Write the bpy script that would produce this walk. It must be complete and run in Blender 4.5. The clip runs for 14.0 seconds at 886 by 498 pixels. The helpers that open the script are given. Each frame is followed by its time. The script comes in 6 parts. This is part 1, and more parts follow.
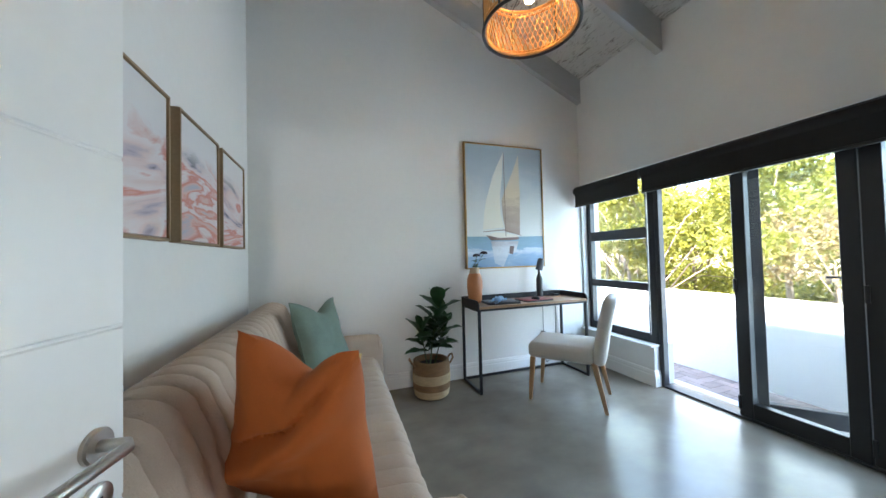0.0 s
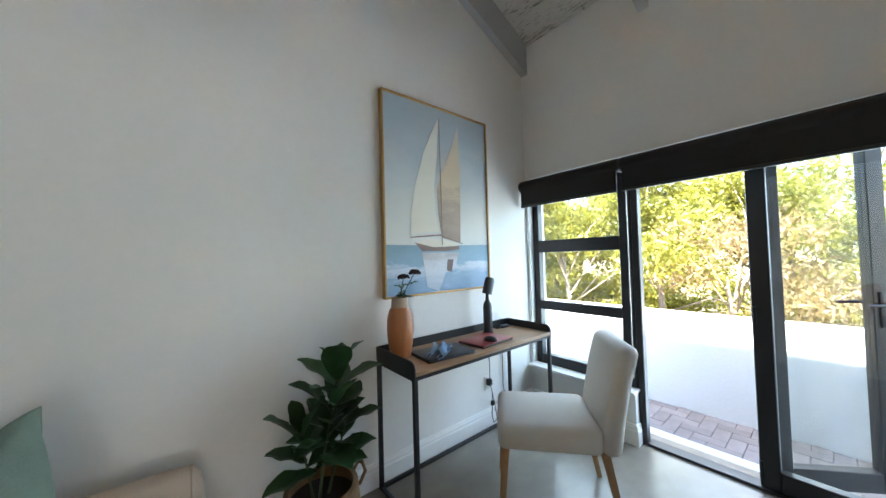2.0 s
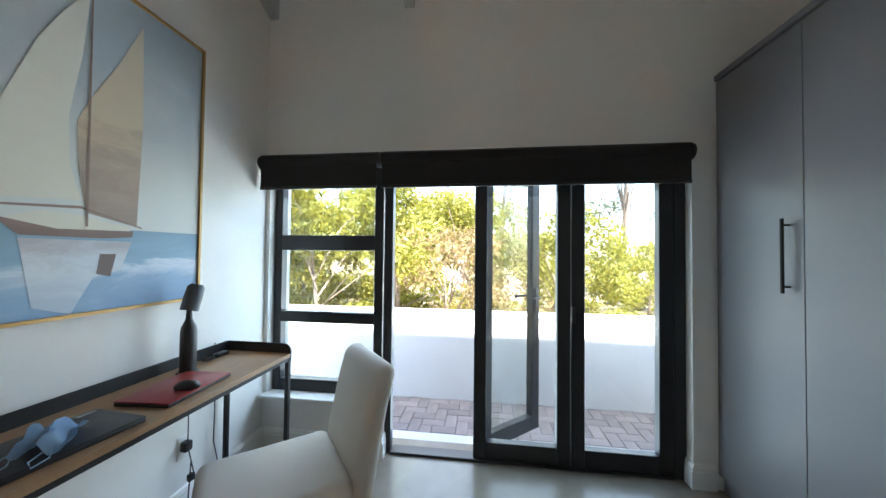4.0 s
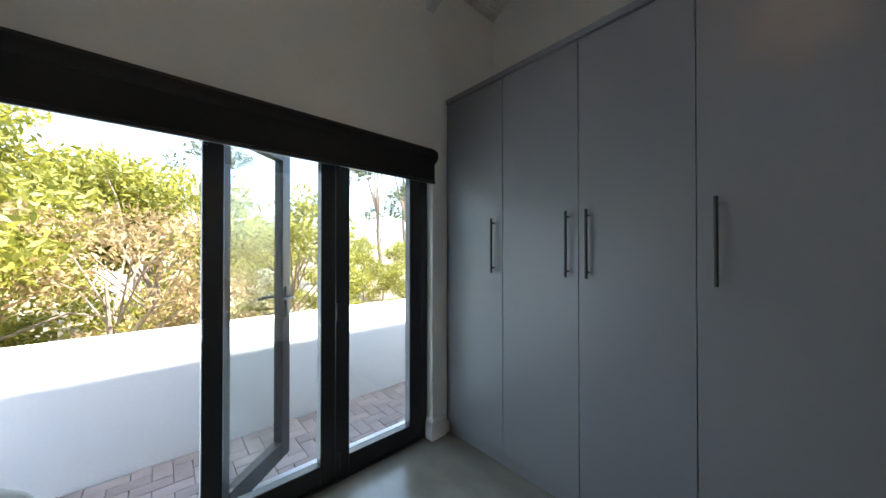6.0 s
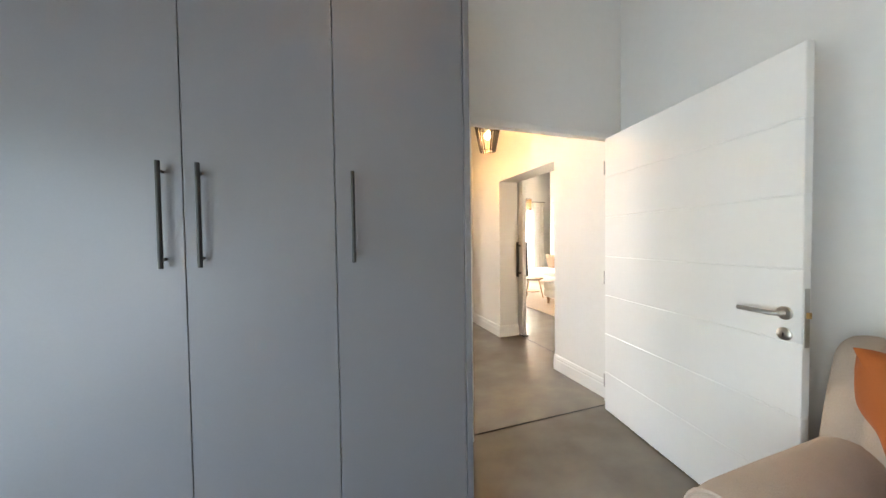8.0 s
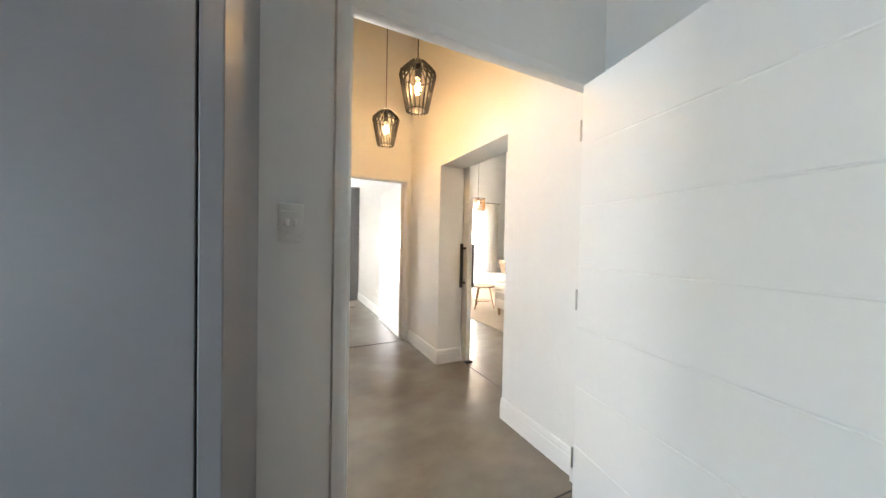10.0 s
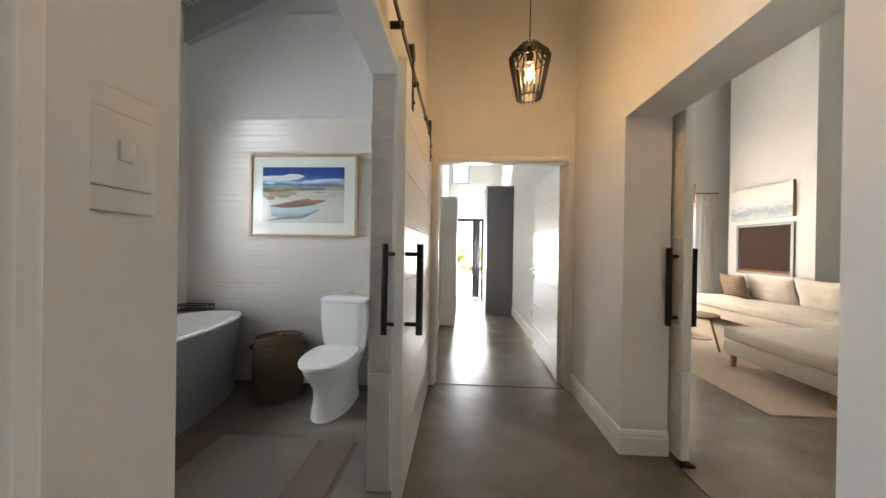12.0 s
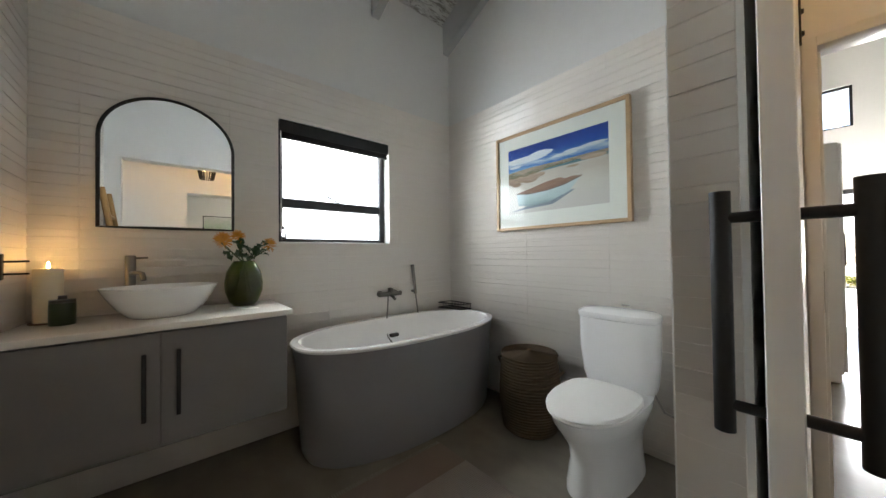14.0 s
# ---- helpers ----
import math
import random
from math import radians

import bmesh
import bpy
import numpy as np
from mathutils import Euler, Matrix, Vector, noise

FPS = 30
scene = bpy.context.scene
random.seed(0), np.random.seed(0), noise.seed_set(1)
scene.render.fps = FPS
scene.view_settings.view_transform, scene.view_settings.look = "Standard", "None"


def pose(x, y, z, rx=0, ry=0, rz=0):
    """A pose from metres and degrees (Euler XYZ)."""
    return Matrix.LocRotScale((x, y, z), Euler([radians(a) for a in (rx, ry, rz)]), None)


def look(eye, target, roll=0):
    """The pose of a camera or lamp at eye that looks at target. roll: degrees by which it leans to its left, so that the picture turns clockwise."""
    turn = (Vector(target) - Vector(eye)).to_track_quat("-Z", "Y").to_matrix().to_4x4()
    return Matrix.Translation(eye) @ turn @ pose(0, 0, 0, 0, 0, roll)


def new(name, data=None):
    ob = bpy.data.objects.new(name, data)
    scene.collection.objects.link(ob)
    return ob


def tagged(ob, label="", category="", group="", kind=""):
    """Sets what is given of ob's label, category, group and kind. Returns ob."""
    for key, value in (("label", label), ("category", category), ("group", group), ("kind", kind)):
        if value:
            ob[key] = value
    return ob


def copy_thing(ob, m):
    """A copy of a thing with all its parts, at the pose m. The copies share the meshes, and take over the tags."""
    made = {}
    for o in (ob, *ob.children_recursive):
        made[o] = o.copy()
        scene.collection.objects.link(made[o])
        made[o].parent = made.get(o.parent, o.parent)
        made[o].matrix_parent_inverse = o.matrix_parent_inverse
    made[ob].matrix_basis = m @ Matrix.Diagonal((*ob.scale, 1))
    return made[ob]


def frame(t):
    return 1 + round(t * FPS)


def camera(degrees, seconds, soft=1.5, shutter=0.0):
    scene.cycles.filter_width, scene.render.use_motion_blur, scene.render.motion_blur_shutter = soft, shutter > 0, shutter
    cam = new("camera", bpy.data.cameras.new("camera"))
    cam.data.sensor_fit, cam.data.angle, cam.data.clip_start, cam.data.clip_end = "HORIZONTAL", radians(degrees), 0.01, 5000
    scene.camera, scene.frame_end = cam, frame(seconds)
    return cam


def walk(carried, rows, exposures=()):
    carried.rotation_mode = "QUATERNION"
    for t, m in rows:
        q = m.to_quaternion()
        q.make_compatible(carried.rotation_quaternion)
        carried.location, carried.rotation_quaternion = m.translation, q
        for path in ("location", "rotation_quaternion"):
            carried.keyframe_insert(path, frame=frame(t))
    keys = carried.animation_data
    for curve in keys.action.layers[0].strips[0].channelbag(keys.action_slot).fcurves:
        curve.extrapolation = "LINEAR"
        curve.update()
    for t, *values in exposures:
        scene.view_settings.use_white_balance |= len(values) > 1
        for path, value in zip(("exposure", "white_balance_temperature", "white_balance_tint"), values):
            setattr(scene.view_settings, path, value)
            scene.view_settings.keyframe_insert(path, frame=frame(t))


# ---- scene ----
cam = camera(109.3, 14.0)
PATH = [
    (0, (0.631, 0.442, 1.277), (1.272, 2.336, 1.324), -1.4),
    (0.5, (0.664, 0.839, 1.336), (1.364, 2.712, 1.385), -1.9),
    (1, (0.758, 1.216, 1.403), (1.563, 3.046, 1.45), -2.0),
    (1.5, (0.854, 1.521, 1.4), (1.858, 3.25, 1.449), -1.8),
    (2, (0.958, 1.727, 1.389), (2.223, 3.275, 1.443), -1.6),
    (2.5, (1.063, 1.823, 1.412), (2.629, 3.067, 1.438), -1.0),
    (3, (1.175, 1.868, 1.414), (2.958, 2.774, 1.43), -0.1),
    (3.2, (1.215, 1.881, 1.41), (3.057, 2.661, 1.431), 0.1),
    (5.5, (1.62, 2.156, 1.349), (3.395, 1.235, 1.387), 0.4),
    (6, (1.717, 2.166, 1.36), (3.204, 0.828, 1.375), 0.0),
    (6.5, (1.872, 2.125, 1.368), (2.917, 0.42, 1.353), -0.5),
    (7, (1.974, 2.035, 1.361), (2.442, 0.091, 1.316), -0.8),
    (7.5, (1.997, 1.932, 1.325), (1.876, -0.064, 1.282), -0.8),
    (8, (1.975, 1.84, 1.303), (1.33, -0.053, 1.25), -0.8),
    (8.2, (1.971, 1.727, 1.314), (1.122, -0.083, 1.251), -1.0),
    (10.3, (1.245, 0.945, 1.269), (0.361, -0.849, 1.234), 1.4),
    (10.5, (1.2, 0.845, 1.269), (0.394, -0.985, 1.235), 1.3),
    (11, (1.064, 0.645, 1.263), (0.525, -1.281, 1.24), 1.3),
    (11.5, (0.954, 0.391, 1.257), (0.721, -1.596, 1.246), 1.3),
    (12, (0.915, 0.12, 1.247), (1.026, -1.877, 1.242), 0.9),
    (12.5, (0.917, -0.134, 1.212), (1.439, -2.064, 1.217), 0.4),
    (13, (0.943, -0.357, 1.194), (1.941, -2.09, 1.202), 0.5),
    (13.5, (1.051, -0.507, 1.165), (2.394, -1.988, 1.186), 0.1),
    (14, (1.176, -0.615, 1.155), (2.692, -1.919, 1.185), -0.7),
]
EXPOSURES = [(0.0, 3.65, 6150, 10), (1.0, 3.65, 6300, 11), (2.0, 3.45, 6400, 10), (3.0, 3.3, 6450, 10), (5.5, 2.8, 6500, 10), (6.5, 2.75, 6500, 11), (7.0, 3.0, 6700, 12), (7.5, 3.5, 6900, 13),
             (8.0, 4.0, 6950, 14), (10.5, 3.7, 6450, 11), (12.0, 2.8, 6450, 11), (14.0, 2.8, 6550, 10)]
walk(cam, [(t, look(eye, target, roll)) for t, eye, target, roll in PATH], EXPOSURES)

# ---- world and light ----
world = bpy.data.worlds.new("sky")
scene.world = world
world.use_nodes = True
wn = world.node_tree.nodes
sky = wn.new("ShaderNodeTexSky")
sky.sky_type = "NISHITA"
sky.sun_disc = False
SUN = Vector((-0.30, -0.30, 0.90)).normalized()
sky.sun_elevation = math.asin(SUN.z)
sky.sun_rotation = math.atan2(SUN.x, SUN.y)
wn["Background"].inputs[1].default_value = 0.15
world.node_tree.links.new(sky.outputs[0], wn["Background"].inputs[0])

sun = new("sun", bpy.data.lights.new("sun", "SUN"))
sun.data.energy, sun.data.angle, sun.data.color = 5.0, radians(0.5), (1.0, 0.965, 0.92)
sun.matrix_world = look(SUN * 30, (0, 0, 0))


def area(name, eye, target, w, h, power, color=(1, 1, 1)):
    lamp = new(name, bpy.data.lights.new(name, "AREA"))
    lamp.data.shape, lamp.data.size, lamp.data.size_y = "RECTANGLE", w, h
    lamp.data.energy, lamp.data.color = power, color
    lamp.matrix_world = look(eye, target)
    return lamp


def bulb_light(name, p, power, color=(1.0, 0.62, 0.28), r=0.03):
    lamp = new(name, bpy.data.lights.new(name, "POINT"))
    lamp.data.energy, lamp.data.color, lamp.data.shadow_soft_size = power, color, r
    lamp.location = p
    return lamp


# sky light in the openings
area("sky_in_glass_doors", (3.62, 1.68, 0.95), (0, 1.68, 0.75), 1.86, 1.75, 4.2, (0.66, 0.85, 1.0))
area("sky_in_window", (3.62, 3.08, 1.15), (0, 3.0, 1.0), 0.8, 1.3, 2.2, (0.66, 0.85, 1.0))
area("sky_in_bath_window", (3.66, -1.56, 1.66), (0, -1.5, 1.0), 0.8, 0.8, 4.0, (0.93, 0.97, 1.0))
area("sky_in_far_door", (0.75, -7.95, 1.1), (0.6, 0, 0.8), 2.0, 0.75, 46, (1.0, 0.98, 0.95))
area("sky_in_living_window", (-2.6, -7.1, 1.5), (-2.6, 0, 1.0), 2.4, 2.0, 60, (1.0, 0.97, 0.93))
bulb_light("rattan_bulb_light", (1.69, 1.93, 2.72), 0.3)
bulb_light("hall_bulb_light", (0.53, -0.93, 2.31), 0.7)
bulb_light("hall_bulb_light", (0.505, -1.85, 2.31), 0.7)

# ---- materials ----
MATS = {}


def nodes_of(name):
    m = bpy.data.materials.new(name)
    m.use_nodes = True
    return m, m.node_tree.nodes, m.node_tree.links, m.node_tree.nodes["Principled BSDF"]


def noise_tex(n, l, scale, detail=4.0, rough=0.55, stretch=(1, 1, 1), coord="Object", distort=0.0):
    tc, mp, t = n.new("ShaderNodeTexCoord"), n.new("ShaderNodeMapping"), n.new("ShaderNodeTexNoise")
    mp.inputs["Scale"].default_value = stretch
    t.inputs["Scale"].default_value, t.inputs["Detail"].default_value = scale, detail
    t.inputs["Roughness"].default_value, t.inputs["Distortion"].default_value = rough, distort
    l.new(tc.outputs[coord], mp.inputs[0])
    l.new(mp.outputs[0], t.inputs[0])
    return t.outputs["Fac"]


def ramp(n, l, fac, stops):
    r = n.new("ShaderNodeValToRGB")
    e = r.color_ramp.elements
    while len(e) < len(stops):
        e.new(0.5)
    for el, (p, c) in zip(e, stops):
        el.position, el.color = p, (*c, 1)
    l.new(fac, r.inputs[0])
    return r.outputs[0]


def bump(n, l, fac, strength, dist, bs, normal=None):
    b = n.new("ShaderNodeBump")
    b.inputs["Strength"].default_value, b.inputs["Distance"].default_value = strength, dist
    l.new(fac, b.inputs["Height"])
    if normal:
        l.new(normal, b.inputs["Normal"])
    l.new(b.outputs[0], bs.inputs["Normal"])
    return b.outputs[0]


def surface(name, a, b, rough=0.5, metal=0.0, big=2.0, fine=60.0, stretch=(1, 1, 1), relief=0.15, depth=0.003, coord="Object", spec=0.5, jitter=0.0):
    """Two colours mixed by a broad noise with a finer one over it, fine relief and uneven gloss."""
    m, n, l, bs = nodes_of(name)
    f1 = noise_tex(n, l, big, 5, 0.6, stretch, coord)
    f2 = noise_tex(n, l, fine, 3, 0.6, stretch, coord)
    mix = n.new("ShaderNodeMath")
    mix.operation = "MULTIPLY_ADD"
    mix.inputs[1].default_value = 0.35
    l.new(f2, mix.inputs[0])
    sc = n.new("ShaderNodeMath")
    sc.operation = "MULTIPLY"
    sc.inputs[1].default_value = 0.65
    l.new(f1, sc.inputs[0])
    l.new(sc.outputs[0], mix.inputs[2])
    col = ramp(n, l, mix.outputs[0], [(0.3, a), (0.7, b)])
    if jitter:
        oi, hs = n.new("ShaderNodeObjectInfo"), n.new("ShaderNodeHueSaturation")
        mr = n.new("ShaderNodeMapRange")
        mr.inputs[3].default_value, mr.inputs[4].default_value = 1 - jitter, 1 + jitter
        l.new(oi.outputs["Random"], mr.inputs[0])
        l.new(mr.outputs[0], hs.inputs["Value"])
        l.new(col, hs.inputs["Color"])
        col = hs.outputs[0]
    l.new(col, bs.inputs["Base Color"])
    rr = n.new("ShaderNodeMapRange")
    rr.inputs[3].default_value, rr.inputs[4].default_value = max(rough - 0.08, 0.02), min(rough + 0.08, 1)
    l.new(f1, rr.inputs[0])
    l.new(rr.outputs[0], bs.inputs["Roughness"])
    bs.inputs["Metallic"].default_value = metal
    bs.inputs["Specular IOR Level"].default_value = spec
    if relief:
        bump(n, l, f2, relief, depth, bs)
    return m


def tone(c, k):
    return tuple(min(v * k, 0.95) for v in c)


def plain(name, c, rough=0.5, metal=0.0, var=0.12, **kw):
    return surface(name, tone(c, 1 - var), tone(c, 1 + var), rough, metal, **kw)


M_WALL = plain("wall_plaster", (0.76, 0.752, 0.725), 0.75, var=0.03, big=0.8, fine=25, relief=0.12, depth=0.004)
M_TRIM = plain("white_enamel", (0.78, 0.775, 0.75), 0.35, var=0.02, big=1.5, fine=40, relief=0.04)
M_WHITEWALL = plain("white_render", (0.78, 0.78, 0.77), 0.85, var=0.04, big=1.2, fine=40, relief=0.3, depth=0.006)
M_BLACK = plain("black_aluminium", (0.012, 0.012, 0.014), 0.38, 0.0, var=0.15, big=3, relief=0.03)
M_BLIND = plain("black_blind_cloth", (0.013, 0.012, 0.012), 0.85, var=0.15, fine=250, relief=0.15)
M_WARD = plain("grey_melamine", (0.172, 0.169, 0.178), 0.36, var=0.04, big=1.2, fine=120, relief=0.04)
M_GREYDARK = plain("grey_tub_lacquer", (0.19, 0.19, 0.195), 0.38, var=0.05, big=1.2, relief=0.03)
M_STEEL = plain("brushed_steel", (0.46, 0.44, 0.41), 0.32, 1.0, var=0.08, fine=200, relief=0.05)
M_STEELDARK = plain("brushed_gunmetal", (0.20, 0.185, 0.165), 0.34, 1.0, var=0.08, fine=200, relief=0.05)
M_IRON = plain("black_steel", (0.015, 0.015, 0.016), 0.45, 0.2, var=0.2, relief=0.06)
M_PEWTER = plain("dark_pewter", (0.10, 0.095, 0.09), 0.35, 0.9, var=0.1, relief=0.03)
M_HANDLE = plain("black_bronze_handle", (0.035, 0.034, 0.032), 0.38, 0.6, var=0.1, relief=0.03)
M_OAK = plain("oak", (0.36, 0.21, 0.10), 0.5, var=0.25, big=3, fine=30, stretch=(1, 1, 0.15), relief=0.12)
M_DESKWOOD = plain("desk_oak_veneer", (0.33, 0.19, 0.095), 0.45, var=0.25, big=3, fine=30, stretch=(0.12, 1, 1), relief=0.08)
M_GOLD = plain("brushed_gold_frame", (0.42, 0.25, 0.085), 0.38, 0.4, var=0.15, big=4, relief=0.05)
M_BRONZEFRAME = plain("brown_gilt_frame", (0.30, 0.20, 0.11), 0.45, 0.3, var=0.15, fine=80, relief=0.06)
M_SOFA = plain("cream_chenille", (0.50, 0.40, 0.315), 0.92, var=0.10, big=5, fine=220, relief=0.55, depth=0.006)
M_CREAM = plain("cream_linen", (0.66, 0.60, 0.53), 0.9, var=0.06, big=4, fine=300, relief=0.3)
M_ORANGE = plain("rust_cotton", (0.345, 0.085, 0.012), 0.85, var=0.12, big=4, fine=260, relief=0.25)
M_SAGE = plain("sage_velvet", (0.165, 0.22, 0.18), 0.85, var=0.16, big=9, fine=120, relief=0.2)
M_MUSTARD = plain("straw_cotton", (0.55, 0.37, 0.14), 0.88, var=0.08, big=4, fine=260, relief=0.25)
M_CHAIR = plain("ivory_upholstery", (0.60, 0.56, 0.50), 0.88, var=0.05, big=3, fine=320, relief=0.2)
M_BROWNCUSH = plain("brown_cushion", (0.16, 0.105, 0.07), 0.9, var=0.1, fine=200, relief=0.2)
M_TERRA = plain("terracotta_glaze", (0.42, 0.16, 0.06), 0.4, var=0.12, big=5, fine=60, relief=0.04)
M_TERRA_LIP = plain("raw_clay", (0.42, 0.31, 0.22), 0.8, var=0.1, relief=0.15)
M_LEAF = plain("fiddle_leaf", (0.018, 0.058, 0.014), 0.4, var=0.35, big=6, fine=40, relief=0.1)
M_STEM = plain("green_stem", (0.07, 0.09, 0.03), 0.6, var=0.2)
M_BARK = plain("grey_bark", (0.22, 0.17, 0.13), 0.9, var=0.3, big=3, fine=25, relief=0.6, depth=0.02)
M_DARKFLOWER = plain("dark_flower", (0.035, 0.02, 0.022), 0.8, var=0.3)
M_SOIL = plain("dark_soil", (0.03, 0.02, 0.015), 0.95, var=0.3, relief=0.5)
M_ROPE = plain("seagrass_natural", (0.46, 0.34, 0.19), 0.85, var=0.25, big=14, fine=120, stretch=(1, 1, 3), relief=0.5, depth=0.006)
M_ROPEDARK = plain("seagrass_brown", (0.22, 0.125, 0.055), 0.85, var=0.25, big=14, fine=120, stretch=(1, 1, 3), relief=0.5, depth=0.006)
M_RATTAN = plain("rattan_cane", (0.52, 0.27, 0.085), 0.5, var=0.2, big=8, fine=90, relief=0.15)
M_LAPTOP = plain("black_laptop", (0.012, 0.012, 0.014), 0.4, var=0.1, relief=0.03)
M_RED = plain("red_laptop_shell", (0.26, 0.022, 0.02), 0.35, var=0.08, relief=0.03)
M_MASK = plain("blue_face_mask_cloth", (0.32, 0.48, 0.66), 0.85, var=0.08, fine=200, relief=0.2)
M_LAMP = plain("charcoal_lamp", (0.02, 0.02, 0.022), 0.4, var=0.1, relief=0.02)
M_LAMPHEAD = plain("slate_lamp_head", (0.075, 0.08, 0.09), 0.45, var=0.08, relief=0.02)
M_CERAMIC = plain("white_ceramic", (0.80, 0.80, 0.79), 0.08, var=0.01, big=1, relief=0.0)
M_ACRYL = plain("white_acrylic", (0.80, 0.79, 0.77), 0.15, var=0.01, big=1, relief=0.0)
M_QUARTZ = plain("cream_quartz", (0.70, 0.66, 0.59), 0.25, var=0.04, fine=90, relief=0.02)
M_VANITY = plain("vanity_grey", (0.17, 0.165, 0.16), 0.45, var=0.05, relief=0.04)
M_WAX = plain("ivory_wax", (0.72, 0.62, 0.45), 0.5, var=0.04)
M_PROTEA = plain("orange_protea", (0.62, 0.28, 0.035), 0.8, var=0.25, fine=120, relief=0.4)
M_BASKET = plain("dark_seagrass", (0.07, 0.045, 0.022), 0.85, var=0.3, big=18, fine=150, relief=0.5, depth=0.006)
M_PLASTIC = plain("white_plastic", (0.74, 0.73, 0.70), 0.35, var=0.015, relief=0.02)
M_MATBOARD = plain("white_mat", (0.78, 0.77, 0.73), 0.8, var=0.02)
M_LIVRUG = plain("beige_rug", (0.44, 0.36, 0.28), 0.95, var=0.08, fine=200, relief=0.5)
M_ARTBAND = plain("taupe_rug_band", (0.155, 0.115, 0.088), 0.95, var=0.15, fine=180, relief=0.5)
M_RUGSTRIPE = plain("pale_rug_stripe", (0.22, 0.19, 0.16), 0.95, var=0.12, fine=180, relief=0.5)
M_FIREBRICK = plain("dark_firebrick", (0.045, 0.02, 0.013), 0.9, var=0.3, fine=40, relief=0.4)
M_GREYPLATE = plain("grey_plate", (0.30, 0.31, 0.32), 0.5, 0.3, var=0.05)
M_LADDER = plain("stained_pine", (0.33, 0.18, 0.055), 0.55, var=0.25, big=4, fine=40, stretch=(1, 1, 0.15), relief=0.12)
M_TOWEL = plain("white_towel", (0.74, 0.73, 0.71), 0.95, var=0.03, fine=260, relief=0.5)
M_BRICK = plain("brown_paver", (0.27, 0.225, 0.20), 0.9, var=0.2, big=6, fine=80, relief=0.4, jitter=0.18)
M_SAND = plain("jointing_sand", (0.22, 0.19, 0.16), 0.95, var=0.2, fine=80, relief=0.4)
M_GROUND = plain("dry_ground", (0.24, 0.19, 0.12), 0.95, var=0.35, big=0.6, fine=15, relief=0.6, depth=0.03)
M_BEAM = plain("painted_beam", (0.47, 0.475, 0.47), 0.6, var=0.05, big=2, fine=30, stretch=(0.2, 1, 1), relief=0.12)


def bush_mat(name, a, b):
    m, n, l, bs = nodes_of(name)
    geo = n.new("ShaderNodeNewGeometry")
    col = ramp(n, l, geo.outputs["Random Per Island"], [(0.0, a), (1.0, b)])
    l.new(col, bs.inputs["Base Color"])
    bs.inputs["Roughness"].default_value = 0.55
    tr, mx = n.new("ShaderNodeBsdfTranslucent"), n.new("ShaderNodeMixShader")
    l.new(col, tr.inputs[0])
    mx.inputs[0].default_value = 0.5
    l.new(bs.outputs[0], mx.inputs[1])
    l.new(tr.outputs[0], mx.inputs[2])
    l.new(mx.outputs[0], n["Material Output"].inputs[0])
    return m


M_BUSH = bush_mat("bush_leaf", (0.125, 0.14, 0.018), (0.33, 0.305, 0.05))
M_BUSHDRY = bush_mat("dry_bush_leaf", (0.21, 0.155, 0.06), (0.38, 0.27, 0.13))
M_GUM = bush_mat("gum_leaf", (0.06, 0.075, 0.04), (0.14, 0.15, 0.08))


def screed():
    """Trowelled cement: soft clouds at two sizes under a satin seal."""
    m, n, l, bs = nodes_of("polished_screed")
    f1, f2 = noise_tex(n, l, 1.2, 2, 0.5), noise_tex(n, l, 4.5, 4, 0.55, (1, 1.4, 1))
    cols = []
    for f, a, b in ((f1, (0.140, 0.121, 0.090), (0.285, 0.256, 0.208)), (f2, (0.72, 0.72, 0.73), (1.0, 1.0, 1.0))):
        mr = n.new("ShaderNodeMapRange")
        mr.inputs[1].default_value, mr.inputs[2].default_value = 0.22, 0.78
        l.new(f, mr.inputs[0])
        cm = n.new("ShaderNodeMix")
        cm.data_type = "RGBA"
        cm.inputs["A"].default_value, cm.inputs["B"].default_value = (*a, 1), (*b, 1)
        l.new(mr.outputs[0], cm.inputs["Factor"])
        cols.append(cm.outputs["Result"])
    mul = n.new("ShaderNodeMix")
    mul.data_type, mul.blend_type = "RGBA", "MULTIPLY"
    mul.inputs["Factor"].default_value = 1.0
    l.new(cols[0], mul.inputs["A"])
    l.new(cols[1], mul.inputs["B"])
    l.new(mul.outputs["Result"], bs.inputs["Base Color"])
    bs.inputs["Roughness"].default_value = 0.25
    return m


def washed_board():
    """Rough boards with a thin whitewash; the dark grain shows through in streaks along y."""
    m, n, l, bs = nodes_of("whitewashed_board")
    f = noise_tex(n, l, 9, 6, 0.7, (5.0, 0.9, 5.0), distort=0.9)
    g = noise_tex(n, l, 1.6, 4, 0.6)
    add = n.new("ShaderNodeMath")
    add.operation = "MULTIPLY_ADD"
    add.inputs[1].default_value = 0.45
    l.new(g, add.inputs[0])
    l.new(f, add.inputs[2])
    col = ramp(n, l, add.outputs[0], [(0.52, (0.16, 0.14, 0.12)), (0.64, (0.36, 0.34, 0.31)), (0.72, (0.66, 0.65, 0.62))])
    l.new(col, bs.inputs["Base Color"])
    bs.inputs["Roughness"].default_value = 0.8
    bump(n, l, f, 0.5, 0.006, bs)
    return m


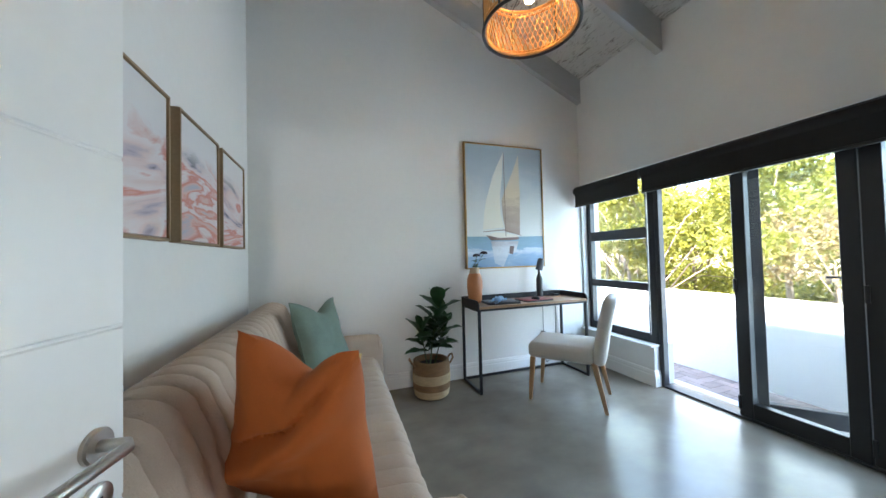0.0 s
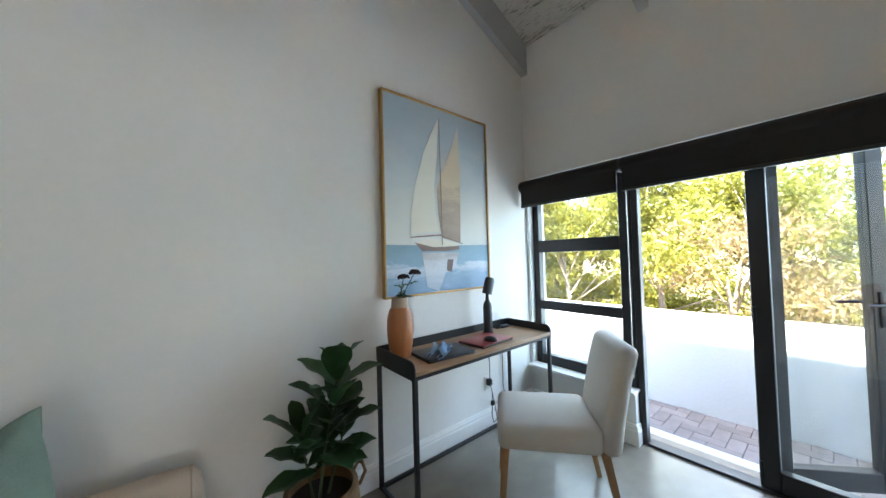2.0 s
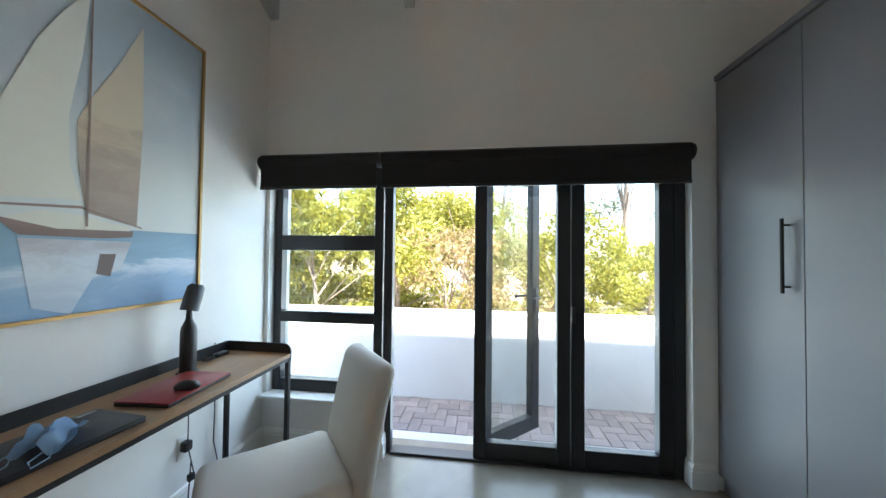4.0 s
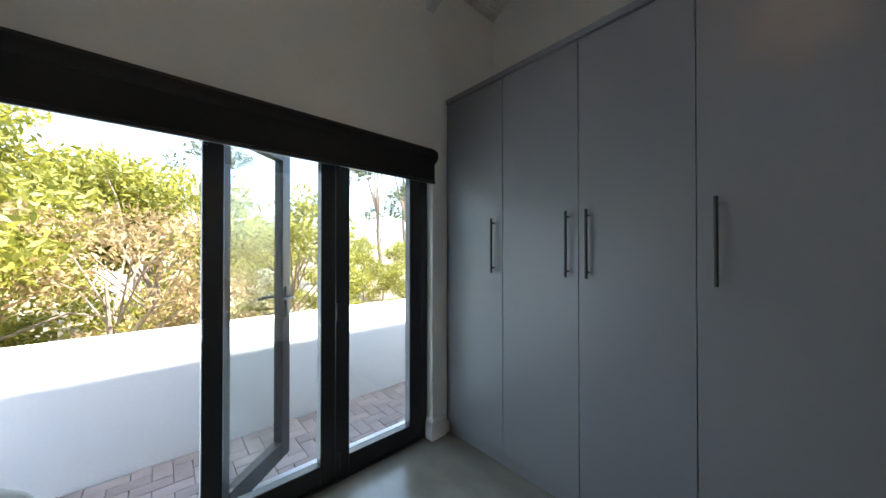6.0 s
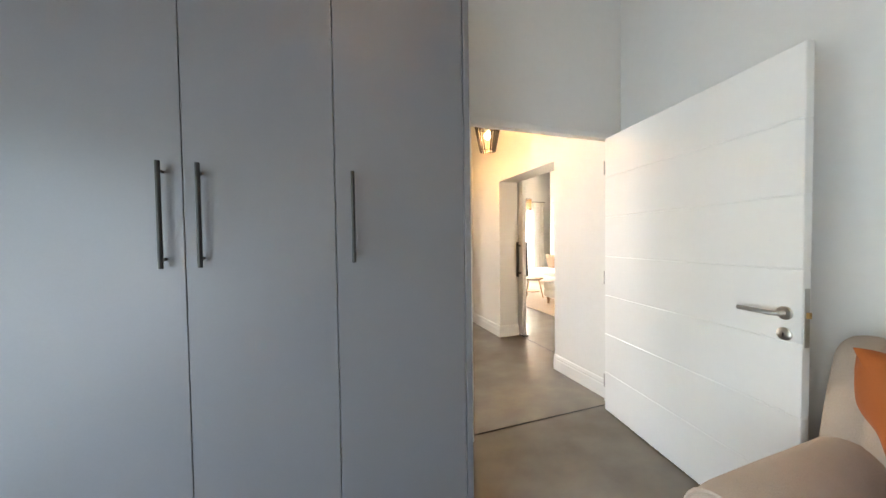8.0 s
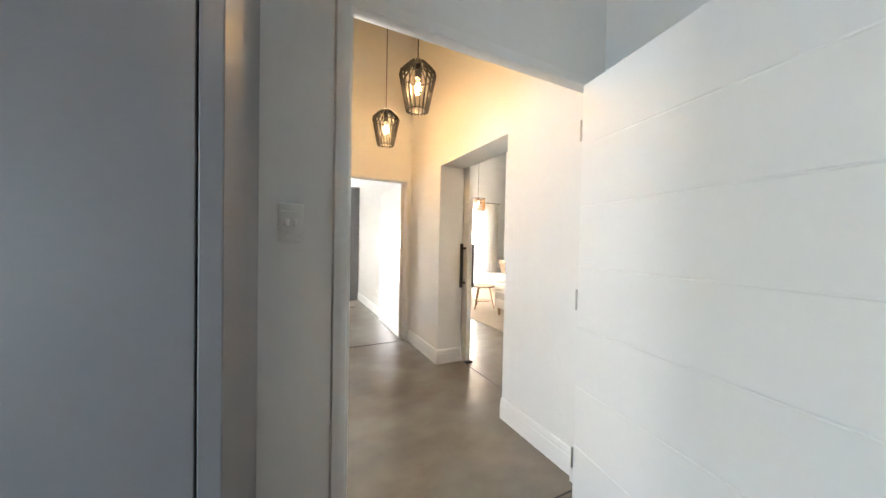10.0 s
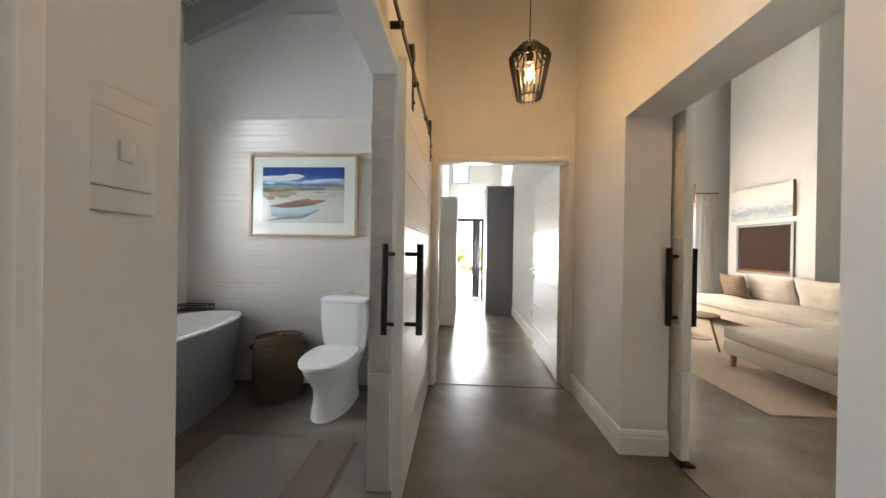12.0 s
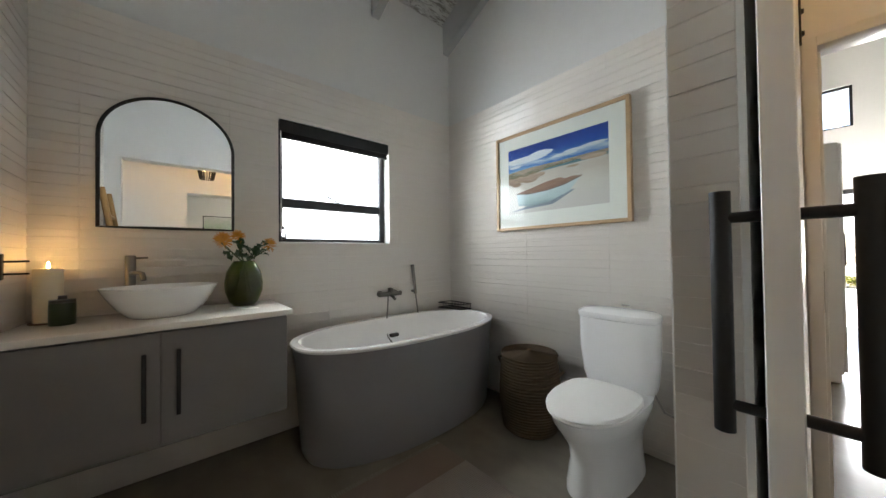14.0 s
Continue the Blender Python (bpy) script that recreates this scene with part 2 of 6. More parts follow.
def tile_mat():
    """White glazed wall tile with uneven horizontal ridges."""
    m, n, l, bs = nodes_of("ridged_white_tile")
    bs.inputs["Base Color"].default_value = (0.76, 0.715, 0.655, 1)
    bs.inputs["Roughness"].default_value = 0.28
    tc = n.new("ShaderNodeTexCoord")
    w = n.new("ShaderNodeTexWave")
    w.bands_direction, w.wave_profile = "Z", "SAW"
    w.inputs["Scale"].default_value, w.inputs["Distortion"].default_value = 5.6, 0.7
    w.inputs["Detail"].default_value, w.inputs["Detail Scale"].default_value = 1.0, 1.2
    l.new(tc.outputs["Object"], w.inputs[0])
    bump(n, l, w.outputs["Fac"], 1.0, 0.03, bs)
    return m


def glass(name, color=(1, 1, 1), rough=0.0):
    m, n, l, bs = nodes_of(name)
    bs.inputs["Base Color"].default_value = (*color, 1)
    bs.inputs["Roughness"].default_value = rough
    bs.inputs["Transmission Weight"].default_value = 1.0
    bs.inputs["IOR"].default_value = 1.45
    return m


def pane_glass():
    m, n, l, bs = nodes_of("window_glass")
    t, g, mx = n.new("ShaderNodeBsdfTransparent"), n.new("ShaderNodeBsdfGlossy"), n.new("ShaderNodeMixShader")
    g.inputs["Roughness"].default_value = 0.0
    t.inputs[0].default_value = (0.96, 0.98, 0.97, 1)
    mx.inputs[0].default_value = 0.05
    l.new(t.outputs[0], mx.inputs[1])
    l.new(g.outputs[0], mx.inputs[2])
    l.new(mx.outputs[0], n["Material Output"].inputs[0])
    return m


def glow(name, color, power):
    m, n, l, bs = nodes_of(name)
    bs.inputs["Emission Color"].default_value = (*color, 1)
    bs.inputs["Emission Strength"].default_value = power
    bs.inputs["Base Color"].default_value = (*color, 1)
    return m


def swirl(name, seed):
    """Abstract pour painting: white, blush, coral and some ink."""
    m, n, l, bs = nodes_of(name)
    tc, mp = n.new("ShaderNodeTexCoord"), n.new("ShaderNodeMapping")
    mp.inputs["Location"].default_value = (seed, seed * 0.7, 0)
    mp.inputs["Scale"].default_value = (1, 0.75, 2.3)
    l.new(tc.outputs["Object"], mp.inputs[0])
    t = n.new("ShaderNodeTexNoise")
    t.inputs["Scale"].default_value, t.inputs["Detail"].default_value = 1.5, 7
    t.inputs["Distortion"].default_value = 1.7
    l.new(mp.outputs[0], t.inputs[0])
    col = ramp(n, l, t.outputs["Fac"], [(0.33, (0.05, 0.04, 0.07)), (0.37, (0.42, 0.36, 0.42)), (0.42, (0.64, 0.50, 0.48)), (0.5, (0.68, 0.62, 0.62)),
                                      (0.54, (0.56, 0.20, 0.15)), (0.59, (0.64, 0.42, 0.38)), (0.66, (0.40, 0.42, 0.50)), (0.8, (0.70, 0.67, 0.66))])
    sep = n.new("ShaderNodeSeparateXYZ")
    l.new(tc.outputs["Object"], sep.inputs[0])
    mr = n.new("ShaderNodeMapRange")
    mr.inputs[1].default_value, mr.inputs[2].default_value = 0.06, 0.17
    l.new(sep.outputs["Z"], mr.inputs[0])
    mx = n.new("ShaderNodeMix")
    mx.data_type = "RGBA"
    mx.inputs["B"].default_value = (0.68, 0.66, 0.66, 1)
    l.new(mr.outputs[0], mx.inputs["Factor"])
    l.new(col, mx.inputs["A"])
    l.new(mx.outputs["Result"], bs.inputs["Base Color"])
    bs.inputs["Roughness"].default_value = 0.6
    return m


def washes(name, stops, axis="Z", lo=0.0, hi=1.0, wob=0.25, scale=4.0, stretch=(1, 1, 3), rough=0.6):
    """Painted washes: a colour ramp along an axis of the object, blurred by brushwork."""
    m, n, l, bs = nodes_of(name)
    tc, sep = n.new("ShaderNodeTexCoord"), n.new("ShaderNodeSeparateXYZ")
    l.new(tc.outputs["Object"], sep.inputs[0])
    mr = n.new("ShaderNodeMapRange")
    mr.inputs[1].default_value, mr.inputs[2].default_value = lo, hi
    l.new(sep.outputs[axis], mr.inputs[0])
    f = noise_tex(n, l, scale, 6, 0.65, stretch, distort=0.8)
    ma = n.new("ShaderNodeMath")
    ma.operation = "MULTIPLY_ADD"
    ma.inputs[1].default_value = wob
    l.new(f, ma.inputs[0])
    l.new(mr.outputs[0], ma.inputs[2])
    su = n.new("ShaderNodeMath")
    su.operation = "SUBTRACT"
    su.inputs[1].default_value = wob * 0.5
    l.new(ma.outputs[0], su.inputs[0])
    l.new(ramp(n, l, su.outputs[0], stops), bs.inputs["Base Color"])
    bs.inputs["Roughness"].default_value = rough
    return m


M_FLOOR = screed()
M_BOARD = washed_board()
M_TILE = tile_mat()
M_GROUT = plain("pale_grout", (0.74, 0.70, 0.645), 0.9, var=0.05)
M_PANE = pane_glass()
M_VASEGLASS = glass("green_glass", (0.27, 0.34, 0.07))
M_CLEAR = glass("clear_glass", (1.0, 0.98, 0.95))
M_BULB = glow("filament_glow", (1.0, 0.55, 0.18), 60)
M_FLAME = glow("candle_flame", (1.0, 0.62, 0.2), 25)
M_MIRROR = plain("mirror_silver", (0.86, 0.88, 0.87), 0.02, 1.0, var=0.0, relief=0.0)
M_MIRROR.node_tree.nodes["Principled BSDF"].inputs["Roughness"].default_value = 0.0
for lk in list(M_MIRROR.node_tree.links):
    if lk.to_socket.name == "Roughness":
        M_MIRROR.node_tree.links.remove(lk)


def curtain_mat():
    m, n, l, bs = nodes_of("sheer_linen")
    bs.inputs["Base Color"].default_value = (0.72, 0.68, 0.62, 1)
    bs.inputs["Roughness"].default_value = 0.9
    tr, mx = n.new("ShaderNodeBsdfTranslucent"), n.new("ShaderNodeMixShader")
    tr.inputs[0].default_value = (0.75, 0.7, 0.62, 1)
    mx.inputs[0].default_value = 0.55
    l.new(bs.outputs[0], mx.inputs[1])
    l.new(tr.outputs[0], mx.inputs[2])
    l.new(mx.outputs[0], n["Material Output"].inputs[0])
    return m


M_SHEER = curtain_mat()


def frosted():
    m, n, l, bs = nodes_of("frosted_glass")
    tr, g, mx = n.new("ShaderNodeBsdfTranslucent"), n.new("ShaderNodeBsdfGlossy"), n.new("ShaderNodeMixShader")
    tr.inputs[0].default_value = (0.95, 0.97, 0.98, 1)
    g.inputs["Roughness"].default_value = 0.15
    mx.inputs[0].default_value = 0.05
    l.new(tr.outputs[0], mx.inputs[1])
    l.new(g.outputs[0], mx.inputs[2])
    l.new(mx.outputs[0], n["Material Output"].inputs[0])
    return m


M_FROST = frosted()

# ---- mesh helpers ----


def mesh_of(bm, name, mat, smooth=False):
    me = bpy.data.meshes.new(name)
    bmesh.ops.recalc_face_normals(bm, faces=bm.faces)
    bm.to_mesh(me)
    bm.free()
    me.materials.append(mat)
    if smooth:
        me.polygons.foreach_set("use_smooth", [True] * len(me.polygons))
        me.set_sharp_from_angle(angle=radians(42))
    return me


def part(name, bm, mat, parent=None, label="", smooth=True, at=None):
    ob = new(name, mesh_of(bm, name, mat, smooth))
    if parent is not None:
        ob.parent = parent
    if at is not None:
        ob.matrix_basis = at
    return tagged(ob, label)


def thing(name, label, category, m=None, group="", kind=""):
    ob = new(name)
    ob.empty_display_size = 0.1
    if m is not None:
        ob.matrix_basis = m
    return tagged(ob, label, category, group, kind)


def box(x0, y0, z0, x1, y1, z1, r=0.0, seg=2, bm=None):
    """A box, its edges rounded by r; added to bm if given."""
    b = bmesh.new()
    bmesh.ops.create_cube(b, size=1)
    for v in b.verts:
        v.co = Vector(((x0, x1)[v.co.x > 0], (y0, y1)[v.co.y > 0], (z0, z1)[v.co.z > 0]))
    if r:
        bmesh.ops.bevel(b, geom=list(b.edges), offset=r, segments=seg, profile=0.5, affect="EDGES")
    return join(bm, b)


def join(bm, b):
    if bm is None:
        return b
    me = bpy.data.meshes.new("tmp")
    b.to_mesh(me)
    b.free()
    bm.from_mesh(me)
    bpy.data.meshes.remove(me)
    return bm


def lathe(profile, n=32, bm=None, sx=1.0, sy=1.0, cap=True):
    """A turned shape from (radius, z) pairs; radius 0 closes it."""
    b = bmesh.new()
    rings = []
    for r, z in profile:
        if r < 1e-5:
            rings.append([b.verts.new((0, 0, z))])
        else:
            rings.append([b.verts.new((sx * r * math.cos(2 * math.pi * i / n), sy * r * math.sin(2 * math.pi * i / n), z)) for i in range(n)])
    for p, q in zip(rings, rings[1:]):
        for i in range(n):
            j = (i + 1) % n
            if len(p) == 1 and len(q) == 1:
                continue
            if len(p) == 1:
                b.faces.new((p[0], q[i], q[j]))
            elif len(q) == 1:
                b.faces.new((p[i], p[j], q[0]))
            else:
                b.faces.new((p[i], p[j], q[j], q[i]))
    return join(bm, b)


def tube(points, r, n=8, bm=None, r1=None, closed=False):
    """A round bar along points, tapering to r1."""
    b = bmesh.new()
    pts = [Vector(p) for p in points]
    k = len(pts)
    rings = []
    side = None
    for i, p in enumerate(pts):
        if closed:
            d = (pts[(i + 1) % k] - pts[i - 1]).normalized()
        else:
            d = (pts[min(i + 1, k - 1)] - pts[max(i - 1, 0)]).normalized()
        if side is None:
            side = d.orthogonal().normalized()
        else:
            side = (side - d * side.dot(d)).normalized()
        up = d.cross(side)
        rr = r if r1 is None else r + (r1 - r) * i / (k - 1)
        rings.append([b.verts.new(p + rr * (math.cos(a) * side + math.sin(a) * up)) for a in (2 * math.pi * j / n for j in range(n))])
    pairs = list(zip(rings, rings[1:])) + ([(rings[-1], rings[0])] if closed else [])
    for p, q in pairs:
        for j in range(n):
            b.faces.new((p[j], p[(j + 1) % n], q[(j + 1) % n], q[j]))
    if not closed:
        b.faces.new(rings[0][::-1])
        b.faces.new(rings[-1])
    return join(bm, b)


def flat(points, axis, at, thick, bm=None):
    """A flat plate with the outline of 2D points; axis is its normal."""
    b = bmesh.new()

    def place(u, v, w):
        return (w, u, v) if axis == "x" else (u, w, v) if axis == "y" else (u, v, w)
    lo = [b.verts.new(place(u, v, at)) for u, v in points]
    hi = [b.verts.new(place(u, v, at + thick)) for u, v in points]
    b.faces.new(lo[::-1])
    b.faces.new(hi)
    for i in range(len(points)):
        j = (i + 1) % len(points)
        b.faces.new((lo[i], lo[j], hi[j], hi[i]))
    return join(bm, b)


def pillow(w, h, t, puff=0.5, ears=0.06, seed=0, n=22, dent=0.0, pinch=0.0):
    """A stuffed cushion in the xz plane, with pulled-out corners, soft creases and a chop in its top."""
    b = bmesh.new()
    grid = {}
    for s in (1, -1):
        for i in range(n + 1):
            for j in range(n + 1):
                u, v = 2 * i / n - 1, 2 * j / n - 1
                edge = i in (0, n) or j in (0, n)
                if s < 0 and edge:
                    grid[s, i, j] = grid[1, i, j]
                    continue
                body = (max(0, 1 - abs(u) ** 2.6) * max(0, 1 - abs(v) ** 2.6)) ** puff
                pull = 1 + ears * (abs(u * v) ** 1.5) - 0.07 * (1 - abs(u * v))
                nz = noise.noise((u * 1.7 + seed, v * 1.7, s * 3.1)) * 0.20 + noise.noise((u * 5 + seed, v * 4, s)) * 0.05
                x, z = w / 2 * u * pull, h / 2 * v * pull
                if dent and v > 0:
                    z -= dent * h * v * math.exp(-(u / 0.45) ** 2)
                y = s * t / 2 * body * (1 + nz) - (0.12 * t * v * v if dent else 0)
                if pinch:
                    x *= 1 - pinch * (0.5 + 0.5 * v)
                    if s < 0:
                        away = (v - 0.72 * u - 0.28) / 1.23
                        y += 0.16 * t * math.exp(-(away / 0.07) ** 2) * body - 0.22 * t * math.exp(-((away + 0.22) / 0.22) ** 2) * body
                grid[s, i, j] = b.verts.new((x, y, z))
    for s in (1, -1):
        for i in range(n):
            for j in range(n):
                q = [grid[s, i, j], grid[s, i + 1, j], grid[s, i + 1, j + 1], grid[s, i, j + 1]]
                b.faces.new(q if s < 0 else q[::-1])
    return b


def slab_wall(axis, c0, c1, us, zs, holes, top=None):
    """A wall between the planes c0 and c1, cut into cells at us and zs; cells whose middle lies in a hole stay open.
    top: the height of the upper edge as a function of x."""
    b = bmesh.new()
    us, zs = sorted(set(us)), sorted(set(zs))

    def solid(i, k):
        if not (0 <= i < len(us) - 1 and 0 <= k < len(zs) - 1):
            return False
        u, z = (us[i] + us[i + 1]) / 2, (zs[k] + zs[k + 1]) / 2
        return not any(a < u < bb and c < z < d for a, bb, c, d in holes)
    made = {}

    def vert(i, k, c):
        if (i, k, c) not in made:
            x, y = (c, us[i]) if axis == "x" else (us[i], c)
            z = zs[k] if top is None or k < len(zs) - 1 else top(x)
            made[i, k, c] = b.verts.new((x, y, z))
        return made[i, k, c]
    for i in range(len(us) - 1):
        for k in range(len(zs) - 1):
            if not solid(i, k):
                continue
            for c in (c0, c1):
                b.faces.new((vert(i, k, c), vert(i + 1, k, c), vert(i + 1, k + 1, c), vert(i, k + 1, c)))
            for di, dk, (p, q) in ((-1, 0, ((i, k), (i, k + 1))), (1, 0, ((i + 1, k), (i + 1, k + 1))), (0, -1, ((i, k), (i + 1, k))), (0, 1, ((i, k + 1), (i + 1, k + 1)))):
                if not solid(i + di, k + dk):
                    b.faces.new((vert(*p, c0), vert(*q, c0), vert(*q, c1), vert(*p, c1)))
    return b


def wall(name, axis, c0, c1, u0, u1, z0, z1, holes=(), top=None, mat=None, label="white plastered wall", extra=()):
    us, zs = [u0, u1, *extra], [z0, z1]
    for a, bb, c, d in holes:
        us += [a, bb]
        zs += [c, d]
    zs = [z for z in zs if z0 <= z <= z1]
    ob = part(name, slab_wall(axis, c0, c1, us, zs, holes, top), mat or M_WALL, smooth=False)
    return tagged(ob, label, "wall", kind="structure")


def structure(name, bm, mat, label, category, smooth=False):
    return tagged(part(name, bm, mat, smooth=smooth), label, category, kind="structure")


def roof(x):
    return 3.38 + 0.44 * (3.46 - x)

# ---- structure ----
structure("floor", box(-6.0, -8.15, -0.12, 3.71, 3.7, 0.0), M_FLOOR, "polished grey screed floor with cloudy mottling", "floor")
for y0, x0, x1 in ((-0.055, -0.09, 1.2), (-2.76, -0.08, 1.2)):
    structure("trim", box(x0, y0 - 0.003, 0.0, x1, y0 + 0.003, 0.0035), M_IRON, "dark joint strip in the screed at a doorway", "floor joint")
structure("trim", box(-0.373, -1.88, 0.0, -0.367, -0.77, 0.0035), M_IRON, "dark joint strip in the screed at a doorway", "floor joint")

wall("wall_north", "y", 3.53, 3.70, -0.25, 3.46, 0, 5.2, top=roof)
wall("wall_east", "x", 3.46, 3.71, -2.86, 3.70, -0.12, 3.36, [(0.70, 2.645, -0.12, 2.10), (2.645, 3.50, 0.385, 2.10), (-1.985, -1.145, 1.244, 2.072)], label="white plastered outer wall with glazed openings")
wall("wall_west", "x", -0.37, -0.09, -8.15, 3.53, 0, 4.95, [(-1.88, -0.77, 0, 2.075)])
wall("wall_door", "y", -0.11, 0.0, -0.09, 3.46, 0, 5.0, [(-0.045, 1.205, 0, 2.085)], top=roof)
wall("wall_bath", "x", 1.25, 1.38, -2.735, -0.11, 0, 4.33, [(-1.47, -0.235, 0, 2.13)])
wall("wall_hall_end", "y", -2.86, -2.735, -0.09, 3.46, 0, 5.0, [(-0.08, 1.18, 0, 2.08)], top=roof)
structure("wall_bath_back", box(1.38, -2.735, 0, 3.46, -2.675, 3.36), M_WALL, "white plastered wall above the tiling", "wall")
wall("wall_far_east", "x", 1.25, 1.38, -8.15, -2.86, 0, 4.35)
wall("wall_far_end", "y", -8.15, -8.0, -0.09, 1.25, 0, 5.0, [(0.33, 1.19, 0, 2.02), (0.72, 1.15, 2.92, 3.52)], top=roof)
wall("wall_living_south", "y", -7.3, -7.15, -6.0, -0.37, 0, 5.3, [(-4.3, -1.5, 0.1, 2.4)])
wall("wall_living_west", "x", -6.0, -5.85, -7.15, 0.7, 0, 5.3)
wall("wall_living_north", "y", 0.55, 0.7, -5.85, -0.37, 0, 5.3)
structure("ceiling_living", box(-6.0, -7.3, 5.3, -0.09, 0.7, 5.42), M_WALL, "flat white ceiling", "ceiling")

# sloping ceiling of whitewashed boards, with the roof over it
b = bmesh.new()
rows = 17
for i in range(rows):
    xa, xb = 3.90 - i * 4.15 / rows, 3.90 - (i + 1) * 4.15 / rows + 0.004
    q = [b.verts.new((x, y, roof(x) + dz)) for dz in (0.0, 0.05) for x, y in ((xa, -8.15), (xb, -8.15), (xb, 3.7), (xa, 3.7))]
    for f in ((0, 1, 2, 3), (7, 6, 5, 4), (0, 4, 5, 1), (1, 5, 6, 2), (2, 6, 7, 3), (3, 7, 4, 0)):
        b.faces.new([q[k] for k in f])
structure("ceiling", b, M_BOARD, "sloping ceiling of rough whitewashed boards", "ceiling")
b = bmesh.new()
q = [b.verts.new((x, y, roof(x) + dz)) for dz in (0.055, 0.13) for x, y in ((3.92, -8.3), (-0.25, -8.3), (-0.25, 3.85), (3.92, 3.85))]
for f in ((0, 1, 2, 3), (7, 6, 5, 4), (0, 4, 5, 1), (1, 5, 6, 2), (2, 6, 7, 3), (3, 7, 4, 0)):
    b.faces.new([q[k] for k in f])
structure("roof", b, M_GREYPLATE, "grey sheet roof with a short eave", "roof")


def beam(y, x0, x1, w=0.07, h=0.29):
    b = bmesh.new()
    q = [b.verts.new((x, yy, roof(x) + dz)) for dz in (-h, 0.0) for x, yy in ((x1, y - w / 2), (x0, y - w / 2), (x0, y + w / 2), (x1, y + w / 2))]
    for f in ((0, 1, 2, 3), (7, 6, 5, 4), (0, 4, 5, 1), (1, 5, 6, 2), (2, 6, 7, 3), (3, 7, 4, 0)):
        b.faces.new([q[k] for k in f])
    bmesh.ops.bevel(b, geom=list(b.edges), offset=0.004, segments=1, affect="EDGES")
    tagged(part("ceiling_beam", b, M_BEAM), "pale grey painted sloping roof beam", "beam", "roof beams", "structure")


for y in (3.493, 2.485, 1.60, 0.725):
    beam(y, -0.09, 3.46)
for y in (-0.98, -1.875, -2.64):
    beam(y, 1.33, 3.46)


def skirting(x0, y0, x1, y1, side):
    """A moulded skirting board from one floor point to another; side: +1 stands to the left of the run."""
    d = Vector((x1 - x0, y1 - y0, 0))
    nrm = Vector((-d.y, d.x, 0)).normalized() * side
    b = bmesh.new()
    prof = [(0, 0), (0.017, 0), (0.017, 0.10), (0.013, 0.112), (0.015, 0.122), (0.009, 0.145), (0.0, 0.15)]
    ends = [[b.verts.new(Vector((x, y, 0)) + nrm * o + Vector((0, 0, z))) for o, z in prof] for x, y in ((x0, y0), (x1, y1))]
    for i in range(len(prof)):
        j = (i + 1) % len(prof)
        b.faces.new((ends[0][i], ends[0][j], ends[1][j], ends[1][i]))
    b.faces.new(ends[0])
    b.faces.new(ends[1][::-1])
    structure("baseboard", b, M_TRIM, "white moulded skirting board", "skirting")


skirting(-0.09, 3.53, 3.46, 3.53, -1)
skirting(-0.09, 0.0, -0.09, 3.51, -1)
skirting(3.46, 3.51, 3.46, 2.645, -1)
skirting(3.443, 2.645, 3.52, 2.645, -1)
skirting(3.46, 0.70, 3.46, 0.58, -1)
skirting(3.52, 0.70, 3.443, 0.70, -1)
skirting(-0.09, -0.77, -0.09, -0.12, -1)
skirting(-0.107, -0.77, -0.37, -0.77, 1)
skirting(-0.09, -2.73, -0.09, -1.88, -1)
skirting(-0.37, -1.88, -0.073, -1.88, 1)
skirting(-0.09, -8.0, -0.09, -2.87, -1)
skirting(1.25, -1.49, 1.25, -2.73, -1)
skirting(1.25, -2.87, 1.25, -8.0, -1)
skirting(1.205, 0.0, 1.405, 0.0, 1)

# ---- glazed front ----


def rail(x0, y0, z0, x1, y1, z1):
    return box(x0, y0, z0, x1, y1, z1, 0.004, 1)


def pane(parent, y0, z0, y1, z1, x=3.555):
    p = part("pane", box(x - 0.003, y0, z0, x + 0.003, y1, z1), M_PANE, parent, smooth=False)
    p.visible_shadow = False
    return p


win = thing("window_1", "black aluminium side window in three lights", "window", kind="structure")
X0, X1 = 3.52, 3.585
for args in ((X0, 3.44, 0.385, X1, 3.50, 2.10), (X0, 2.645, 0.385, X1, 2.735, 2.10), (X0, 2.735, 0.385, X1, 3.44, 0.475), (X0, 2.735, 0.885, X1, 3.44, 0.965), (X0, 2.735, 1.41, X1, 3.44, 1.52), (X0, 2.735, 2.02, X1, 3.44, 2.10)):
    part("window_frame", rail(*args), M_BLACK, win)
for z0, z1 in ((0.475, 0.885), (0.965, 1.41), (1.52, 2.02)):
    pane(win, 2.735, z0, 3.44, z1)
part("window_latch", box(3.495, 3.03, 0.955, 3.52, 3.13, 0.972, 0.004), M_IRON, win)

dr = thing("glass_door_1", "black aluminium fixed glass panel beside folding doors", "glass door", kind="structure")
for args in ((X0, 2.60, -0.0, X1, 2.645, 2.10), (X0, 0.70, 2.03, X1, 2.60, 2.10), (X0, 0.70, 0.0, X1, 0.77, 2.03), (X0 - 0.01, 0.77, 0.0, X1 + 0.02, 2.60, 0.018)):
    part("door_frame", rail(*args), M_BLACK, dr)


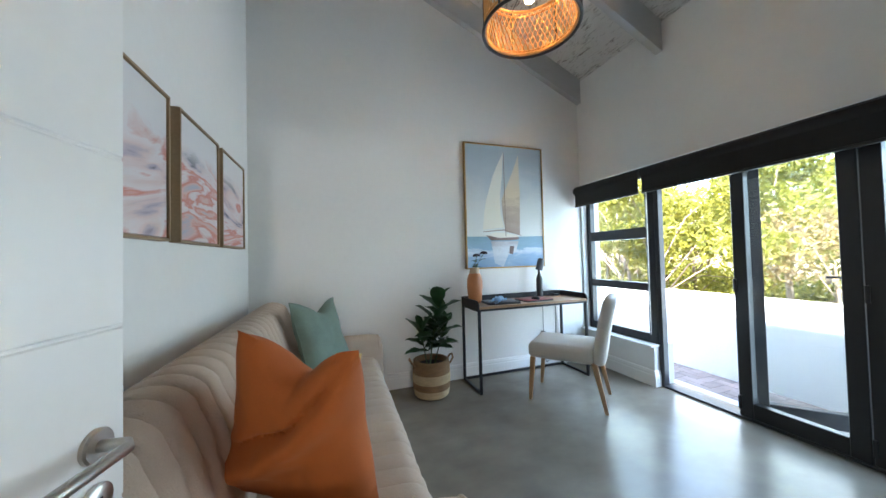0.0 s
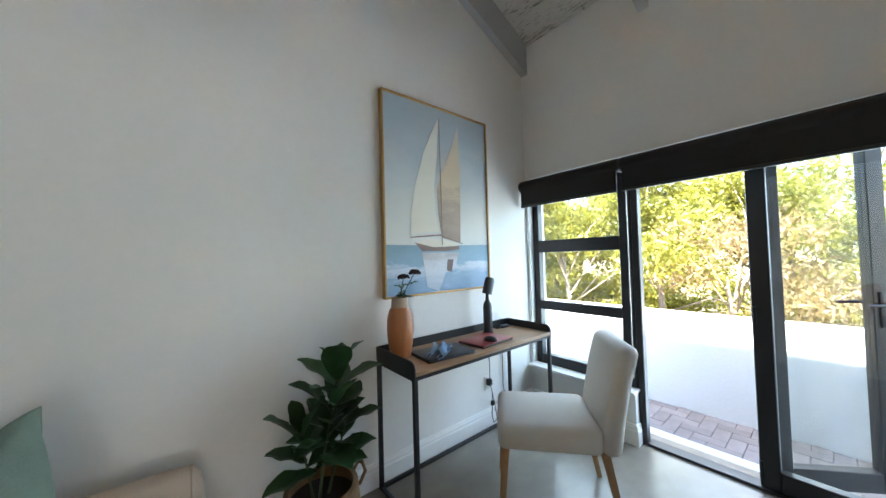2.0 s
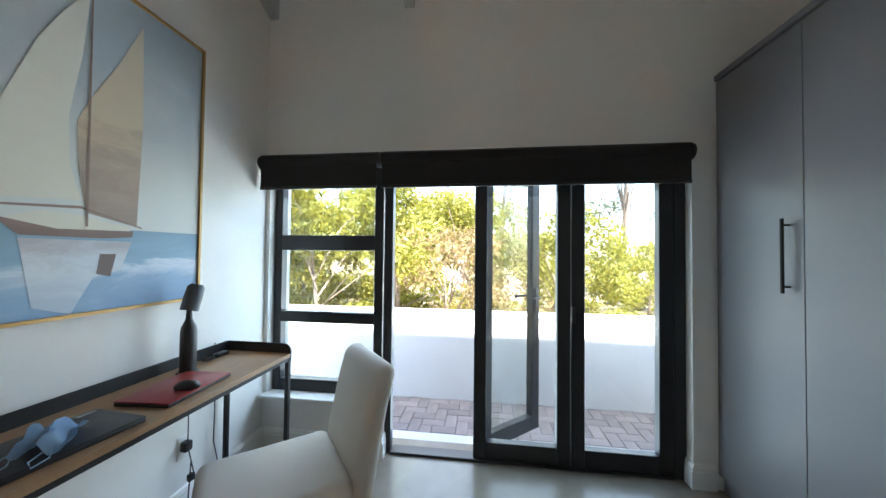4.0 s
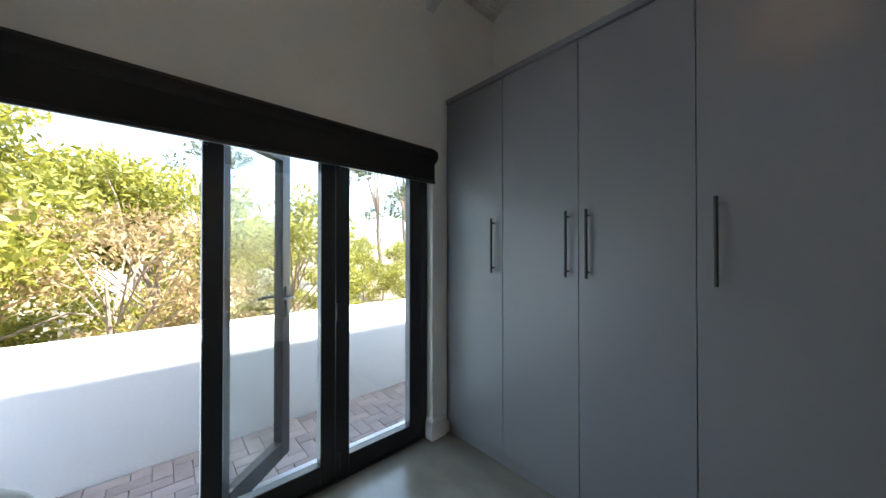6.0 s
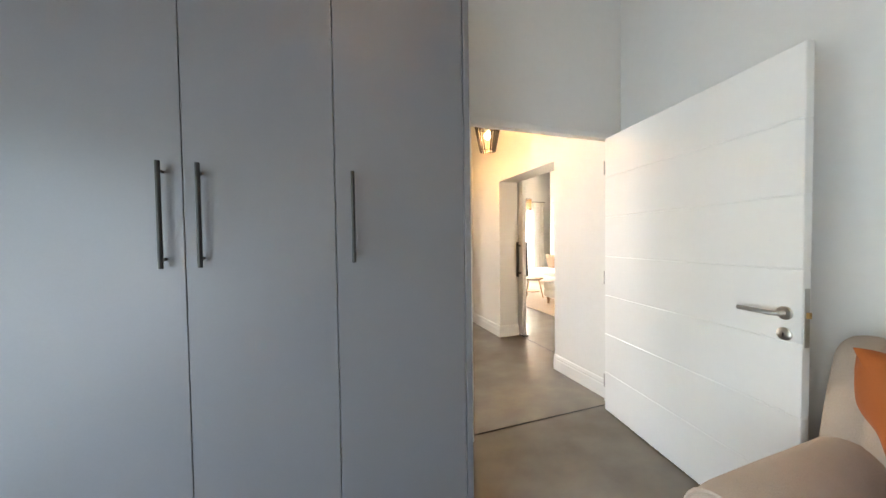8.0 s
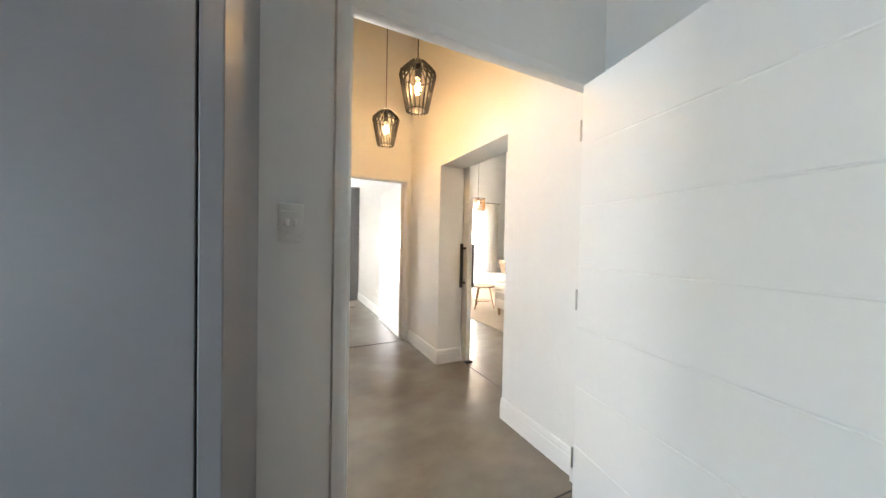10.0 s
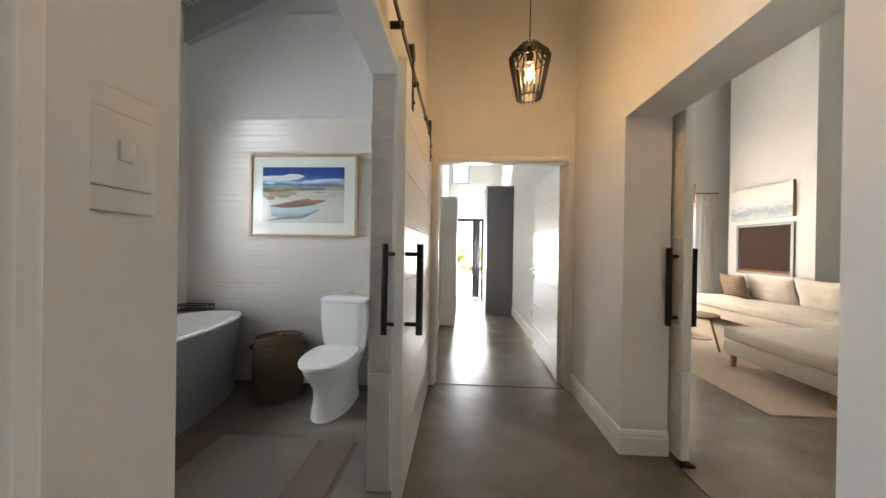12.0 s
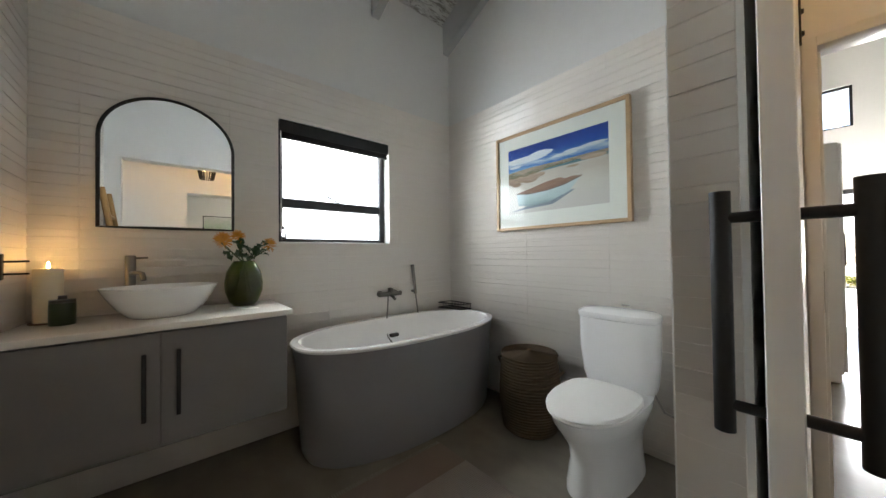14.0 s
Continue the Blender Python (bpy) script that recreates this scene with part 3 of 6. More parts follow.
def glazed_leaf(name, w, label, m, handle=False, hinge=True):
    """A framed glass leaf, its hinge edge at the origin, running along -y; closed in the plane x = 0."""
    d = thing(name, label, "glass door", m, "folding glass doors", "structure")
    st, h0, h1 = 0.085, 0.02, 2.03
    for args in ((-0.03, -st, h0, 0.03, 0, h1), (-0.03, -w, h0, 0.03, -w + st, h1), (-0.03, -w + st, h0, 0.03, -st, h0 + 0.11), (-0.03, -w + st, h1 - 0.085, 0.03, -st, h1)):
        part("stile", rail(*args), M_BLACK, d)
    p = part("pane", box(-0.003, -w + st, h0 + 0.11, 0.003, -st, h1 - 0.085), M_PANE, d, smooth=False)
    p.visible_shadow = False
    if handle:
        for s in (-1, 1):
            hd = part("door_handle", box(min(0.03 * s, 0.038 * s), -w + 0.025, 0.93, max(0.03 * s, 0.038 * s), -w + 0.06, 1.13, 0.003), M_BLACK, d, "black lever handle on a long plate")
            part("lever", tube([(0.036 * s, -w + 0.042, 1.06), (0.075 * s, -w + 0.042, 1.06), (0.08 * s, -w + 0.06, 1.06), (0.08 * s, -w + 0.16, 1.06)], 0.009), M_BLACK, hd)
    if hinge:
        for z in (0.12, 1.0, 1.9):
            part("hinge", lathe([(0, z - 0.05), (0.011, z - 0.05), (0.011, z + 0.05), (0, z + 0.05)], 10), M_BLACK, d, at=pose(-0.036, -0.01, 0))
    return d


glazed_leaf("folding_door", 0.63, "black framed glass leaf standing closed", pose(3.553, 2.025, 0), hinge=True)
glazed_leaf("folding_door", 0.62, "black framed glass leaf standing closed", pose(3.553, 1.39, 0), hinge=True)
glazed_leaf("folding_door", 0.60, "black framed glass leaf folded open to the terrace", pose(3.60, 1.98, 0, 0, 0, 42), handle=True)

# threshold step outside
structure("trim", box(3.585, 0.60, -0.30, 3.84, 2.72, -0.012, 0.008), M_WHITEWALL, "white painted threshold step", "step")
structure("trim", box(3.40, 2.63, 0.37, 3.52, 3.52, 0.392, 0.006), M_TRIM, "white window sill ledge", "sill")

# roller blinds


def blind(y0, y1, name_label):
    t = thing("roller_blind", name_label, "blind", group="roller blinds")
    b = lathe([(0, 0), (0.045, 0), (0.045, y1 - y0), (0, y1 - y0)], 20)
    part("roller", b, M_BLIND, t, at=pose(3.405, y0, 2.02, -90))
    part("cassette", box(3.385, y0 - 0.006, 1.985, 3.458, y1 + 0.006, 2.075, 0.008), M_BLACK, t)
    part("cloth", box(3.372, y0 + 0.012, 1.842, 3.376, y1 - 0.012, 2.01), M_BLIND, t)
    part("bottom_bar", box(3.366, y0 + 0.01, 1.826, 3.382, y1 - 0.01, 1.846, 0.004), M_BLACK, t)
    for y in (y0 - 0.004, y1 + 0.004):
        part("end_cap", lathe([(0, -0.004), (0.05, -0.004), (0.05, 0.004), (0, 0.004)], 20), M_BLACK, t, at=pose(3.405, y, 2.02, -90))
    return t


blind(2.665, 3.525, "short black roller blind rolled up over the window")
t = blind(0.742, 2.650, "wide black roller blind rolled up over the glass doors")
part("cord", tube([(3.418, 2.632, 2.0), (3.418, 2.632, 1.2), (3.418, 2.633, 0.5)], 0.0022, 6), M_STEEL, t, "thin metal cord")
b = bmesh.new()
for i in range(110):
    bmesh.ops.create_icosphere(b, subdivisions=1, radius=0.0042, matrix=Matrix.Translation((3.409, 2.632, 0.5 + i * 0.0136)))
tagged(part("bead_chain", b, M_STEEL, t, "metal bead chain"), kind="stuff")

# ---- doors ----


def flush_door(name, w, h, label, m, side=1):
    """A white leaf with shallow horizontal grooves; hinge at the origin, running along +y, thickness along x."""
    d = thing(name, label, "door", m, kind="structure")
    rows, g = 7, 0.004
    part("core", box(-0.017, 0.002, 0.004, 0.017, w - 0.002, h - 0.003), M_TRIM, d, smooth=False)
    for i in range(rows):
        z0, z1 = h * i / rows, h * (i + 1) / rows
        part("panel", box(-0.02, 0, z0 + (g / 2 if i else 0), 0.02, w, z1 - (g / 2 if i < rows - 1 else 0), 0.003, 1), M_TRIM, d)
    for s in (-1, 1):
        hd = part("door_handle", lathe([(0, 0), (0.027, 0), (0.027, 0.006), (0.024, 0.009), (0, 0.009)], 24), M_STEEL, d, "brushed steel lever handle", at=pose(0.02 * s, w - 0.055, 0.985, 0, 90 * s, 0))
        part("lever", tube([(0, 0, 0.008), (0, 0, 0.045), (0, -0.012, 0.055), (0, -0.135, 0.055)], 0.0095, 12), M_STEEL, hd)
        part("keyhole_rose", lathe([(0, 0), (0.026, 0), (0.026, 0.006), (0.022, 0.009), (0, 0.009)], 24), M_STEEL, d, at=pose(0.02 * s, w - 0.055, 0.90, 0, 90 * s, 0))
        part("keyhole", box(-0.006, -0.0025, 0.0085, 0.010, 0.0025, 0.0100), M_BLACK, d, at=pose(0.02 * s, w - 0.055, 0.90, 0, 90 * s, 0))
    part("latch_plate", box(-0.011, w, 0.86, 0.011, w + 0.0025, 1.09), M_STEEL, d)
    part("latch", box(-0.006, w, 0.975, 0.006, w + 0.012, 0.998), M_GOLD, d, "brass latch bolt")
    for z in (0.22, 1.0, 1.82):
        part("hinge", lathe([(0, z - 0.05), (0.005, z - 0.05), (0.005, z + 0.05), (0, z + 0.05)], 10), M_STEEL, d, at=pose(0.022, -0.004, 0))
    return d


flush_door("door_1", 1.165, 2.035, "white grooved door standing open against the sofa end", pose(0.045, 0.004, 0.008, 0, 0, -10.5))
flush_door("door_2", 1.10, 2.035, "white grooved door standing open in the hall", pose(-0.018, -2.865, 0.008, 0, 0, 180 - 1.5))


def lining(name, x0, x1, y0, y1, h):
    f = thing(name, "white painted door frame", "door frame", kind="structure")
    part("jamb", box(x0 - 0.045, y0, 0, x0, y1, h + 0.045, 0.004), M_TRIM, f)
    part("jamb", box(x1, y0, 0, x1 + 0.045, y1, h + 0.045, 0.004), M_TRIM, f)
    part("head", box(x0, y0, h, x1, y1, h + 0.045, 0.004), M_TRIM, f)
    part("stop", box(x1 - 0.012, y0 + 0.02, 0, x1 - 0.0005, (y0 + y1) / 2, h, 0.002), M_TRIM, f)
    part("strike_plate", box(x1 - 0.0025, y1 - 0.055, 0.88, x1 + 0.001, y1 - 0.02, 1.06), M_STEEL, f, "steel strike plate")
    return f


lining("trim_door", 0.0, 1.155, -0.05, 0.008, 2.04)
lining("trim_door_far", -0.035, 1.135, -2.865, -2.728, 2.035)


def pull_bar(parent, x, y, z0, z1, s, r=0.017, stand=0.05):
    h = part("pull_handle", tube([(x + s * stand, y, z0), (x + s * stand, y, z1)], r, 16), M_IRON, parent, "black tubular pull handle")
    for z in (z0 + 0.05, z1 - 0.05):
        part("standoff", tube([(x, y, z), (x + s * stand, y, z)], r * 0.62, 10), M_IRON, h)


bd = thing("barn_door", "white plank barn door hung from a black rail, slid open", "sliding door")
BX, BY0, BY1 = 1.205, -2.70, -1.375
part("core", box(BX - 0.017, BY0 + 0.002, 0.02, BX + 0.017, BY1 - 0.002, 2.15), M_TRIM, bd, smooth=False)
for i in range(8):
    part("plank", box(BX - 0.021, BY0, 0.015 + i * 0.268, BX + 0.021, BY1, 0.015 + (i + 1) * 0.268 - 0.005, 0.003, 1), M_TRIM, bd)
part("edge_stile", box(BX - 0.022, BY1 + 0.0005, 0.015, BX + 0.022, BY1 + 0.008, 2.158, 0.002, 1), M_TRIM, bd, "smooth white edge of the door")
pull_bar(bd, BX - 0.021, BY1 - 0.040, 0.82, 1.265, -1, 0.017, 0.072)
pull_bar(bd, BX + 0.021, BY1 - 0.025, 0.82, 1.265, 1, 0.016, 0.058)
for y in (BY1 - 0.17, BY0 + 0.17):
    part("hanger_strap", box(BX - 0.028, y - 0.02, 1.98, BX - 0.0212, y + 0.02, 2.28, 0.002), M_IRON, bd)
    part("roller_wheel", lathe([(0, -0.012), (0.045, -0.012), (0.038, 0), (0.045, 0.012), (0, 0.012)], 24), M_IRON, bd, at=pose(BX - 0.016, y, 2.285, 0, 90, 0))
    for z in (2.02, 2.11):
        part("bolt", lathe([(0, 0), (0.012, 0), (0.009, 0.008), (0, 0.008)], 8), M_IRON, bd, at=pose(BX - 0.028, y, z, 0, -90, 0))
rl = thing("barn_door_rail", "black flat steel rail above the barn door", "door rail", kind="structure")
part("rail", box(BX - 0.019, -2.62, 2.205, BX - 0.012, -0.12, 2.245, 0.002), M_IRON, rl)
for y in (-0.35, -0.80, -1.25, -1.75, -2.25, -2.55):
    part("spacer", lathe([(0, 0), (0.016, 0), (0.016, 0.06), (0, 0.06)], 12), M_IRON, rl, at=pose(BX - 0.026, y, 2.225, 0, 90, 0))
structure("trim", box(1.235, -1.46, 2.13, 1.253, -0.20, 2.175, 0.004), M_TRIM, "white timber head over the bathroom opening", "trim")

sd = thing("sliding_door", "white plank sliding door pushed mostly behind the wall", "sliding door")
part("core", box(-0.443, -3.0, 0.02, -0.397, -1.802, 2.12), M_TRIM, sd, smooth=False)
for i in range(8):
    part("plank", box(-0.446, -3.0, 0.015 + i * 0.264, -0.394, -1.80, 0.015 + (i + 1) * 0.264 - 0.005, 0.003, 1), M_TRIM, sd)
pull_bar(sd, -0.394, -1.85, 0.80, 1.27, 1, 0.017, 0.05)
part("pull_handle", box(-0.50, -1.865, 0.80, -0.47, -1.835, 1.27, 0.005), M_IRON, sd)
part("floor_guide", box(-0.455, -1.82, 0.0, -0.375, -1.76, 0.02, 0.004), M_IRON, sd)


def switch(m, levers, label):
    s = thing("light_switch", label, "switch", m)
    part("plate", box(-0.036, -0.007, -0.059, 0.036, 0.0, 0.059, 0.004, 2), M_PLASTIC, s)
    part("cover", box(-0.030, -0.0105, -0.036, 0.030, -0.006, 0.036, 0.003, 2), M_PLASTIC, s)
    for i in range(levers):
        x = (i - (levers - 1) / 2) * 0.024
        part("rocker", box(x - 0.007, -0.0145, -0.010, x + 0.007, -0.0095, 0.010, 0.002), M_TRIM, s)
    return s


switch(pose(1.326, 0.0, 1.325, 0, 0, 180), 2, "white double light switch on the wall")
switch(pose(1.25, -0.166, 1.335, 0, 0, -90), 1, "white single light switch beside the bathroom opening")
switch(pose(-0.09, -4.2, 1.42, 0, 0, 90), 1, "white light switch in the far hall")
switch(pose(-0.09, -4.35, 0.38, 0, 0, 90), 1, "white wall socket low in the far hall")
switch(pose(2.86, 3.53, 0.36, 0, 0, 0), 2, "white wall socket under the desk")

# ---- outdoors ----
structure("ground", box(-400, -400, -0.45, 400, 400, -0.31), M_GROUND, "dry sandy ground", "ground")
structure("pavement", box(3.71, -9.0, -0.30, 4.90, 6.0, -0.23), M_SAND, "brown brick paving laid herringbone", "paving")
pw = thing("parapet_wall", "white rendered terrace wall", "garden wall", kind="structure")
part("render", box(4.85, -9.0, -0.32, 5.15, 9.0, 0.735, 0.015), M_WHITEWALL, pw)
structure("pavement", box(-2.0, -16.0, -0.32, 4.0, -8.15, -0.05), M_WHITEWALL, "pale terrace beyond the far door", "terrace")


def leaves_mesh(name, mat, blobs, count, size, seed, squash=1.0):
    """A crown of small leaves spread through clumps."""
    rng = np.random.default_rng(seed)
    blobs = np.array(blobs, float)
    pick = rng.choice(len(blobs), count, p=blobs[:, 3] ** 2 / (blobs[:, 3] ** 2).sum())
    d = rng.normal(size=(count, 3))
    d /= np.linalg.norm(d, axis=1)[:, None]
    rad = rng.random(count) ** 0.45
    c = blobs[pick, :3] + d * (blobs[pick, 3] * rad)[:, None] * (1, 1, squash)
    a = rng.normal(size=(count, 3))
    a /= np.linalg.norm(a, axis=1)[:, None]
    u = np.cross(a, rng.normal(size=(count, 3)))
    u /= np.linalg.norm(u, axis=1)[:, None]
    s = size * (0.6 + 0.8 * rng.random(count))[:, None]
    v = np.stack([c - a * s, c + u * s * 0.32, c + a * s, c - u * s * 0.32], 1).reshape(-1, 3)
    me = bpy.data.meshes.new(name)
    me.from_pydata(v.tolist(), [], np.arange(4 * count).reshape(-1, 4).tolist())
    me.materials.append(mat)
    return me


def shrub(seed, h, w, mat, count, size, label, name="bush", bare=0.06):
    rng = random.Random(seed)
    t = thing(name, label, "tree" if name == "tree" else "bush", group="trees behind the terrace")
    b = bmesh.new()
    blobs = []
    lean = rng.uniform(-0.15, 0.15)
    trunk_top = Vector((lean * h, rng.uniform(-0.1, 0.1) * h, h * 0.62))
    mid = trunk_top * 0.5 + Vector((rng.uniform(-0.15, 0.15), rng.uniform(-0.15, 0.15), 0))
    tube([(0, 0, -0.2), mid, trunk_top], 0.035 * h * 0.5, 7, b, 0.012 * h * 0.5)
    for i in range(13):
        ang, up = rng.uniform(0, 2 * math.pi), rng.uniform(bare, 0.98)
        reach = w / 2 * rng.uniform(0.35, 1.0) * math.sqrt(max(0.15, 1 - (up - 0.45) ** 2 * 2.2))
        tip = Vector((math.cos(ang) * reach, math.sin(ang) * reach, h * up))
        base = trunk_top * min(1, max(0.15, up * 0.8))
        tube([base, (base + tip) / 2 + Vector((0, 0, 0.08 * h)), tip], 0.010 * h * 0.5, 5, b, 0.002 * h)
        for k in range(2):
            off = Vector((rng.uniform(-1, 1), rng.uniform(-1, 1), rng.uniform(-0.6, 0.6))) * w * 0.10
            blobs.append((*(tip + off), w * rng.uniform(0.10, 0.19)))
    part("trunk", b, M_BARK, t, "pale grey branching trunk")
    crown = new("crown", leaves_mesh("crown", mat, blobs, count, size, seed, 0.75))
    crown.parent = t
    return t


protos = [shrub(1, 3.4, 3.4, M_BUSH, 9000, 0.062, "dense yellow-green bush in sun"),
          shrub(2, 3.8, 3.6, M_BUSH, 9000, 0.064, "dense yellow-green bush in sun"),
          shrub(3, 3.1, 3.2, M_BUSH, 8000, 0.06, "dense yellow-green bush in sun"),
          shrub(4, 2.6, 2.8, M_BUSHDRY, 4500, 0.048, "dry twiggy bush with brown leaves")]
gum = shrub(5, 9.0, 4.5, M_GUM, 2600, 0.12, "tall thin gum tree with sparse crown", "tree", 0.45)
rng = random.Random(11)
spots = []
for row, (x, step, lift) in enumerate(((6.9, 1.9, 0.0), (8.7, 2.1, 0.55), (10.8, 2.4, 1.1), (13.2, 2.8, 1.7))):
    y = -7.0 - row * 1.5
    while y < 13 + row * 2:
        spots.append((x + rng.uniform(-0.5, 0.5), y + rng.uniform(-0.4, 0.4), row, lift))
        y += step
used = set()
for x, y, row, lift in spots:
    k = rng.choice((0, 1, 2, 0, 1, 2, 3))
    # the thicket stands lower towards the far garden
    s = (0.50 + 0.50 * min(1, max(0.0, (y + 1.0) / 3.5))) * rng.uniform(0.85, 1.1) * (0.9 + 0.13 * row)
    m = Matrix.Translation((x, y, -0.31)) @ Euler((0, 0, rng.uniform(0, 6.28))).to_matrix().to_4x4()
    if k in used:
        t = copy_thing(protos[k], m)
    else:
        t = protos[k]
        t.matrix_basis = m
        used.add(k)
    t.scale = (s, s, s)
gum.matrix_basis = pose(17, -9, -0.31)
for x, y, s, r in ((15.5, -6.2, 0.85, 50), (20, -12, 1.1, 120), (14.5, -3.2, 0.8, 200), (18, 1.0, 0.8, 300)):
    copy_thing(gum, pose(x, y, -0.31, 0, 0, r)).scale = (s, s, s)

# ---- bedroom things ----


def bar(p, q, w, bm=None):
    """A square bar between two points along one axis."""
    lo, hi = [min(a, b) - w / 2 for a, b in zip(p, q)], [max(a, b) + w / 2 for a, b in zip(p, q)]
    return box(*lo, *hi, 0.002, 1, bm)


def wardrobe_unit(x0, x1, handle_x, label):
    t = thing("wardrobe", label, "wardrobe", pose(0, 0, 0), "built-in wardrobes")
    part("body", box(x0 + 0.001, 0.004, 0.095, x1 - 0.001, 0.545, 2.46), M_WARD, t, smooth=False)
    d = part("door", box(x0 + 0.0013, 0.549, 0.10, x1 - 0.0013, 0.568, 2.452, 0.0015, 1), M_WARD, t)
    h = part("handle", tube([(handle_x, 0.60, 1.225), (handle_x, 0.60, 1.57)], 0.0075, 12), M_HANDLE, d, "dark metal bar handle")
    for z in (1.255, 1.54):
        tube_bm = tube([(handle_x, 0.566, z), (handle_x, 0.60, z)], 0.005, 8)
        part("mount", tube_bm, M_HANDLE, d)
    return t


G = (3.452, 2.933, 2.452, 1.973, 1.442)
for k, (hx, lab) in enumerate(((3.0, "grey flat-fronted wardrobe unit beside the window wall"), (2.506, "grey flat-fronted wardrobe unit with a bar handle"), (2.40, "grey flat-fronted wardrobe unit with a bar handle"), (1.91, "grey flat-fronted wardrobe end unit by the door"))):
    wardrobe_unit(G[k + 1], G[k], hx, lab)
t = thing("wardrobe_surround", "grey board end panel, cornice and plinth round the wardrobes", "wardrobe")
part("end_panel", box(1.412, 0.004, 0.0, 1.440, 0.572, 2.495, 0.002, 1), M_WARD, t)
part("cornice", box(1.440, 0.004, 2.462, 3.456, 0.576, 2.495, 0.002, 1), M_WARD, t)
part("plinth", box(1.440, 0.10, 0.0, 3.456, 0.535, 0.093, 0.001, 1), M_WARD, t)


def ribbed(profile, y0, y1, pitch, amp, steps_per=8):
    """A closed outline in (x, z) swept along y, its skin gathered into soft channels."""
    b = bmesh.new()
    n = max(2, round((y1 - y0) / pitch))
    ny = n * steps_per
    pts = [Vector((x, 0, z)) for x, z in profile]
    k = len(pts)
    cen = sum(pts, Vector()) / k
    rings = []
    for j in range(ny + 1):
        y = y0 + (y1 - y0) * j / ny
        ph = abs(math.sin(math.pi * j / steps_per))
        a = amp * (ph ** 0.5 - 1)
        end = min(1.0, min(j, ny - j) / (steps_per * 0.6))
        ring = []
        for p in pts:
            d = p - cen
            q = p + d.normalized() * a if d.length else p
            q = cen + (q - cen) * (0.94 + 0.06 * end ** 0.5)
            wob = 0.004 * noise.noise((p.x * 3, y * 3, p.z * 3))
            ring.append(b.verts.new((q.x + wob, y, q.z + wob)))
        rings.append(ring)
    for p, q in zip(rings, rings[1:]):
        for i in range(k):
            b.faces.new((p[i], p[(i + 1) % k], q[(i + 1) % k], q[i]))
    b.faces.new(rings[0])
    b.faces.new(rings[-1][::-1])
    return b


def arc(cx, cz, r, a0, a1, n, sz=1.0):
    return [(cx + r * math.cos(radians(a0 + (a1 - a0) * i / n)), cz + sz * r * math.sin(radians(a0 + (a1 - a0) * i / n))) for i in range(n + 1)]


sofa = thing("sofa", "cream channel-tufted sofa against the wall", "sofa")
SY0, SY1 = 1.175, 3.47
seat_prof = [(0.10, 0.16), (0.90, 0.16)] + arc(0.87, 0.33, 0.095, -60, 90, 9) + [(0.6, 0.435), (0.30, 0.43), (0.10, 0.42)]
part("seat", ribbed(seat_prof, SY0 + 0.19, SY1 - 0.19, 0.098, 0.014), M_SOFA, sofa)
back_prof = [(-0.03, 0.14), (0.22, 0.14), (0.345, 0.42), (0.315, 0.60), (0.275, 0.76)] + arc(0.115, 0.83, 0.125, 8, 172, 10, 0.8) + [(-0.03, 0.78)]
part("backrest", ribbed(back_prof, SY0 + 0.03, SY1 - 0.03, 0.098, 0.014), M_SOFA, sofa)
for ya, yb in ((SY0, SY0 + 0.21), (SY1 - 0.21, SY1)):
    ym, r = (ya + yb) / 2, (yb - ya) / 2
    prof = [(ya, 0.14), (yb, 0.14)] + [(ym + r * math.cos(a), 0.485 + 0.108 * math.sin(a)) for a in [math.pi * i / 12 for i in range(13)]]
    b = bmesh.new()
    rings = []
    for x, k, drop in ((0.0, 1, 0), (0.3, 1, 0), (0.7, 1, 0), (0.90, 1, 0.005), (0.965, 0.97, 0.02), (1.0, 0.88, 0.05), (1.01, 0.70, 0.10)):
        rings.append([b.verts.new((x, ym + (y - ym) * k, 0.14 + (z - 0.14) * (1 - drop) * (0.6 + 0.4 * k) / 1.0)) for y, z in prof])
    for p, q in zip(rings, rings[1:]):
        for i in range(len(prof)):
            j = (i + 1) % len(prof)
            b.faces.new((p[i], p[j], q[j], q[i]))
    b.faces.new(rings[0])
    b.faces.new(rings[-1][::-1])
    arm = part("armrest", b, M_SOFA, sofa)
    pip = [(0.972, ym + (y - ym) * 0.97, 0.14 + (z - 0.14) * 0.965) for y, z in prof[1:]]
    part("piping", tube(pip, 0.006, 6), M_SOFA, arm)
part("base", box(0.02, SY0 + 0.03, 0.07, 0.90, SY1 - 0.03, 0.17, 0.02), M_SOFA, sofa)
for x in (0.09, 0.82):
    for y in (SY0 + 0.12, SY1 - 0.12):
        part("foot", lathe([(0, 0), (0.02, 0), (0.028, 0.08), (0, 0.08)], 12), M_OAK, sofa, at=pose(x, y, 0))


def cushion(label, mat, w, h, t, m, seed, dent=0.0, piped=None, pinch=0.0):
    c = thing("cushion", label, "cushion", m, "cushions on the sofa")
    cover = part("cover", pillow(w, h, t, 0.5, 0.08, seed, 36 if pinch else 26, dent, pinch), mat, c)
    if piped:
        pts = []
        n = 60
        for i in range(n):
            a = 4 * i / n
            k, f = int(a), a - int(a)
            u, v = ((2 * f - 1, -1), (1, 2 * f - 1), (1 - 2 * f, 1), (-1, 1 - 2 * f))[k]
            pull = 1 + 0.08 * abs(u * v) ** 1.5 - 0.07 * (1 - abs(u * v))
            z = h / 2 * v * pull - (dent * h * v * math.exp(-(u / 0.45) ** 2) if dent and v > 0 else 0)
            pts.append((w / 2 * u * pull, -(0.12 * t * v * v if dent else 0), z))
        part("piping", tube(pts, 0.004, 6, closed=True), piped, cover)
    return c


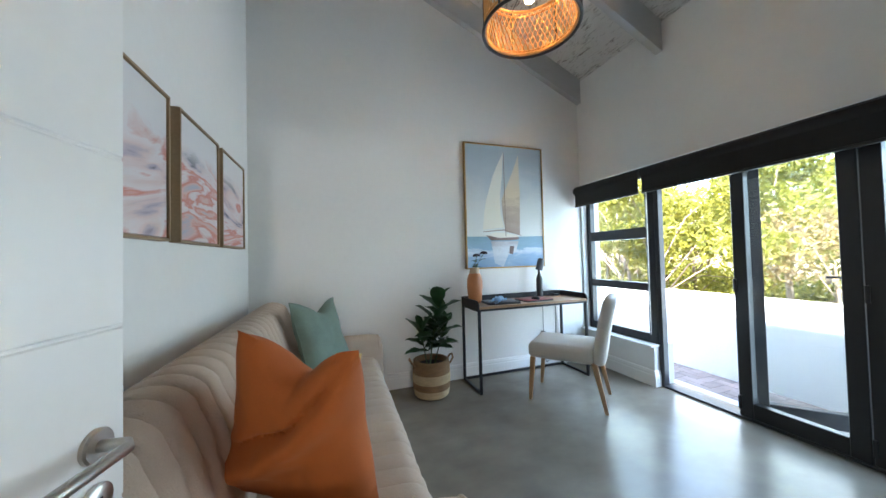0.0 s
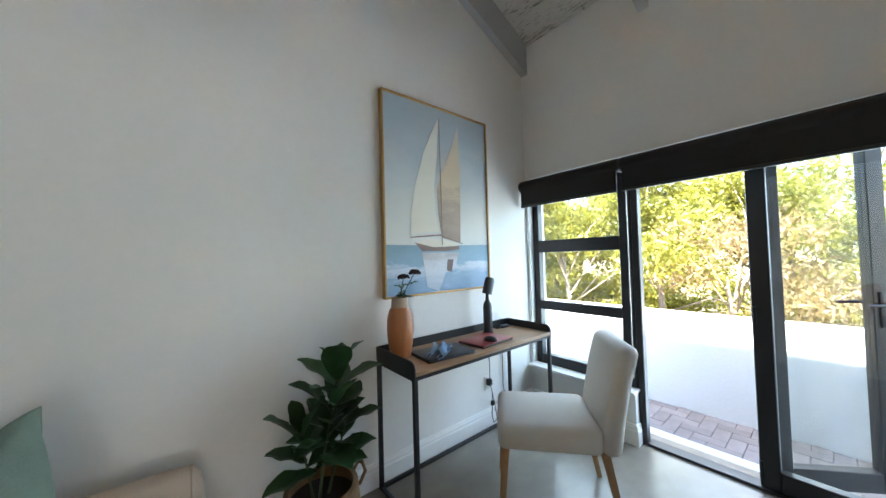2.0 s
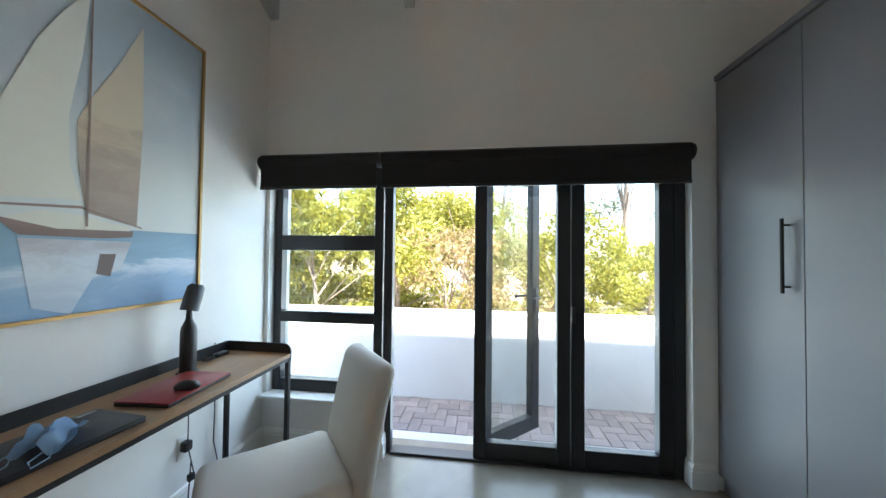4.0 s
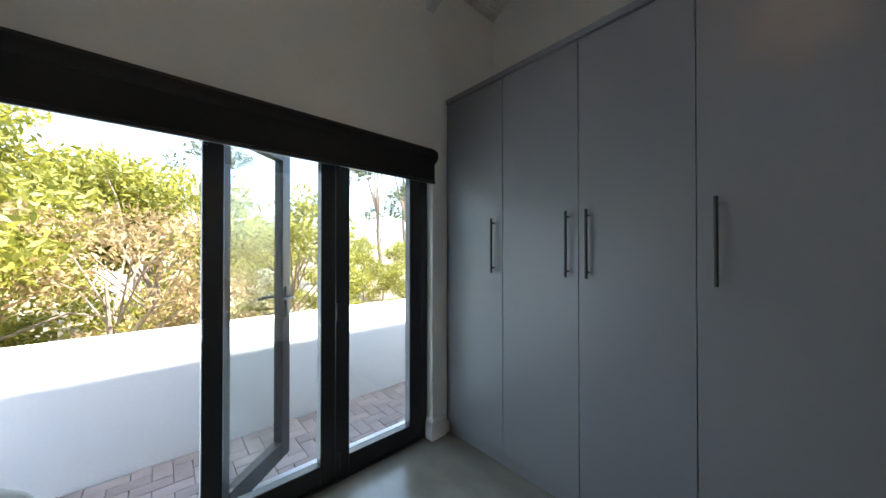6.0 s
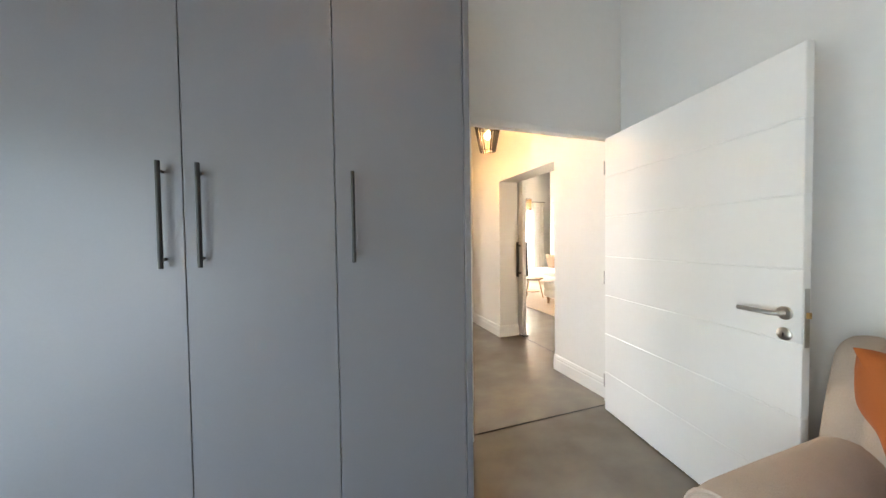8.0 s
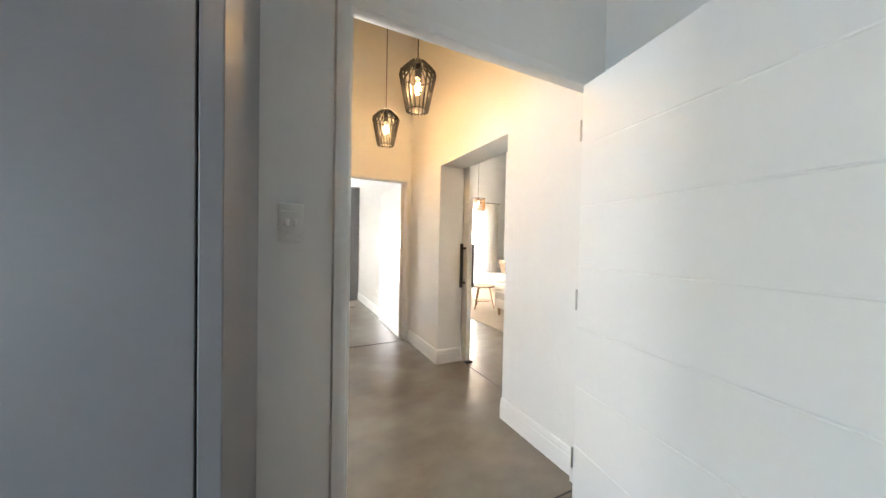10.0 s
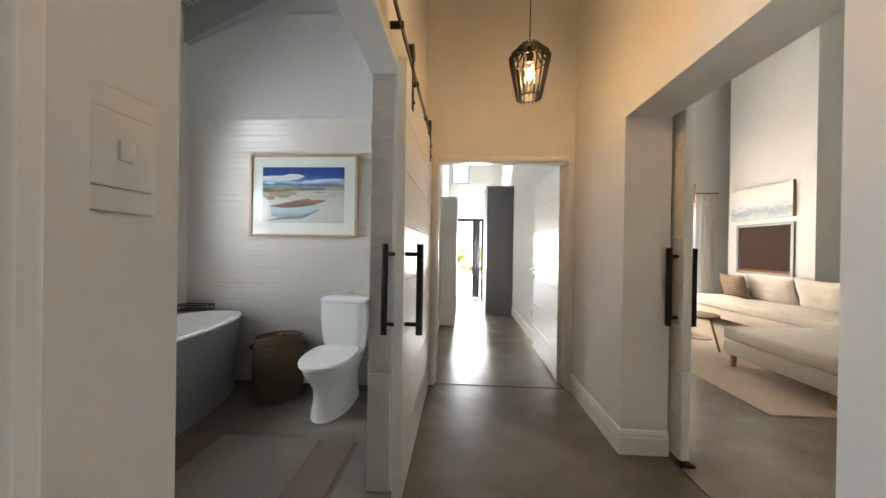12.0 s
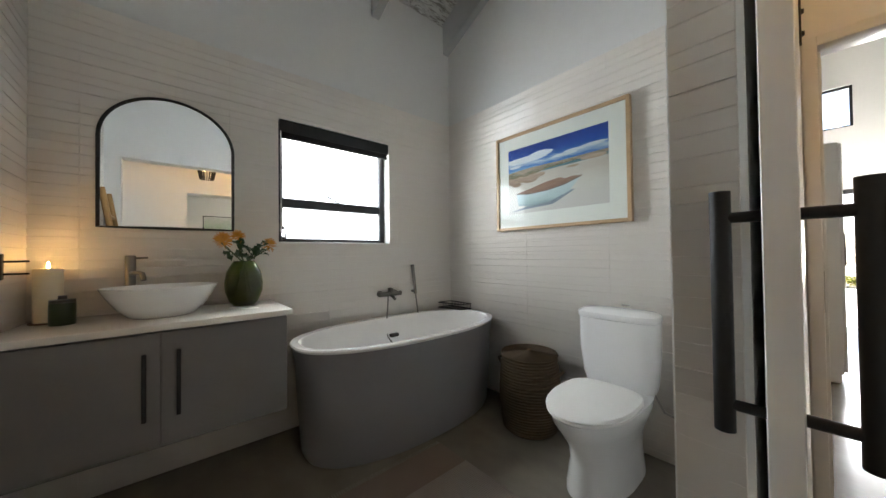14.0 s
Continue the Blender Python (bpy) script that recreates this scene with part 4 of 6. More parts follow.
cushion("rust orange scatter cushion with a chopped top", M_ORANGE, 0.56, 0.56, 0.27, pose(0.515, 1.60, 0.755, 14, 9, -24), 3, 0.17, None, 0.36)
cushion("straw yellow scatter cushion behind the orange one", M_MUSTARD, 0.38, 0.40, 0.18, pose(0.54, 1.88, 0.625, -10, 2, 20), 5, 0.06)
cushion("sage green scatter cushion with pale piping", M_SAGE, 0.50, 0.52, 0.20, pose(0.505, 3.06, 0.69, -20, 3, 58), 9, 0.14, M_SAGE)

# abstract paintings over the sofa
for i, (y0, y1) in enumerate(((1.56, 2.10), (2.19, 2.70), (2.76, 3.26))):
    ym = (y0 + y1) / 2
    t = thing("painting", "blush and coral abstract canvas in a thin gilt frame", "painting", pose(-0.09, ym, 1.685), "abstract canvases over the sofa")
    hw, hh = (y1 - y0) / 2, 0.315
    for args in ((0.0, -hw, -hh, 0.045, -hw + 0.012, hh), (0.0, hw - 0.012, -hh, 0.045, hw, hh), (0.0, -hw + 0.012, -hh, 0.045, hw - 0.012, -hh + 0.012), (0.0, -hw + 0.012, hh - 0.012, 0.045, hw - 0.012, hh)):
        part("frame_bar", box(*args, 0.0015, 1), M_BRONZEFRAME, t)
    part("canvas", box(0.004, -hw + 0.016, -hh + 0.016, 0.036, hw - 0.016, hh - 0.016), swirl("pour_painting_%s" % "abc"[i], 1.7 * i + 0.4), t, smooth=False)

# sailing boat painting
PW, PH = 0.975, 1.357
t = thing("painting", "large painting of a sailing boat on calm blue water", "painting", pose(1.922, 3.53, 1.134))
for args in ((0, -0.04, 0, 0.014, 0, PH), (PW - 0.014, -0.04, 0, PW, 0, PH), (0.014, -0.04, 0, PW - 0.014, 0, 0.014), (0.014, -0.04, PH - 0.014, PW - 0.014, 0, PH)):
    part("frame_bar", box(*args, 0.0015, 1), M_GOLD, t)
M_PSKY = washes("painted_sky", [(0.0, (0.62, 0.63, 0.60)), (0.35, (0.58, 0.60, 0.59)), (0.7, (0.42, 0.48, 0.52)), (1.0, (0.36, 0.43, 0.48))], "Z", 0.3, PH, 0.55, 2.2, (1, 1, 1.4))
M_PSEA = washes("painted_sea", [(0.0, (0.20, 0.33, 0.50)), (0.3, (0.27, 0.40, 0.55)), (0.5, (0.55, 0.62, 0.68)), (0.62, (0.24, 0.38, 0.50)), (1.0, (0.20, 0.32, 0.40))], "Z", 0.0, 0.36, 0.9, 3.0, (1, 1, 4))
M_PSAIL = washes("painted_sail", [(0.0, (0.66, 0.62, 0.53)), (0.5, (0.70, 0.68, 0.60)), (1.0, (0.66, 0.66, 0.62))], "Z", 0.3, PH, 0.4, 5.0)
M_PSAIL2 = washes("painted_tan_sail", [(0.0, (0.30, 0.22, 0.18)), (0.28, (0.42, 0.34, 0.27)), (0.45, (0.60, 0.50, 0.36)), (1.0, (0.60, 0.56, 0.47))], "Z", 0.35, PH, 0.4, 5.0)
M_PHULL = washes("painted_hull", [(0.0, (0.16, 0.11, 0.10)), (0.6, (0.20, 0.13, 0.11)), (1.0, (0.26, 0.18, 0.15))], "Z", 0.28, 0.36, 0.5, 6.0)
M_PREFL = washes("painted_reflection", [(0.0, (0.42, 0.50, 0.58)), (0.5, (0.58, 0.62, 0.66)), (1.0, (0.42, 0.40, 0.42))], "Z", 0.05, 0.3, 1.2, 7.0)


def daub(name, outline, mat, lift):
    part(name, flat([(0.014 + u * (PW - 0.028), 0.014 + v * (PH - 0.028)) for u, v in outline], "y", -0.030 - lift, 0.0006), mat, t, smooth=False)


part("canvas", box(0.014, -0.029, 0.014, PW - 0.014, -0.002, PH - 0.014), M_PSKY, t, smooth=False)
daub("sea", [(0, 0), (1, 0), (1, 0.252), (0.5, 0.247), (0, 0.25)], M_PSEA, 0.0)
daub("reflection", [(0.34, 0.03), (0.45, 0.0), (0.52, 0.10), (0.62, 0.12), (0.66, 0.21), (0.30, 0.21), (0.32, 0.12)], M_PREFL, 0.001)
daub("reflection", [(0.53, 0.11), (0.58, 0.10), (0.60, 0.17), (0.54, 0.17)], M_PHULL, 0.002)
daub("tan_sail", [(0.49, 0.29), (0.68, 0.26), (0.695, 0.60), (0.685, 0.94), (0.60, 0.79), (0.50, 0.64), (0.45, 0.55), (0.46, 0.42)], M_PSAIL2, 0.001)
daub("main_sail", [(0.20, 0.305), (0.47, 0.325), (0.43, 0.43), (0.425, 0.56), (0.46, 0.74), (0.482, 0.95), (0.40, 0.84), (0.335, 0.74), (0.25, 0.55), (0.215, 0.42)], M_PSAIL, 0.002)
daub("mast", [(0.487, 0.25), (0.496, 0.25), (0.49, 0.95), (0.484, 0.95)], M_PHULL, 0.003)
daub("boom", [(0.20, 0.285), (0.47, 0.30), (0.70, 0.255), (0.70, 0.26), (0.47, 0.308), (0.20, 0.29)], M_PHULL, 0.003)
daub("deck", [(0.25, 0.258), (0.36, 0.285), (0.47, 0.28), (0.66, 0.255), (0.64, 0.235), (0.40, 0.235)], M_PSAIL, 0.0022)
daub("hull", [(0.235, 0.262), (0.40, 0.238), (0.665, 0.245), (0.66, 0.225), (0.55, 0.217), (0.30, 0.217)], M_PHULL, 0.0035)

# desk
DX0, DX1, DY0, DY1, DZ = 1.855, 3.105, 3.085, 3.50, 0.80
desk = thing("desk", "narrow oak-topped desk on a thin black steel frame", "desk")
part("desktop", box(DX0 + 0.008, DY0, DZ - 0.022, DX1 - 0.008, DY1 - 0.008, DZ, 0.002, 1), M_DESKWOOD, desk)
part("back_lip", box(DX0, DY1 - 0.008, DZ - 0.024, DX1, DY1, DZ + 0.055, 0.002, 1), M_IRON, desk)
for x in (DX0, DX1 - 0.008):
    o = [(DY0 - 0.002, DZ - 0.045), (DY1 - 0.009, DZ - 0.045), (DY1 - 0.009, DZ + 0.055), (DY0 + 0.045, DZ + 0.055)] + [(DY0 - 0.002 + 0.047 - 0.047 * math.sin(a), DZ + 0.008 + 0.047 * math.cos(a)) for a in [math.pi / 2 * i / 6 for i in range(1, 7)]]
    part("side_lip", flat(o, "x", x, 0.008), M_IRON, desk, smooth=False)
for x in (DX0 + 0.012, DX1 - 0.012):
    for y in (DY0 + 0.013, DY1 - 0.014):
        part("leg", bar((x, y, 0.012), (x, y, DZ - 0.045), 0.024), M_IRON, desk)
    part("floor_bar", bar((x, DY0 + 0.038, 0.012), (x, DY1 - 0.040, 0.012), 0.022), M_IRON, desk)
part("rear_bar", bar((DX0 + 0.038, DY1 - 0.014, 0.012), (DX1 - 0.038, DY1 - 0.014, 0.012), 0.022), M_IRON, desk)
part("front_bar", bar((DX0 + 0.012, DY0 + 0.013, DZ - 0.033), (DX1 - 0.012, DY0 + 0.013, DZ - 0.033), 0.020), M_IRON, desk)

# desk chair
ch = thing("chair", "ivory upholstered side chair with tapered oak legs", "chair", pose(2.575, 2.785, 0, 0, 0, 40.6))
b = box(-0.235, -0.24, 0.37, 0.235, 0.29, 0.505, 0.045, 5)
for v in b.verts:
    if v.co.z > 0.47:
        v.co.z += 0.018 * (1 - (v.co.x / 0.235) ** 2) * (1 - ((v.co.y - 0.02) / 0.28) ** 2)
part("seat", b, M_CHAIR, ch)
b = bmesh.new()
b = box(-0.235, -0.325, 0.37, 0.235, -0.225, 0.93, 0.045, 5)
bmesh.ops.bisect_plane(b, geom=list(b.verts) + list(b.edges) + list(b.faces), plane_co=(0, 0, 0.55), plane_no=(0, 0, 1))
bmesh.ops.bisect_plane(b, geom=list(b.verts) + list(b.edges) + list(b.faces), plane_co=(0, 0, 0.75), plane_no=(0, 0, 1))
for v in b.verts:
    k = max(0, v.co.z - 0.42)
    v.co.y -= 0.13 * k + 0.12 * k * k
    v.co.z -= 0.02 * (v.co.x / 0.235) ** 2 * (v.co.z > 0.85)
part("backrest", b, M_CHAIR, ch)
for x, y, dx, dy in ((-0.20, 0.25, -0.01, 0.03), (0.20, 0.25, 0.01, 0.03), (-0.20, -0.24, -0.01, -0.08), (0.20, -0.24, 0.01, -0.08)):
    b = bmesh.new()
    bmesh.ops.create_cube(b, size=1)
    for v in b.verts:
        up = v.co.z > 0
        s = 0.042 if up else 0.026
        v.co = Vector((x + (0 if up else dx) + v.co.x * s, y + (0 if up else dy) + v.co.y * s, 0.385 if up else 0.0))
    bmesh.ops.bevel(b, geom=list(b.edges), offset=0.004, segments=2, affect="EDGES")
    part("leg", b, M_OAK, ch)

# plant in a basket
pl = thing("potted_plant", "fiddle-leaf fig in a striped seagrass basket", "plant", pose(1.45, 3.285, 0))
prof = [(0.0, 0.0), (0.135, 0.0), (0.155, 0.02), (0.168, 0.10), (0.172, 0.18), (0.166, 0.27), (0.160, 0.325), (0.152, 0.33), (0.150, 0.30), (0.145, 0.27), (0, 0.27)]


def band(z0, z1, mat):
    def rad(z):
        for (r0, a), (r1, c) in zip(prof[1:], prof[2:]):
            if a <= z <= c:
                return r0 + (r1 - r0) * (z - a) / max(c - a, 1e-6)
        return 0.15
    pts = []
    n = max(3, round((z1 - z0) / 0.011))
    for i in range(n):
        za, zb = z0 + (z1 - z0) * i / n, z0 + (z1 - z0) * (i + 1) / n
        r = rad((za + zb) / 2)
        pts += [(r + 0.001, za + 0.0005), (r + 0.006, (za + zb) / 2)]
    pts += [(rad(z1) + 0.001, z1), (rad(z1) - 0.012, z1), (rad(z0) - 0.012, z0), (rad(z0) + 0.001, z0)]
    return part("basket_band", lathe(pts, 40), mat, pl)


for z0, z1, m in ((0.003, 0.075, M_ROPE), (0.075, 0.135, M_ROPEDARK), (0.135, 0.215, M_ROPE), (0.215, 0.328, M_ROPEDARK)):
    band(z0, z1, m)
part("soil", lathe([(0, 0.26), (0.10, 0.275), (0.15, 0.27), (0.14, 0.2), (0, 0.2)], 24), M_SOIL, pl)
for s in (-1, 1):
    part("basket_handle", tube([(s * 0.165, -0.05, 0.28), (s * 0.20, -0.045, 0.33), (s * 0.205, 0.0, 0.35), (s * 0.20, 0.045, 0.33), (s * 0.165, 0.05, 0.28)], 0.009, 8), M_ROPEDARK, pl)
rng = random.Random(21)


def big_leaf(length, width, droop, seed):
    """A fiddle-shaped leaf: narrow waist, broad wavy end, raised along the midrib; grows along +x."""
    b = bmesh.new()
    n, rows = 9, []
    for i in range(n + 1):
        f = i / n
        w = width / 2 * (0.12 + 0.75 * math.sin(math.pi * min(1, f * 1.0)) ** 0.8 * (0.55 + 0.6 * f)) * (1 if f < 0.97 else 0.35)
        x, z = length * f, -droop * f * f
        rp = []
        for j in (-1, -0.5, 0, 0.5, 1):
            wav = 0.006 * math.sin(f * 14 + seed + j) * abs(j)
            rp.append(b.verts.new((x, j * w, z + abs(j) * w * 0.35 + wav)))
        rows.append(rp)
    for p, q in zip(rows, rows[1:]):
        for j in range(4):
            b.faces.new((p[j], p[j + 1], q[j + 1], q[j]))
    return b


leafs = [mesh_of(big_leaf(l, w, d, s), "leaf", M_LEAF, True) for l, w, d, s in ((0.23, 0.165, 0.03, 1), (0.19, 0.14, 0.05, 2), (0.25, 0.185, 0.06, 3), (0.16, 0.11, 0.02, 4))]
for sx, sy, lx, ly, h in ((-0.015, 0.0, 0.10, -0.02, 0.90), (0.03, 0.015, 0.13, 0.03, 0.66), (-0.03, 0.01, -0.05, 0.02, 0.60)):
    part("stem", tube([(sx, sy, 0.24), (sx + lx * 0.3, sy + ly * 0.4, h * 0.55), (sx + lx, sy + ly, h - 0.04)], 0.008, 7, None, 0.004), M_STEM, pl)
    k = int((h - 0.40) / 0.026)
    for i in range(k):
        f = i / max(1, k - 1)
        z = 0.42 + (h - 0.44) * f
        u = (z - 0.24) / (h - 0.28)
        ang = 137.5 * i + rng.uniform(-20, 20)
        lf = new("leaf", leafs[rng.choice((0, 1, 2)) if f < 0.85 else 3])
        lf.parent = pl
        lf.matrix_basis = pose(sx + lx * u, sy + ly * u, z, 0, -rng.uniform(15, 42) - 32 * f, ang)
# a low side leaf
for ang, z in ((185, 0.40), (330, 0.43), (20, 0.41)):
    lf = new("leaf", leafs[0])
    lf.parent = pl
    lf.matrix_basis = pose(-0.02, 0, z, 0, -8, ang)

# vase with dark flowers
v = thing("vase", "terracotta vase with two dark dried flowers on the desk", "vase", pose(1.955, 3.375, DZ))
part("body", lathe([(0, 0.001), (0.055, 0.001), (0.062, 0.01), (0.075, 0.10), (0.080, 0.17), (0.076, 0.24), (0.062, 0.285), (0.052, 0.298)], 36), M_TERRA, v)
part("neck", lathe([(0.0515, 0.298), (0.050, 0.32), (0.046, 0.355), (0.040, 0.352), (0.043, 0.31), (0, 0.31)], 32), M_TERRA_LIP, v, "unglazed pale clay neck")
for (x, y, z) in ((0.02, -0.02, 0.475), (0.10, -0.02, 0.50)):
    part("stem", tube([(0, 0, 0.31), (x * 0.4, y * 0.4, 0.40), (x, y, z)], 0.0028, 6), M_STEM, v)
    b = bmesh.new()
    for i in range(70):
        d = Vector((rng.gauss(0, 1), rng.gauss(0, 1), abs(rng.gauss(0, 0.8)))).normalized()
        bmesh.ops.create_icosphere(b, subdivisions=1, radius=0.007, matrix=Matrix.Translation(Vector((x, y, z - 0.005)) + Vector((d.x * 0.034, d.y * 0.034, d.z * 0.022))))
    part("flower_head", b, M_DARKFLOWER, v)
small = mesh_of(big_leaf(0.055, 0.034, 0.01, 2), "sprig_leaf", M_LEAF, True)
for i in range(14):
    lf = new("sprig_leaf", small)
    lf.parent = v
    f = rng.uniform(0.2, 0.8)
    lf.matrix_basis = pose((0.02, 0.09)[i % 2] * f, -0.01, 0.33 + 0.13 * f, 0, rng.uniform(-30, 20), rng.uniform(0, 360))

# bottle-shaped lamp
lp = thing("desk_lamp", "black bottle-shaped desk lamp with a tilted round head", "lamp", pose(2.735, 3.385, DZ))
part("base", lathe([(0, 0), (0.045, 0), (0.045, 0.008), (0.034, 0.012), (0.034, 0.20), (0.030, 0.225), (0.014, 0.26), (0.011, 0.31), (0, 0.31)], 28), M_LAMP, lp)
part("shade", lathe([(0, 0.075), (0.025, 0.074), (0.036, 0.06), (0.038, 0.02), (0.038, -0.055), (0.034, -0.055), (0.034, 0.05), (0, 0.055)], 28), M_LAMPHEAD, lp, "slate grey rounded head", at=pose(0.012, -0.004, 0.355, 4, 14, 0))

lap = thing("laptop", "closed black laptop on the desk", "laptop", pose(2.17, 3.245, DZ, 0, 0, -5))
part("base", box(-0.165, -0.115, 0.0, 0.165, 0.115, 0.013, 0.004), M_LAPTOP, lap)
part("lid", box(-0.165, -0.115, 0.0135, 0.165, 0.115, 0.021, 0.003), M_LAPTOP, lap)
part("badge", box(0.10, 0.085, 0.021, 0.15, 0.098, 0.0216), M_GREYPLATE, lap)
lap = thing("laptop", "closed red laptop on the desk", "laptop", pose(2.565, 3.25, DZ, 0, 0, 4))
part("base", box(-0.16, -0.11, 0.0, 0.16, 0.11, 0.012, 0.004), M_LAPTOP, lap)
part("lid", box(-0.16, -0.11, 0.0125, 0.16, 0.11, 0.019, 0.003), M_RED, lap)
b = bmesh.new()
bmesh.ops.create_uvsphere(b, u_segments=20, v_segments=12, radius=1)
for q in b.verts:
    q.co = Vector((q.co.x * 0.030, q.co.y * 0.048, max(q.co.z, -0.25) * 0.026 + 0.0065))
tagged(part("computer_mouse", b, M_LAPTOP, at=pose(2.545, 3.19, DZ + 0.019, 0, 0, 20)), "black computer mouse on the red laptop", "mouse")
b = bmesh.new()
gr = {}
for i in range(15):
    for j in range(11):
        u, w = i / 14 - 0.5, j / 10 - 0.5
        z = 0.030 + 0.022 * noise.noise((u * 4, w * 3, 1)) + 0.018 * math.cos(w * 9) - 0.05 * max(0, abs(u) - 0.38) * 1.5
        gr[i, j] = b.verts.new((u * 0.17, w * 0.115 + 0.02 * math.sin(u * 4), max(z, 0.004)))
for i in range(14):
    for j in range(10):
        b.faces.new((gr[i, j], gr[i + 1, j], gr[i + 1, j + 1], gr[i, j + 1]))
bmesh.ops.solidify(b, geom=list(b.faces), thickness=0.002)
mk = thing("face_mask", "crumpled light blue cloth face mask on the laptop", "mask", pose(2.15, 3.225, DZ + 0.021, 0, 0, 28))
part("cloth", b, M_MASK, mk)
for s in (-1, 1):
    part("loop", tube([(-0.08, 0.03 * s, 0.012), (-0.11, 0.02 * s, 0.004), (-0.125, 0.035 * s, -0.005), (-0.10, 0.055 * s, 0.004), (-0.075, 0.045 * s, 0.012)], 0.002, 6), M_MASK, mk)
cb = thing("charger_cable", "black charger cables hanging behind the desk", "cable")
part("plug", box(2.835, 3.485, 0.345, 2.875, 3.53, 0.395, 0.006), M_LAPTOP, cb)
part("cable", tube([(2.855, 3.49, 0.35), (2.87, 3.47, 0.22), (2.90, 3.47, 0.08), (2.87, 3.48, 0.05), (2.84, 3.47, 0.12), (2.84, 3.46, 0.30)], 0.003, 6), M_LAPTOP, cb)
part("cable", tube([(2.85, 3.492, 0.36), (2.83, 3.47, 0.5), (2.86, 3.51, 0.70), (2.86, 3.51, 0.88), (2.87, 3.46, DZ + 0.012), (2.93, 3.42, DZ + 0.008)], 0.003, 6), M_LAPTOP, cb)
part("cable", tube([(3.03, 3.515, 0.86), (3.04, 3.516, 0.55), (3.02, 3.50, 0.30), (3.08, 3.49, 0.02), (3.12, 3.45, 0.006)], 0.003, 6), M_LAPTOP, cb)
part("brick", box(2.835, 3.455, 0.20, 2.865, 3.48, 0.235, 0.005), M_LAPTOP, cb)
part("coil", tube([(2.90 + 0.03 * math.cos(i * 0.9), 3.43 + 0.022 * math.sin(i * 0.9), DZ + 0.006 + i * 0.0012) for i in range(22)], 0.003, 6), M_LAPTOP, cb)
part("adapter", box(2.95, 3.42, DZ, 3.03, 3.46, DZ + 0.022, 0.006), M_LAPTOP, cb)


def bulb(parent, z):
    bl = part("bulb", lathe([(0.013, z), (0.016, z - 0.02), (0.031, z - 0.06), (0.032, z - 0.075), (0.022, z - 0.10), (0, z - 0.107)], 20), M_CLEAR, parent, "clear filament bulb")
    bl.visible_shadow = False
    f = []
    for i in range(25):
        a = i * math.pi / 3
        f.append((0.011 * math.cos(a), 0.011 * math.sin(a), z - 0.03 - 0.045 * abs(((i * 2) % 12) / 6 - 1)))
    part("filament", tube(f, 0.0032, 6), M_BULB, bl)


# rattan drum pendant
rp = thing("pendant_lamp", "woven rattan drum pendant with a glowing filament bulb", "pendant lamp", pose(1.69, 1.93, 2.555))
RR, RH = 0.265, 0.30
for z, r in ((0.0, RR), (RH, RR), (0.035, RR - 0.006), (RH - 0.035, RR - 0.006)):
    part("hoop", tube([(r * math.cos(2 * math.pi * i / 48), r * math.sin(2 * math.pi * i / 48), z) for i in range(48)], 0.010 if z in (0.0, RH) else 0.006, 8, closed=True), M_IRON if z == 0.0 else M_RATTAN, rp)
part("hoop", tube([((RR - 0.012) * math.cos(2 * math.pi * i / 48), (RR - 0.012) * math.sin(2 * math.pi * i / 48), 0.012) for i in range(48)], 0.011, 8, closed=True), M_RATTAN, rp)
for s, nm in ((1, "weave"), (-1, "weave")):
    b = bmesh.new()
    for k in range(52):
        a0 = 2 * math.pi * k / 52
        tube([((RR - 0.010 + 0.0025 * s) * math.cos(a0 + s * 0.42 * f), (RR - 0.010 + 0.0025 * s) * math.sin(a0 + s * 0.42 * f), 0.02 + (RH - 0.04) * f) for f in (0, 0.25, 0.5, 0.75, 1)], 0.0032, 4, b)
    tagged(part(nm, b, M_RATTAN, rp), kind="stuff")
for k in range(6):
    a = math.pi * 2 * k / 6 + 0.35
    part("upright", tube([(RR * math.cos(a), RR * math.sin(a), 0), (RR * math.cos(a), RR * math.sin(a), RH)], 0.007, 8), M_IRON, rp)
    part("spoke", tube([(RR * math.cos(a), RR * math.sin(a), RH), (0.02 * math.cos(a), 0.02 * math.sin(a), RH)], 0.003, 6), M_IRON, rp)
part("socket", lathe([(0, 0.33), (0.02, 0.33), (0.02, 0.25), (0, 0.25)], 16), M_IRON, rp)
part("cord", tube([(0, 0, 0.33), (0, 0, roof(1.69) - 2.555)], 0.004, 6), M_IRON, rp)
bulb(rp, 0.25)


